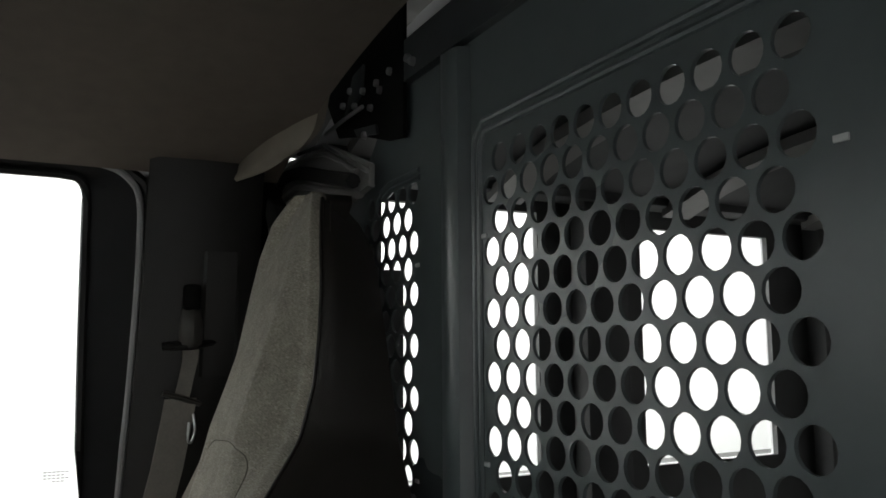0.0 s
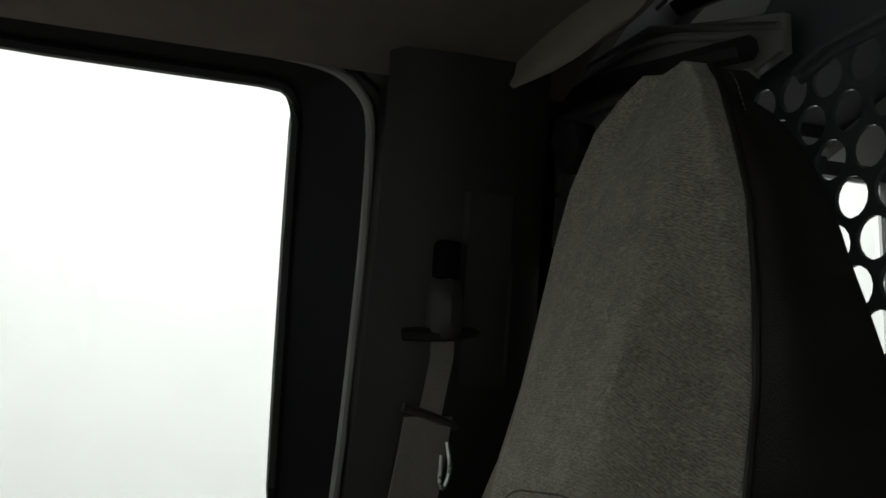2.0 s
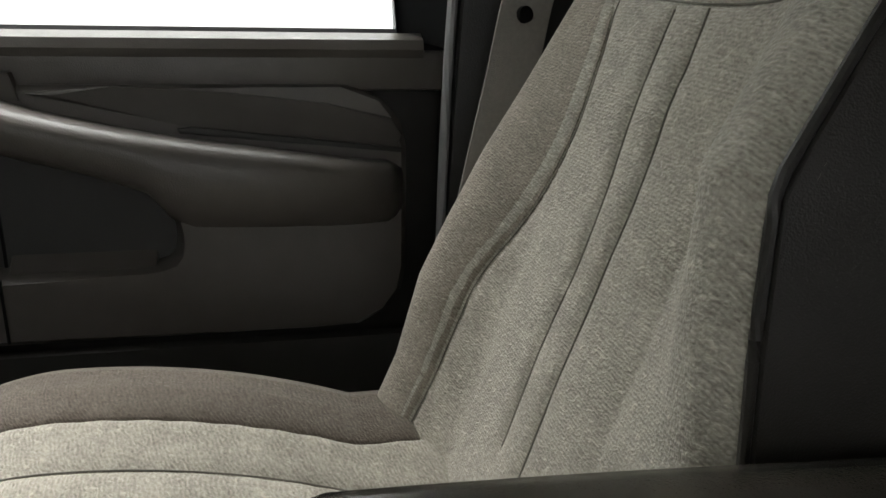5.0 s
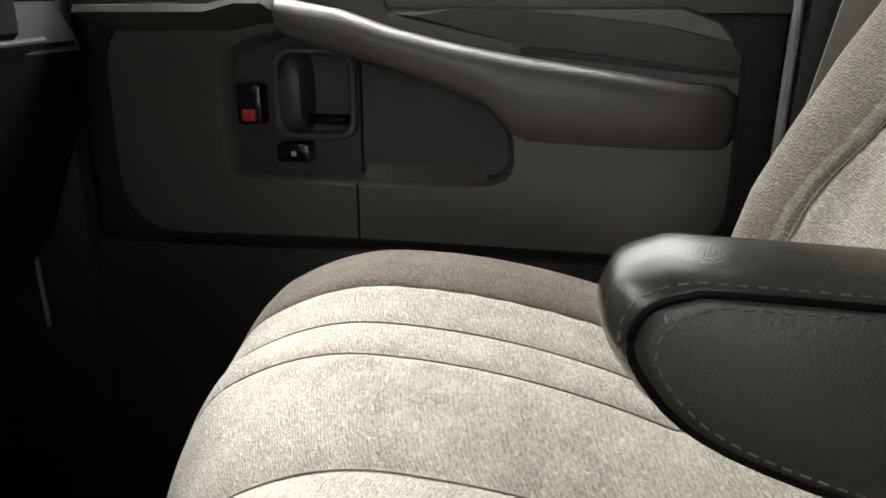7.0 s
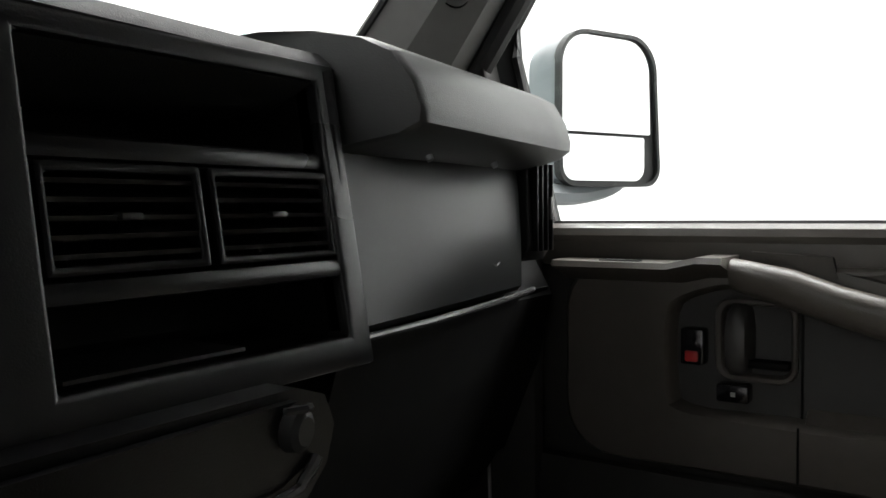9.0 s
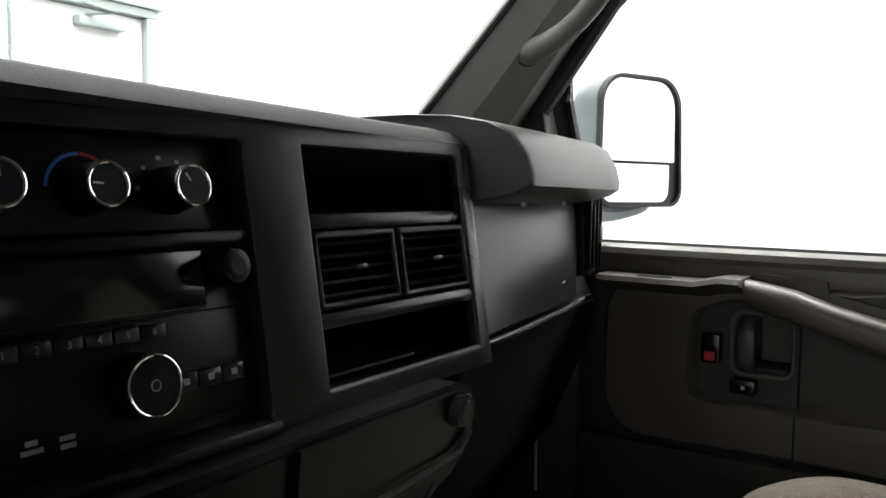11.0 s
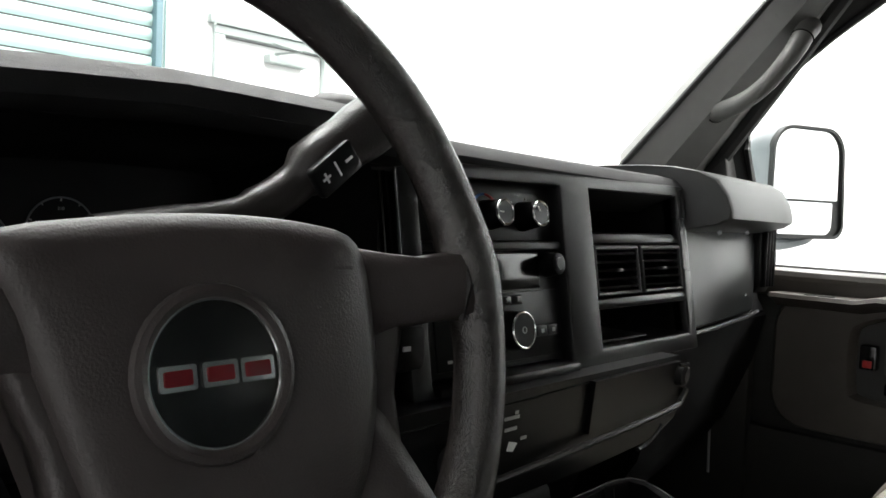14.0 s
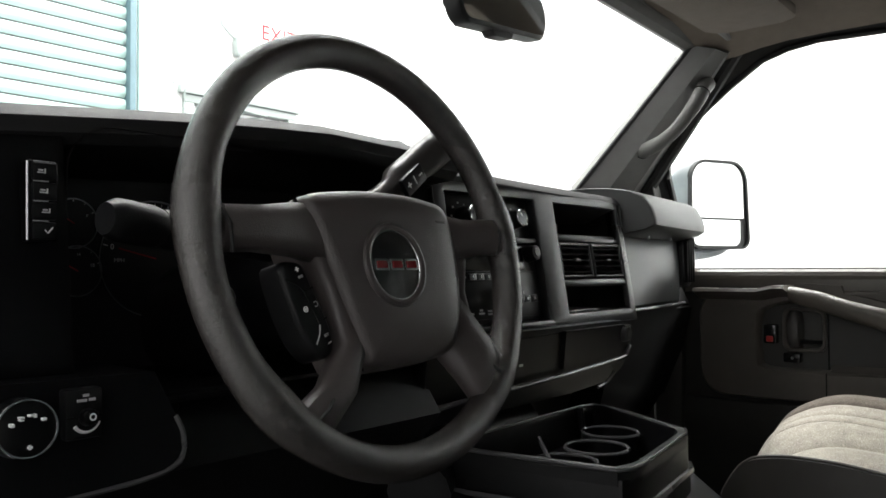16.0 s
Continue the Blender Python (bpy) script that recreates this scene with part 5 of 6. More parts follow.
for s in (0.0, 0.012, 0.03, 0.2, 0.5, 0.8, 0.93, 0.965, 0.985, 0.995, 1.0):
    ring_pts = []
    for y, z in pad_prof:
        xl = 0.330 + 0.62 * max(0.0, 0.205 - y)
        tt = max(0.0, (s - 0.93) / 0.07)
        q = 1 - 0.30 * (1 - math.sqrt(max(0.0, 1 - tt * tt))) - (0.03 if s == 0.0 else 0.008 if s == 0.012 else 0.0)
        yy = 0.36 + (y + 0.034 * s - 0.36) * (0.6 + 0.4 * q)
        ring_pts.append((xl + (0.701 - xl) * s, yy, 0.918 + (z - 0.918) * q - 0.003 * s))
    rows.append(ring_pts)
part("upper_pad", loft(rows), M_PAD, dash, "grey padded roll above the airbag cover", 40)
sv = part("side_vent", prism([(0.196, 0.784), (0.186, 0.80), (0.190, 0.88), (0.203, 0.893), (0.25, 0.893), (0.25, 0.784)], "x", 0.664, 0.714, 0.003), M_BLACK, dash, "black side air vent")
for k in range(4):
    x = 0.672 + k * 0.0112
    part("slat", box(x - 0.0014, x + 0.0014, 0.181, 0.196, 0.794, 0.884, 0.0008), M_BLACK, sv)
part("vent_wheel", box(0.696, 0.703, 0.178, 0.188, 0.826, 0.850, 0.001), M_TRIMEDGE, sv)

# driver side: switch panel, instrument recess and gauges
part("switch_panel", panel(-0.775, -0.606, 0.745, 0.925, [(-0.705, -0.668, 0.778, 0.895)], lambda x, z, d: (x, 0.112 + (z - 0.83) * 0.12 + d, z), 0.03, 0.003), M_BLACK, dash, "black panel with tall vent and key strip")
lv = part("left_vent", box(-0.704, -0.669, 0.125, 0.15, 0.779, 0.894), M_DARK, dash, "black left air vent")
for k in range(5):
    x = -0.699 + k * 0.0065
    part("slat", box(x - 0.001, x + 0.001, 0.110, 0.13, 0.782, 0.892, 0.0005), M_BLACK, lv)
part("vent_edge", tube([(-0.667, 0.112, 0.894), (-0.666, 0.104, 0.780)], 0.0022, 6), M_TRIMEDGE, lv)
keys = part("key_strip", box(-0.6395, -0.6185, 0.104, 0.12, 0.8425, 0.8995, 0.002), M_BLACK, dash, "strip of four black keys")
for k in range(4):
    z = 0.8505 + k * 0.0138
    x = -0.6265 - 0.0017 * k
    key = part("key", box(-0.6375, -0.6205, 0.1015, 0.106, z - 0.0064, z + 0.0060, 0.0012), M_PANEL, keys)
    if k == 0:
        part("key_mark", tube([(x - 0.0026, 0.1012, z + 0.0004), (x - 0.0006, 0.1012, z - 0.0018), (x + 0.0028, 0.1012, z + 0.0024)], 0.0006, 5), M_MARK, key, "white tick mark")
    else:
        for dx, dz, w, h in ((-0.0008, -0.0010, 0.0022, 0.0004), (-0.0008, 0.0006, 0.0016, 0.0005), (0.0022, 0.0, 0.0004, 0.0017)):
            part("key_mark", box(x + dx - w, x + dx + w, 0.1008, 0.1016, z + dz - h, z + dz + h), M_MARKDIM, key)
    part("key_line", box(-0.6372, -0.627, 0.1008, 0.1016, z + 0.0064, z + 0.0069), M_MARKDIM, key)
part("strip_edge", tube([(-0.6405, 0.1035, 0.8985), (-0.6400, 0.1035, 0.844)], 0.0009, 5), M_CHROMEDIM, keys, "thin bright edge")
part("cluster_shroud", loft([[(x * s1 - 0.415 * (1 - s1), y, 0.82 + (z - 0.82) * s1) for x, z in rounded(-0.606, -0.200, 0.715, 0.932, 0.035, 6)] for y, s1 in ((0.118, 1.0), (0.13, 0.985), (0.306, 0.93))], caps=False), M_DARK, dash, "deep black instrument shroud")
cl = part("instrument_face", box(-0.62, -0.19, 0.304, 0.312, 0.70, 0.935), M_GAUGE, dash, "black instrument face")


DIAL_Y = 0.300


def gauge(cx, cz, r, labels, a0, a1, ticks, size, at=0.80):
    """A dial: bright ring, ticks long and short by turns, figures and a needle."""
    g = part("gauge", disc((cx, DIAL_Y + 0.003, cz), (0, -1, 0), r, r * 0.98, 0.003, 48), M_GAUGE, dash, "round black gauge with pale figures")
    part("gauge_ring", ring((cx, DIAL_Y - 0.001, cz), (0, -1, 0), r, 0.0007, 60, 6), M_CHROMEDIM, g, "thin bright ring")
    c = Vector((cx, DIAL_Y - 0.0005, cz))
    for k in range(ticks):
        a = radians(a0 + (a1 - a0) * k / (ticks - 1))
        d = Vector((math.cos(a), 0, math.sin(a)))
        part("tick", tube([c + d * r * (0.88 if k % 2 == 0 else 0.91), c + d * r * 0.965], 0.0006 if k % 2 == 0 else 0.0004, 4), M_MARK, g)
    for k, label in enumerate(labels):
        a = radians(a0 + (a1 - a0) * k / (len(labels) - 1))
        part("figure", text_mesh(label, size * (1.0 if k % 2 == 0 else 0.8), Matrix.Translation((cx + math.cos(a) * r * at, DIAL_Y - 0.0005, cz + math.sin(a) * r * at)) @ Matrix.Rotation(radians(90), 4, "X"), 0.0002), M_MARK, g)
    part("needle", tube([(cx, DIAL_Y - 0.003, cz), (cx + math.cos(radians(a0)) * r * 0.7, DIAL_Y - 0.003, cz + math.sin(radians(a0)) * r * 0.7)], 0.0007, 5), M_REDPRINT, g, "thin red needle")
    return g


gauge(-0.430, 0.8345, 0.0600, ["0", "10", "20", "30", "40", "50", "60", "70", "80", "90", "100"], 166, 14, 21, 0.0078)
part("unit_mark", text_mesh("MPH", 0.0056, Matrix.Translation((-0.469, DIAL_Y - 0.0005, 0.8326)) @ Matrix.Rotation(radians(90), 4, "X"), 0.0002), M_MARK, dash)
gauge(-0.516, 0.868, 0.0240, ["E", "F"], 150, 30, 5, 0.005, 0.66)
gauge(-0.512, 0.822, 0.0245, ["8", "14", "18"], 150, 20, 5, 0.005, 0.66)
gauge(-0.343, 0.866, 0.0240, ["100", "210", "260"], 160, 20, 5, 0.004, 0.66)

# light switch panel
lp = part("light_panel", loft([[(x, 0.072 + d + (z - 0.70) * 0.1, z) for x, z in ((-0.775, 0.668), (-0.575, 0.673), (-0.550, 0.677), (-0.540, 0.688), (-0.543, 0.712), (-0.560, 0.748), (-0.775, 0.752))] for d in (0.07, 0.004, 0.0)]), M_BLACK, dash, "black light switch panel")
part("panel_edge", tube(smooth_line([(-0.545, 0.073, 0.714), (-0.539, 0.072, 0.70), (-0.539, 0.071, 0.686), (-0.546, 0.070, 0.678), (-0.575, 0.070, 0.672), (-0.68, 0.070, 0.668)], 4), 0.0022, 6), M_TRIMEDGE, lp)
lk = part("light_knob", disc((-0.657, 0.074, 0.722), (-0.1, -1, 0.1), 0.0195, 0.0180, 0.020, 32, 0.002), M_BLACK, dash, "round black light switch")
part("knob_ring", ring((-0.659, 0.0545, 0.724), (-0.1, -1, 0.1), 0.0178, 0.0009, 44, 6), M_CHROME, lk, "bright ring")
for x, z, w, h in ((-0.6635, 0.7315, 0.0014, 0.0005), (-0.6635, 0.7300, 0.0011, 0.0004), (-0.6578, 0.7322, 0.0013, 0.0006), (-0.6552, 0.7318, 0.0005, 0.0011), (-0.6690, 0.7275, 0.0010, 0.0010), (-0.6500, 0.7290, 0.0013, 0.0008), (-0.6585, 0.7125, 0.0006, 0.0013), (-0.6585, 0.7125, 0.0013, 0.0006)):
    part("mark", box(x - w, x + w, 0.0512, 0.056, z - h, z + h), M_MARK, lk)
dm = part("dimmer", box(-0.6300, -0.6045, 0.066, 0.08, 0.709, 0.743, 0.002), M_PANEL, dash, "black dimmer switch")
part("dimmer_joint", box(-0.6299, -0.6046, 0.0655, 0.067, 0.7240, 0.7247), M_DARK, dm)
part("dimmer_wheel", disc((-0.6155, 0.067, 0.7235), (0, -1, 0.1), 0.0062, 0.0052, 0.008, 24, 0.001), M_BLACK, dm)
part("wheel_mark", ring((-0.6150, 0.0587, 0.7245), (0, -1, 0.1), 0.0020, 0.0005, 14, 5), M_MARK, dm, "small white ring mark")
part("dimmer_mark", tube([(-0.6160 + 0.0098 * math.cos(a), 0.0655, 0.7235 + 0.0098 * math.sin(a)) for a in np.linspace(radians(212), radians(338), 12)], [0.0014 - 0.0009 * k / 11 for k in range(12)], 5), M_MARK, dm, "white tapering curved mark")
for x, z, w in ((-0.6166, 0.7385, 0.0020), (-0.6193, 0.7352, 0.0033), (-0.6123, 0.7354, 0.0022)):
    part("mark", box(x - w, x + w, 0.0652, 0.067, z - 0.0009, z + 0.0009), M_MARKDIM, dm)
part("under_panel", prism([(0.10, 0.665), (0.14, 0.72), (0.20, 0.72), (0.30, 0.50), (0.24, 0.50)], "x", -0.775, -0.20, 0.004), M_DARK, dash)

# engine cover with cup holder tray
cover_ob = thing("engine_cover", "black moulded engine cover between the seats", "engine cover")
part("cover_body", loft([[(-0.30, -0.22, 0.10), (0.20, -0.22, 0.10), (0.24, 0.50, 0.10), (-0.34, 0.50, 0.10)], [(-0.25, -0.15, 0.50), (0.13, -0.13, 0.50), (0.19, 0.50, 0.55), (-0.27, 0.50, 0.55)], [(-0.21, -0.09, 0.575), (0.07, -0.07, 0.575), (0.15, 0.45, 0.60), (-0.23, 0.45, 0.60)]]), M_BLACK, cover_ob, smooth=70)
tray_out = [(-0.175, -0.104), (-0.15, -0.110), (0.035, -0.082), (0.060, -0.070), (0.068, -0.050), (0.152, 0.085), (0.150, 0.115), (-0.20, 0.110), (-0.196, 0.06)]
tray_in = [(-0.160, -0.092), (-0.13, -0.096), (0.030, -0.070), (0.048, -0.058), (0.054, -0.045), (0.136, 0.085), (0.132, 0.103), (-0.186, 0.100), (-0.182, 0.05)]
tray = thing("cup_holder_tray", "black cup holder tray on the engine cover", "cup holder")
lip_out, lip_in = rays_out(tray_out, (-0.02, 0.01), 72), rays_out(tray_in, (-0.02, 0.01), 72)
part("tray_rim", loft([[(-0.02 + (x + 0.02) * k, 0.01 + (y - 0.01) * k, z) for x, y in line] for line, k, z in ((lip_out, 1.0, 0.612), (lip_out, 1.0, 0.624), (lip_out, 0.97, 0.628), (lip_in, 1.02, 0.628), (lip_in, 1.0, 0.623), (lip_in, 0.98, 0.600), (lip_in, 0.95, 0.562))], caps=False), M_BLACK, tray, "black tray rim", 50)
part("rim_edge", tube([(-0.02 + (x + 0.02) * 0.985, 0.01 + (y - 0.01) * 0.985, 0.6265) for x, y in lip_out], 0.0022, 6, closed=True), M_TRIMEDGE, tray, "satin edge of the tray rim")
part("tray_wall", loft([[(x * s + 0.01 * (1 - s), y * s, z) for x, y in tray_out] for z, s in ((0.50, 1.04), (0.582, 1.03), (0.59, 1.0), (0.618, 0.995))], caps=False), M_BLACK, tray)
part("tray_step", tube([(x * 1.035, y * 1.035, 0.584) for x, y in tray_out], 0.004, 6, closed=True), M_TRIMEDGE, tray, "satin edge of the tray step")
part("tray_floor", prism(tray_out, "z", 0.560, 0.565), M_DARK, tray)
for x, y, r in ((-0.122, -0.010, 0.034), (-0.040, -0.002, 0.037), (0.050, 0.028, 0.036)):
    part("cup_ring", ring((x, y, 0.6125), (0, 0, 1), r, 0.0022, 32, 6), M_TRIMEDGE, tray, "raised cup ring")
    part("cup_well", loft([[(x + r * s * math.cos(a), y + r * s * math.sin(a), z) for a in [k * math.pi / 14 for k in range(28)]] for z, s in ((0.562, 0.97), (0.6128, 1.03), (0.6128, 0.97), (0.562, 0.90))], closed=True), M_BLACK, tray, "dark cup well", 60)
part("tray_handle", tube([(0.108, 0.10, 0.575), (0.098, 0.10, 0.630)], 0.005, 8), M_BEZEL, tray)
part("tray_divider", tube([(-0.165, -0.02, 0.617), (-0.06, 0.065, 0.617)], 0.003, 6), M_TRIMEDGE, tray)
part("cover_roll", tube(smooth_line([(-0.24, 0.10, 0.585), (-0.14, 0.15, 0.60), (-0.02, 0.18, 0.605), (0.08, 0.19, 0.60)], 4), 0.035, 12), M_BLACK, cover_ob, "rolled upper edge of the cover")
tagged(finish("footwell_strip", tube([(0.765, 0.30, 0.61), (0.772, 0.30, 0.45)], 0.0025, 6), M_SEALGREY), "pale edge strip in the footwell", "strip", kind="structure")
screen_bm = loft([[(x, 0.60 - 0.06 * (x / 0.8) ** 2, 0.93) for x in np.linspace(-0.78, 0.78, 13)] + [(x, 0.604 - 0.06 * (x / 0.8) ** 2, 0.93) for x in np.linspace(0.78, -0.78, 13)], [(x, 0.20 - 0.05 * (x / 0.8) ** 2, 1.30) for x in np.linspace(-0.70, 0.70, 13)] + [(x, 0.204 - 0.05 * (x / 0.8) ** 2, 1.30) for x in np.linspace(0.70, -0.70, 13)]])
windscreen = tagged(finish("windscreen", screen_bm, M_GLASS), "clear curved windscreen", "windscreen", kind="structure")
windscreen.visible_shadow = False
# ---- steering wheel, column and stalks ----
WM = Matrix.Translation((-0.4160, -0.016, 0.8390)) @ Matrix.Rotation(radians(90 - 13.1), 4, "X")


def on_wheel(bm):
    bm.transform(WM)
    return bm


HUB_SHIFT = Vector((0.0216, 0.0043, -0.022))


def on_hub(bm):
    """Parts of the dished hub sit lower than the rim."""
    bm.transform(WM @ Matrix.Translation(HUB_SHIFT))
    return bm


wheel = thing("steering_wheel", "dark grey leather steering wheel with four spokes", "steering wheel")
RM = 0.1680
pts = [(RM * math.cos(a), RM * math.sin(a), 0) for a in [k * 2 * math.pi / 96 for k in range(96)]]
radii = []
for k in range(96):
    a = (k * 3.75) % 360
    bump_ = sum(math.exp(-((min(abs(a - c), 360 - abs(a - c))) / 9.0) ** 2) for c in (8, 172, 318, 222))
    radii.append(0.0141 + 0.0022 * bump_)
part("rim", on_wheel(tube(pts, radii, 16, closed=True, up=(0, 0, 1))), M_WHEEL, wheel, "grained leather rim", 60)


def dome(outline, centre, levels):
    """A cushion shape: rings of one outline drawn in and lifted."""
    cx, cy = centre
    return loft([[(cx + (x - cx) * s, cy + (y - cy) * s, z) for x, y in outline] for z, s in levels])


hub_out = [(p.x, p.y) for p in smooth_line([(-0.094, 0.036, 0), (-0.05, 0.0445, 0), (0.0, 0.0465, 0), (0.045, 0.043, 0), (0.070, 0.034, 0), (0.075, 0.0, 0), (0.071, -0.045, 0), (0.055, -0.085, 0), (0.034, -0.096, 0), (-0.01, -0.1, 0), (-0.048, -0.097, 0), (-0.058, -0.085, 0), (-0.074, -0.03, 0), (-0.086, 0.01, 0)], 4, closed=True)]
hub = part("hub_pad", on_hub(dome(hub_out, (-0.005, -0.02), ((-0.04, 0.98), (0.006, 1.0), (0.018, 0.985), (0.0235, 0.95), (0.027, 0.85), (0.029, 0.6), (0.0295, 0.3)))), M_HUB, wheel, "brown-black airbag pad", 60)
part("hub_seam", on_hub(tube([(-0.095, 0.036, 0.012), (-0.085, 0.005, 0.014), (-0.074, -0.03, 0.014), (-0.060, -0.08, 0.013), (-0.052, -0.098, 0.010)], 0.0016, 6)), M_DARK, wheel, "dark seam beside the pad")
part("badge_dish", on_hub(ring((-0.016, -0.019, 0.0296), (0, 0, 1), 0.0315, 0.0035, 36, 8)), M_HUB, hub)
badge = part("badge", on_hub(disc((-0.016, -0.019, 0.0275), (0, 0, 1), 0.0285, 0.0280, 0.003, 40, 0.0008)), M_BADGE, hub, "round black badge")
part("badge_ring", on_hub(ring((-0.016, -0.019, 0.0300), (0, 0, 1), 0.0284, 0.0011, 40, 6)), M_CHROME, badge, "bright badge ring")
# three plain red blocks in bright frames stand for the maker's mark
for x in (-0.0330, -0.0155, 0.0010):
    part("badge_frame", on_hub(prism(rounded(x - 0.0078, x + 0.0074, -0.0240, -0.0145, 0.0012, 3), "z", 0.0300, 0.0318)), M_CHROME, badge, "bright frame of a badge block")
    part("badge_block", on_hub(prism(rounded(x - 0.0058, x + 0.0054, -0.0222, -0.0163, 0.0009, 3), "z", 0.0318, 0.0324)), M_REDBADGE, badge, "plain red badge block")
for x, y in ((-0.045, 0.018), (0.052, 0.02)):
    part("hub_emboss", on_hub(box(x - 0.006, x + 0.006, y - 0.0008, y + 0.0008, 0.0265, 0.0284)), M_HUB, hub)


def spoke(sections):
    rings = []
    for x, y, wx, wy, z, h in sections:
        w = Vector((wx, wy, 0))
        near = max(0.0, min(1.0, 1 - (math.hypot(x, y) - 0.085) / 0.06))
        c = Vector((x, y, z)) + HUB_SHIFT * near * near * (3 - 2 * near)
        u = Vector((0, 0, h))
        rings.append([c - w, c - w * 0.85 + u * 0.8, c - w * 0.4 + u, c + w * 0.4 + u, c + w * 0.85 + u * 0.8, c + w, c + w * 0.8 - u, c - w * 0.8 - u])
    return on_wheel(loft(rings))


part("spoke", spoke([(-0.152, 0.012, 0.003, 0.017, 0.0, 0.010), (-0.125, 0.012, 0.002, 0.017, 0.004, 0.012), (-0.100, 0.012, -0.002, 0.021, 0.008, 0.012), (-0.075, 0.010, -0.004, 0.026, 0.008, 0.012)]), M_HUB, wheel, smooth=60)
part("spoke", spoke([(0.155, 0.014, -0.003, 0.018, 0.0, 0.011), (0.125, 0.012, -0.002, 0.017, 0.004, 0.012), (0.095, 0.010, 0.001, 0.020, 0.008, 0.012), (0.065, 0.008, 0.004, 0.026, 0.008, 0.012)]), M_HUB, wheel, smooth=60)
part("spoke", spoke([(-0.096, -0.125, 0.014, -0.010, -0.002, 0.010), (-0.074, -0.106, 0.013, -0.006, 0.004, 0.011), (-0.058, -0.078, 0.011, -0.003, 0.007, 0.011), (-0.068, -0.040, 0.010, -0.003, 0.008, 0.010), (-0.082, -0.005, 0.010, -0.003, 0.008, 0.010)]), M_HUB, wheel, smooth=60)
part("spoke", spoke([(0.110, -0.120, 0.020, 0.016, -0.002, 0.011), (0.090, -0.098, 0.020, 0.018, 0.003, 0.012), (0.066, -0.072, 0.016, 0.026, 0.006, 0.012), (0.046, -0.050, 0.010, 0.030, 0.007, 0.012)]), M_HUB, wheel, smooth=60)
part("spoke_web", spoke([(0.082, -0.075, 0.012, 0.006, 0.003, 0.010), (0.080, -0.04, 0.010, 0.0, 0.005, 0.010), (0.086, -0.006, 0.014, -0.004, 0.006, 0.010)]), M_HUB, wheel, smooth=60)
for x, y, a in ((-0.150, 0.012, 10), (0.152, 0.013, -10), (0.112, -0.112, 45), (-0.090, -0.118, -50)):
    c, s = math.cos(radians(a + 90)), math.sin(radians(a + 90))
    part("leather_seam", on_wheel(tube([(x - c * 0.018, y - s * 0.018, 0.006), (x, y, 0.0125), (x + c * 0.018, y + s * 0.018, 0.006)], 0.0016, 6)), M_RUBBER, wheel, "seam where leather meets spoke")
# cruise keys on the left
def on_keys(bm):
    bm.transform(WM @ Matrix.Translation(HUB_SHIFT + Vector((0.009, 0.003, 0.008))))
    return bm


pad_out = [(p.x, p.y) for p in smooth_line([(-0.1274, -0.0185, 0), (-0.1169, -0.0151, 0), (-0.1076, -0.0183, 0), (-0.1016, -0.0336, 0), (-0.0924, -0.0573, 0), (-0.0881, -0.0736, 0), (-0.0905, -0.0850, 0), (-0.0990, -0.0890, 0), (-0.1090, -0.0810, 0), (-0.1185, -0.0631, 0), (-0.1250, -0.0400, 0)], 3, closed=True)]
kp = part("cruise_key_pad", on_keys(dome(pad_out, (-0.107, -0.050), ((-0.02, 1.0), (0.001, 1.0), (0.005, 0.95), (0.006, 0.8), (0.0062, 0.4)))), M_PANEL, wheel, "black cruise control key pad", 60)


def key_box(x, y, w, h, turn=17.0):
    bm = box(-w, w, -h, h, 0.0056, 0.0068)
    bm.transform(Matrix.Translation((x, y, 0)) @ Matrix.Rotation(radians(turn), 4, "Z"))
    return on_keys(bm)


part("plus_mark", merge(key_box(-0.1137, -0.0219, 0.0018, 0.00045), key_box(-0.1137, -0.0219, 0.00045, 0.0018)), M_MARK, kp, "white plus mark")
part("minus_mark", key_box(-0.0929, -0.0774, 0.0017, 0.0004, 24), M_MARK, kp, "white minus mark")
for word, x, y in (("RES", -0.1113, -0.0275), ("SET", -0.0950, -0.0717)):
    part("key_word", on_keys(text_mesh(word, 0.0030, Matrix.Translation((x, y, 0.0064)) @ Matrix.Rotation(radians(18), 4, "Z"), 0.0003)), M_MARKDIM, kp)
part("cancel_mark", on_keys(merge(ring((-0.1110, -0.0518, 0.0064), (0, 0, 1), 0.0019, 0.0004, 16, 5), tube([(-0.1123, -0.0531, 0.0064), (-0.1097, -0.0505, 0.0064)], 0.0004, 5), tube([(-0.1123, -0.0505, 0.0064), (-0.1097, -0.0531, 0.0064)], 0.0004, 5))), M_MARK, kp, "white crossed circle mark")
part("cruise_mark", on_keys(tube([(-0.1009 + 0.0019 * math.cos(a), -0.0481 + 0.0019 * math.sin(a), 0.0064) for a in np.linspace(radians(-120), radians(150), 14)], 0.0004, 5)), M_MARKDIM, kp, "pale curved mark")
for pts2 in ([(-0.1262, -0.0297), (-0.1253, -0.0299), (-0.1197, -0.0317), (-0.1139, -0.0344), (-0.1099, -0.0386), (-0.1017, -0.0357)], [(-0.1006, -0.0616), (-0.0925, -0.0586)], [(-0.1095, -0.0391), (-0.1006, -0.0616)]):
    part("key_gap", on_keys(tube([(x, y, 0.0062) for x, y in pts2], 0.0006, 5)), M_DARK, kp)
part("key_stripe", on_keys(tube(smooth_line([(-0.0999, -0.0638, 0.0064), (-0.1013, -0.0704, 0.0063), (-0.1054, -0.0779, 0.0060)], 4), 0.0006, 5)), M_MARKDIM, kp, "pale curved stripe")

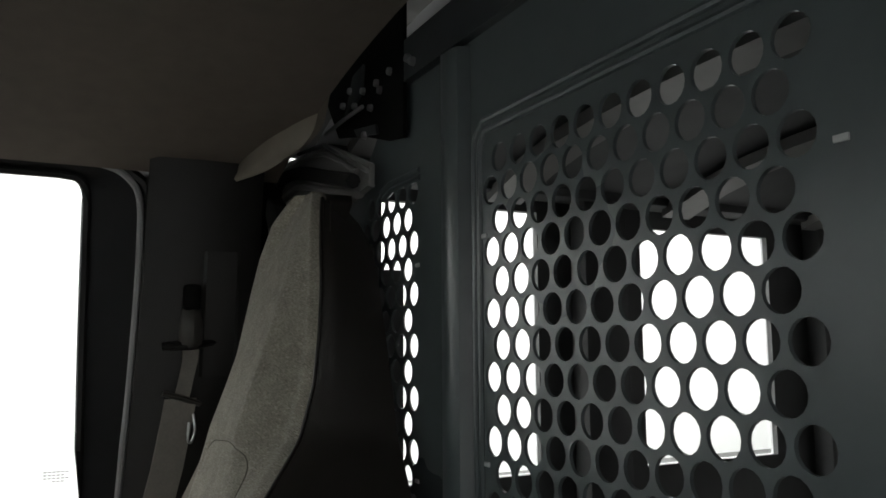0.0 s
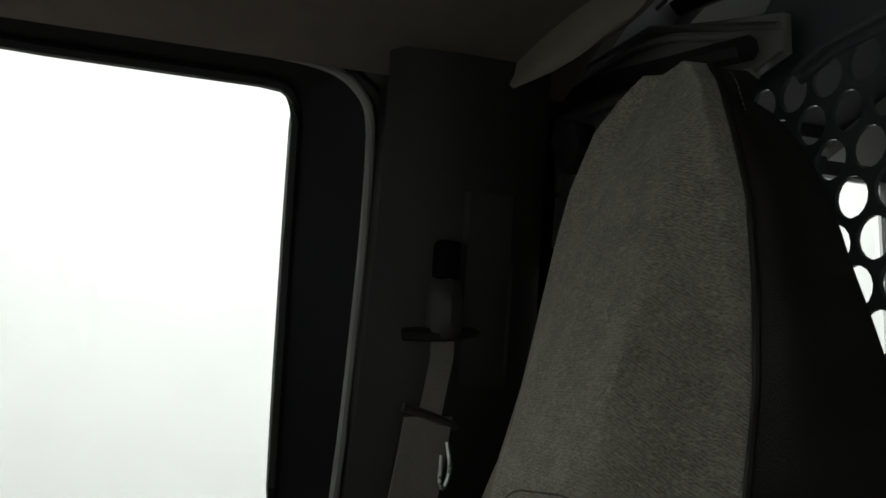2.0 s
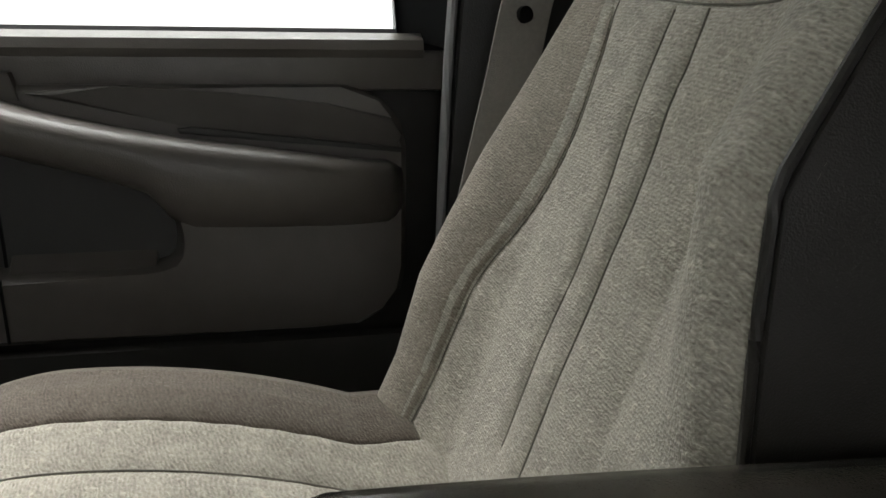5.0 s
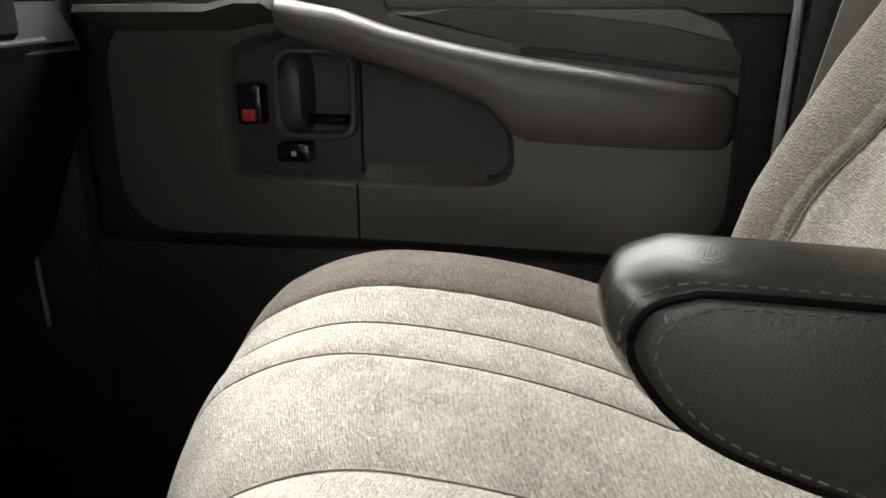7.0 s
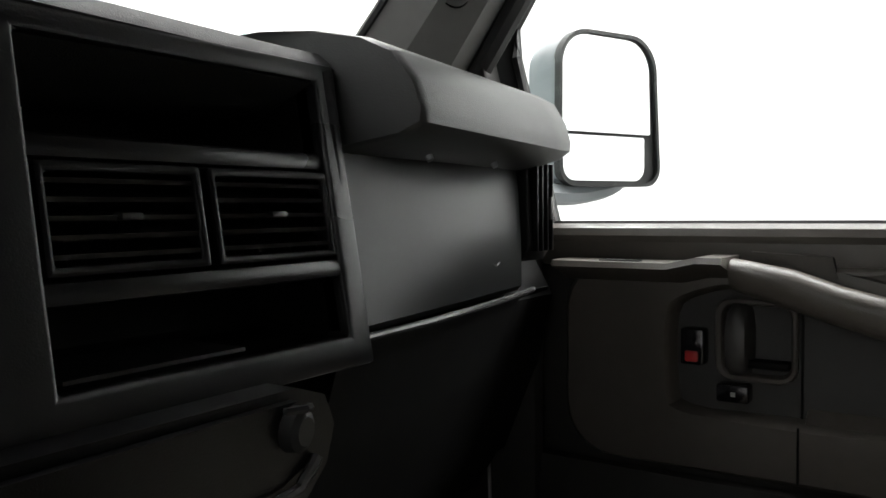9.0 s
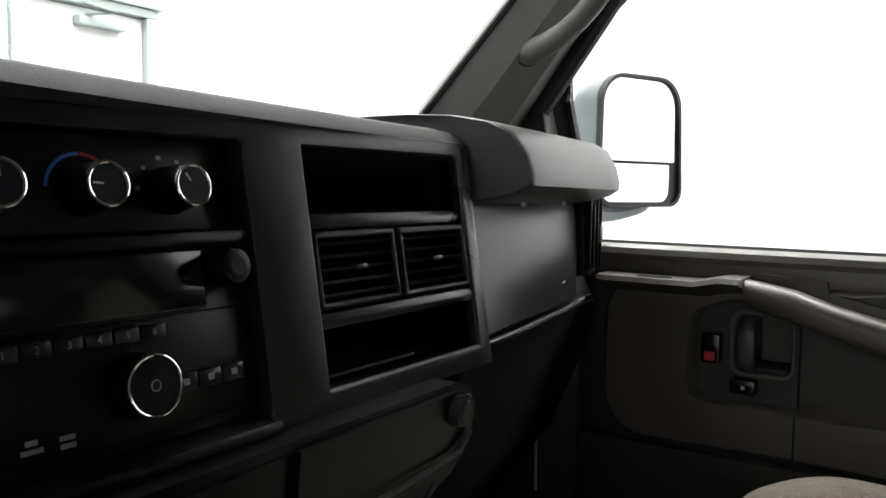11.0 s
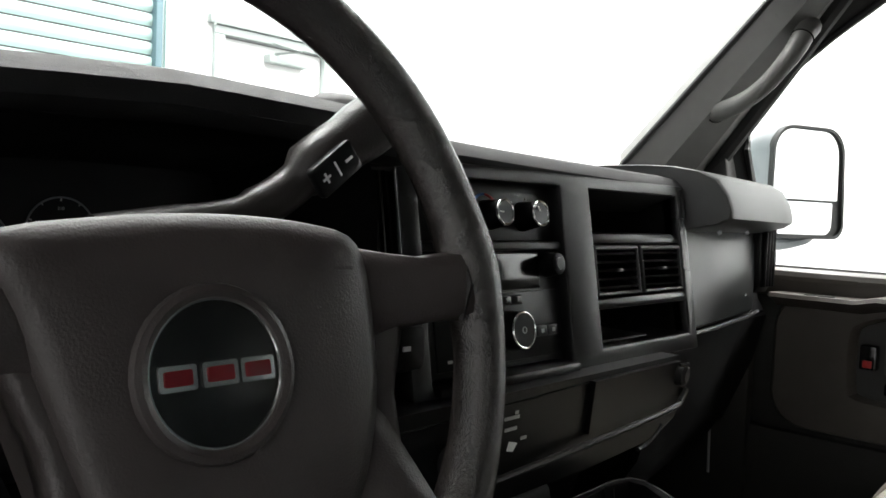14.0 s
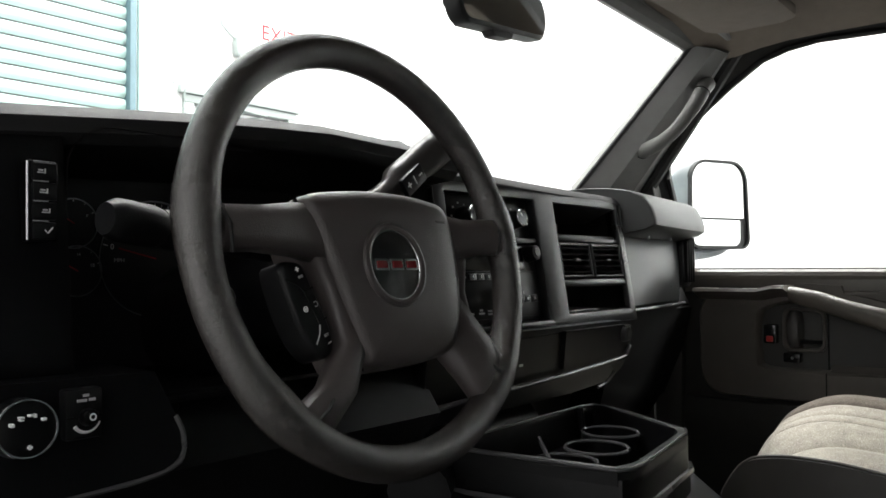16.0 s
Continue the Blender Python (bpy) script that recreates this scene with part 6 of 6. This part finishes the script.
column = thing("steering_column", "black steering column shroud with two stalks", "steering column")
part("shroud", loft([[(-0.410 + r * math.cos(a), y, z + r * 0.9 * math.sin(a)) for a in [k * math.pi / 12 for k in range(24)]] for y, z, r in ((0.025, 0.832, 0.045), (0.05, 0.828, 0.055), (0.10, 0.815, 0.062), (0.18, 0.79, 0.068), (0.24, 0.77, 0.07))]), M_BLACK, column, smooth=60)
part("ignition", disc((-0.498, 0.085, 0.800), (-0.6, -1, 0), 0.012, 0.011, 0.018, 20, 0.001), M_BLACK, column, "ignition lock")
ts = part("turn_stalk", tube(smooth_line([(-0.455, 0.065, 0.835), (-0.5070, 0.062, 0.843), (-0.5520, 0.056, 0.850)], 4), [0.008] * 3 + [0.009] * 3 + [0.010] * 3, 12), M_BLACK, column, "black turn signal stalk")
part("stalk_collar", tube([(-0.5500, 0.057, 0.850), (-0.5720, 0.054, 0.853)], 0.0145, 16), M_BLACK, ts)
part("stalk_knob", tube([(-0.5700, 0.054, 0.8525), (-0.5790, 0.052, 0.8535), (-0.6070, 0.048, 0.857), (-0.6140, 0.047, 0.8575)], [0.0135, 0.0155, 0.0150, 0.011], 18), M_BLACK, ts, "black end knob")
for k in range(4):
    part("stalk_mark", box(-0.556 + 0.005 * k, -0.5545 + 0.005 * k, 0.0405, 0.0418, 0.849, 0.855), M_MARKDIM, ts)
gs = part("gear_lever", tube(smooth_line([(-0.405, 0.10, 0.872), (-0.355, 0.105, 0.879), (-0.318, 0.103, 0.886), (-0.295, 0.100, 0.897), (-0.270, 0.096, 0.918), (-0.235, 0.088, 0.945), (-0.214, 0.083, 0.962)], 4), [0.011] * 5 + [0.010] * 4 + [0.0125] * 6 + [0.0175] * 4 + [0.019] * 6, 14, flat=1.0), M_LEVER, column, "dark grey column gear lever", 60)
GM = Matrix.Translation((-0.272, 0.0785, 0.914)) @ Matrix.Rotation(radians(90), 4, "X") @ Matrix.Rotation(radians(38), 4, "Z") @ Matrix.Scale(0.8, 4)
kb = prism(rounded(-0.022, 0.022, -0.0125, 0.0125, 0.003, 3), "z", -0.004, 0.004, 0.0015)
kb.transform(GM)
gk = part("gear_keys", kb, M_PANEL, gs, "black plus and minus key plate")
for x0, x1, y0, y1 in ((-0.0165, -0.0085, -0.0009, 0.0009), (-0.0134, -0.0116, -0.004, 0.004), (-0.0008, 0.0008, -0.006, 0.006), (0.009, 0.0165, -0.001, 0.001)):
    mk = box(x0, x1, y0, y1, 0.0038, 0.0046)
    mk.transform(GM)
    part("key_mark", mk, M_MARK, gk, "white plus or minus mark")
# ---- passenger seat ----
seat = thing("passenger_seat", "high-backed passenger seat in beige-grey tweed with vinyl sides", "seat")


def table(z, rows):
    """Eased look-up of the other values over the first."""
    if z <= rows[0][0]:
        return rows[0][1]
    for (a, b), (c, d) in zip(rows, rows[1:]):
        if z <= c:
            t = (z - a) / (c - a)
            return b + (d - b) * t
    return rows[-1][1]


# heights with x and y of the inner edge, the middle's y, and x and y of the outer crest
BACK = [(0.50, 0.296, -0.370, -0.360, 0.650, -0.315), (0.60, 0.298, -0.398, -0.395, 0.655, -0.360), (0.66, 0.300, -0.410, -0.414, 0.657, -0.377), (0.70, 0.298, -0.408, -0.428, 0.658, -0.396), (0.75, 0.296, -0.404, -0.442, 0.655, -0.421),
        (0.80, 0.298, -0.405, -0.455, 0.645, -0.448), (0.85, 0.310, -0.440, -0.470, 0.635, -0.474), (0.90, 0.335, -0.487, -0.483, 0.630, -0.497), (0.95, 0.384, -0.536, -0.497, 0.625, -0.518), (1.00, 0.397, -0.553, -0.515, 0.620, -0.532),
        (1.05, 0.404, -0.560, -0.532, 0.615, -0.542), (1.10, 0.414, -0.565, -0.548, 0.608, -0.551), (1.14, 0.430, -0.569, -0.560, 0.596, -0.558), (1.18, 0.452, -0.576, -0.577, 0.572, -0.567), (1.20, 0.474, -0.584, -0.586, 0.545, -0.577), (1.209, 0.492, -0.589, -0.590, 0.528, -0.583)]
COLS = [[(r[0], r[k]) for r in BACK] for k in range(1, 6)]


def ease(t):
    t = max(0.0, min(1.0, t))
    return t * t * (3 - 2 * t)


def back_point(u, z):
    """The cloth front of the backrest: u from -1 at the inner edge to 1 at the outer side."""
    xi, yi, yc, xo, yo = (table(z, c) for c in COLS)
    x = (xi + xo) / 2 + u * (xo - xi) / 2
    if u < 0:
        start = 0.45 + 0.08 * ease((z - 0.88) / 0.08)
        y = yc + (yi - yc) * ease((-u - start) / (0.90 - start)) - 0.012 * max(0.0, (-u - 0.90) / 0.10) ** 2
    else:
        y = yc + (yo + 0.004 - yc) * ease((u - 0.42) / 0.43) - 0.040 * max(0.0, (u - 0.84) / 0.16) ** 2.2
    return x, y, z


def back_y(x, z):
    xi, xo = table(z, COLS[0]), table(z, COLS[3])
    return back_point(max(-1.0, min(1.0, (x - (xi + xo) / 2) / ((xo - xi) / 2))), z)[1]


def even_line(pts, step=0.0015):
    """A smooth flat line through (a, b) points, as an array of points at even steps."""
    line = smooth_line([(*p, 0) for p in pts], 8)
    return np.array([(p.x, p.y) for p in resample(line, step)])


def resample(pts, step):
    """Points at even distances along a line."""
    out, left = [pts[0]], step
    for a, b in zip(pts, pts[1:]):
        d = (b - a).length
        while left <= d:
            out.append(a.lerp(b, left / d))
            left += step
        left -= d
    return out


def sink(points, lines, depth, width):
    """How far each (a, b) point sinks towards the stitched lines near it."""
    out = np.zeros(len(points))
    for line in lines:
        best = np.full(len(points), 9.0)
        for p in line:
            best = np.minimum(best, ((points - p) ** 2).sum(1))
        out = np.maximum(out, depth * np.exp(-np.sqrt(best) / width))
    return out


INSERT = [(0.552, 0.853), (0.552, 0.873), (0.549, 0.901), (0.548, 0.926), (0.532, 0.938), (0.499, 0.942), (0.461, 0.944), (0.428, 0.940), (0.408, 0.930), (0.395, 0.915), (0.386, 0.890), (0.382, 0.866), (0.385, 0.853), (0.418, 0.849), (0.459, 0.849), (0.506, 0.851), (0.552, 0.853)]
OUTER_SEAM = [(0.546, 0.854), (0.548, 0.842), (0.544, 0.814), (0.546, 0.778), (0.563, 0.731), (0.584, 0.681), (0.589, 0.633), (0.592, 0.56)]
BACK_SEAMS = [INSERT,
              [(0.478, 0.846), (0.481, 0.820), (0.483, 0.788), (0.483, 0.753), (0.486, 0.716), (0.491, 0.678), (0.493, 0.60)],
              [(0.446, 0.847), (0.446, 0.826), (0.449, 0.801), (0.449, 0.772), (0.453, 0.739), (0.458, 0.695), (0.460, 0.60)],
              [(0.383, 0.857), (0.362, 0.868), (0.345, 0.876), (0.332, 0.882), (0.324, 0.884)],
              OUTER_SEAM]
FOLDS = [[(0.380, 0.857), (0.378, 0.839), (0.380, 0.812), (0.386, 0.784), (0.394, 0.751), (0.396, 0.722), (0.398, 0.60)]]
back_lines = [even_line(s) for s in BACK_SEAMS]
fold_lines = [even_line(s) for s in FOLDS]
ZS = [0.50 + 0.0026 * k for k in range(262)] + [1.184, 1.189, 1.194, 1.199, 1.203, 1.207, 1.209]
US = np.linspace(-1, 1, 121)
grid = np.array([[back_point(u, z) for u in US] for z in ZS])
flat = grid.reshape(-1, 3)[:, (0, 2)]
down = np.maximum(sink(flat, back_lines, 0.0050, 0.0036), sink(flat, fold_lines, 0.004, 0.011)).reshape(len(ZS), -1)
fade = np.minimum(1.0, (1.209 - np.array(ZS)) / 0.04)[:, None]
grid[:, :, 1] -= down * fade
rows = []
for z, face in zip(ZS, grid):
    yc, xi, xo = table(z, COLS[2]), table(z, COLS[0]), table(z, COLS[3])
    rows.append([tuple(p) for p in face] + [(xo - 0.004, face[-1][1] - 0.03, z), (xi + 0.034, face[0][1] - 0.03, z)])
back = part("backrest_cover", loft(rows), M_CLOTH, seat, "beige-grey tweed backrest", 60)
side_line = sorted((z, x) for x, z in even_line([(0.622, 1.02), (0.598, 0.985), (0.566, 0.955), (0.551, 0.926), (0.552, 0.901), (0.555, 0.873)] + OUTER_SEAM[1:] + [(0.594, 0.50)]))
rows = []
for z in [0.505 + 0.006 * k for k in range(85)]:
    x0, xi, xo = table(z, side_line) + 0.002, table(z, COLS[0]), table(z, COLS[3])
    u0 = (x0 - (xi + xo) / 2) / ((xo - xi) / 2)
    skin = [back_point(u0 + (0.999 - u0) * k / 20, z) for k in range(21)]
    rows.append([(x, y + 0.0022 * min(1.0, k / 3) - 0.002, z) for k, (x, y, z) in enumerate(skin)] + [(x, y - 0.006, z) for x, y, z in reversed(skin)])
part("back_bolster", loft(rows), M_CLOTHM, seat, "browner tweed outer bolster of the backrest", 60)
REAR = [(0.50, -0.55), (0.70, -0.60), (0.85, -0.635), (0.95, -0.648), (1.10, -0.650), (1.15, -0.648), (1.19, -0.635), (1.209, -0.612)]
rows = []
for z in ZS[::6] + [1.207]:
    xi, yi, yc, xo, yo = (table(z, c) for c in COLS)
    k, yr = ease((1.211 - z) / 0.10), table(z, REAR)
    ys = [(xi + 0.004, yi - 0.0105), (xi - 0.003 * k, yi - 0.0125), (xi - 0.008 * k, yi * 0.7 + yr * 0.3), (xi - 0.008 * k + 0.018 * ease((z - 0.97) / 0.14), yi * 0.35 + yr * 0.65), (xi - 0.007 * k + 0.022 * ease((z - 0.97) / 0.14), yr + 0.006), (xi + 0.010 + 0.022 * ease((z - 0.97) / 0.14), yr), (xo - 0.02, yr), (xo, yr + 0.012), (xo + 0.004 * k, yo - 0.060), (xo - 0.002, yo - 0.040), (xo - 0.05 * k, yc - 0.045), (xi + 0.05 * k, yc - 0.045)]
    rows.append([(a, b, z) for a, b in ys])
part("backrest_shell", loft(rows), M_VINYL, seat, "dark vinyl backrest sides", 60)


def seam_thread(pts2, r, lift):
    pts = [(p.x, p.y) for p in smooth_line([(*p, 0) for p in pts2], 8)]
    return tube([(x, back_y(x, z) + lift, z) for x, z in pts], r, 5)


for pts in BACK_SEAMS:
    part("seam", seam_thread(pts, 0.0006, -0.0032), M_SEAMCLOTH, back, "sunken stitched seam")
edge = [back_point(-0.995, z) for z in np.linspace(0.56, 1.198, 90)]
part("piping", tube([(x - 0.001, y + 0.0005, z) for x, y, z in edge], 0.0021, 8), M_VINYL, back, "vinyl edge piping")
inner = [Vector((x - 0.0038, y - 0.0085, z)) for x, y, z in edge]
dots = resample(inner, 0.0048)
part("stitching", merge(*[tube([a, a.lerp(b, 0.55)], 0.00045, 4) for a, b in zip(dots, dots[1:])]), M_THREAD, back, "pale thread stitches")

# cushion, domed, its front edge drawn back towards the middle of the cab
ACROSS = [(0.268, 0.545), (0.274, 0.556), (0.285, 0.5605), (0.300, 0.5625), (0.335, 0.5645), (0.370, 0.5635), (0.398, 0.5610), (0.412, 0.5600), (0.435, 0.5665), (0.46, 0.5740), (0.498, 0.5805), (0.536, 0.5855), (0.56, 0.5900), (0.580, 0.5975), (0.605, 0.6035), (0.628, 0.6045), (0.645, 0.5990), (0.655, 0.588), (0.663, 0.566), (0.666, 0.52)]
CY0, CY1 = -0.47, 0.030


def front_shift(x):
    return -0.055 * ease((0.53 - x) / 0.20)


def cushion_z(x, y):
    for (a, b), (c, d) in zip(ACROSS, ACROSS[1:]):
        if x <= c:
            t = (x - a) / (c - a)
            z = b + (d - b) * t
            break
    else:
        z = ACROSS[-1][1]
    v = y - front_shift(x) + 0.135
    z -= 3.3 * v * v if v > 0 else min(0.035, 1.0 * v * v)
    z -= 0.085 * max(0.0, (v - 0.095) / 0.07) ** 2.2
    return z


CUSHION_SEAMS = [[(0.537, 0.020), (0.538, -0.06), (0.538, -0.15), (0.537, -0.30), (0.536, -0.45)], [(0.500, 0.010), (0.501, -0.06), (0.500, -0.15), (0.499, -0.30), (0.498, -0.45)], [(0.404, -0.01), (0.411, -0.08), (0.412, -0.15), (0.408, -0.25), (0.405, -0.45)], [(0.579, 0.025), (0.579, -0.10), (0.579, -0.25), (0.579, -0.45)]]
cushion_lines = [even_line(s) for s in CUSHION_SEAMS]


def cushion_part(x0, x1, n):
    """A strip of the cushion, from the back over the front edge, closed underneath."""
    xs = np.linspace(x0, x1, n)
    ys = list(np.linspace(CY0, -0.06, 130)) + list(np.linspace(-0.057, CY1, 45))
    pts = np.array([[(x, y + front_shift(x) * ease((y + 0.25) / 0.2)) for x in xs] for y in ys])
    deep = sink(pts.reshape(-1, 2), cushion_lines[:2] + cushion_lines[3:], 0.0048, 0.0040)
    deep = np.maximum(deep, sink(pts.reshape(-1, 2), cushion_lines[2:3], 0.0062, 0.008)).reshape(len(ys), -1)
    rows = []
    for r, d in zip(pts, deep):
        top = [(x, y, cushion_z(x, y) - k) for (x, y), k in zip(r, d)]
        low = min(0.40, min(p[2] for p in top) - 0.01)
        rows.append([*top, (top[-1][0], top[-1][1], low), (top[0][0], top[0][1], low)])
    return loft(rows)


cush = part("cushion_top", cushion_part(0.268, 0.579, 120), M_CLOTH, seat, "beige-grey tweed cushion", 70)
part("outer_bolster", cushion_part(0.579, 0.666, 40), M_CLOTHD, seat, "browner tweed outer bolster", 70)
for line, drop in zip(CUSHION_SEAMS[:3], (0.0030, 0.0030, 0.0046)):
    pts = [(p.x, p.y) for p in smooth_line([(*p, 0) for p in line], 8)]
    part("seam", tube([(x, y, cushion_z(x, y) - drop) for x, y in pts], 0.0006, 5), M_SEAMCLOTH, cush, "sunken stitched seam")
SIDE_TOP = [(-0.45, 0.532), (-0.30, 0.549), (-0.24, 0.5577), (-0.187, 0.563), (-0.13, 0.563), (-0.09, 0.557), (-0.0714, 0.5485), (-0.055, 0.532), (-0.035, 0.495), (-0.02, 0.44)]
side_top = [(p.x, p.y) for p in smooth_line([(*p, 0) for p in SIDE_TOP], 5)]
part("cushion_side", prism(side_top + [(-0.03, 0.33), (-0.45, 0.33)], "x", 0.258, 0.2695, 0.003), M_VINYL, seat, "dark vinyl side of the cushion")
part("piping", tube([(0.2655, y, z + 0.0015) for y, z in side_top], 0.0026, 8), M_VINYL, seat, "vinyl piping along the cushion edge")
part("cushion_base", box(0.295, 0.655, -0.45, -0.10, 0.28, 0.45, 0.03), M_VINYL, seat, "dark vinyl seat base")
part("pedestal", prism([(-0.42, 0.10), (-0.12, 0.10), (-0.15, 0.30), (-0.40, 0.30)], "x", 0.32, 0.61, 0.01), M_DARKSTEEL, seat, "dark steel seat pedestal")

# armrest
def sorted_line(pts):
    """The outline as an open line that starts at the rear end of its underside."""
    pts = [Vector(p) for p in pts]
    gap = max(range(len(pts)), key=lambda i: (pts[i] - pts[i - 1]).length)
    return pts[gap:] + pts[:gap]


arm_pts = [(-0.2665, 0.712), (-0.2675, 0.719), (-0.271, 0.7240), (-0.279, 0.7275), (-0.290, 0.7282), (-0.36, 0.7255), (-0.45, 0.720), (-0.55, 0.714), (-0.56, 0.69), (-0.54, 0.635), (-0.46, 0.640), (-0.40, 0.652), (-0.34, 0.668), (-0.30, 0.681), (-0.280, 0.692), (-0.270, 0.704)]
fine = [(p.x, p.y) for p in smooth_line([(*p, 0) for p in arm_pts], 3, closed=True)]
cy, cz = -0.42, 0.697
rings = []
for x, s in ((0.238, 0.80), (0.2385, 0.86), (0.2405, 0.885), (0.243, 0.93), (0.248, 0.975), (0.256, 0.995), (0.266, 1.0), (0.275, 0.98), (0.281, 0.93), (0.283, 0.85)):
    rings.append([(x, cy + (y - cy) * (1 - (1 - s) * 0.42), cz + (z - cz) * s) for y, z in fine])
arm = part("seat_armrest", loft(rings), M_ARM, seat, "folded-down dark vinyl seat armrest", 60)
for x, s in ((0.2378, 0.80), (0.2392, 0.885), (0.2425, 0.925)):
    line = [(x, cy + (y - cy) * (1 - (1 - s) * 0.42), cz + (z - cz) * s) for y, z in fine if y > -0.52]
    order = line[-18:] + line[:len(line) - 18]
    if s == 0.885:
        part("welt", tube(sorted_line(order), 0.0012, 6), M_DARK, arm, "dark welt seam")
    else:
        dots = resample(sorted_line(order), 0.0042)
        part("stitching", merge(*[tube([a, a.lerp(b, 0.55)], 0.00032, 4) for a, b in zip(dots, dots[1:])]), M_THREAD, arm, "pale thread stitches")
part("arm_pivot", box(0.262, 0.30, -0.53, -0.45, 0.60, 0.67, 0.01), M_VINYL, seat)
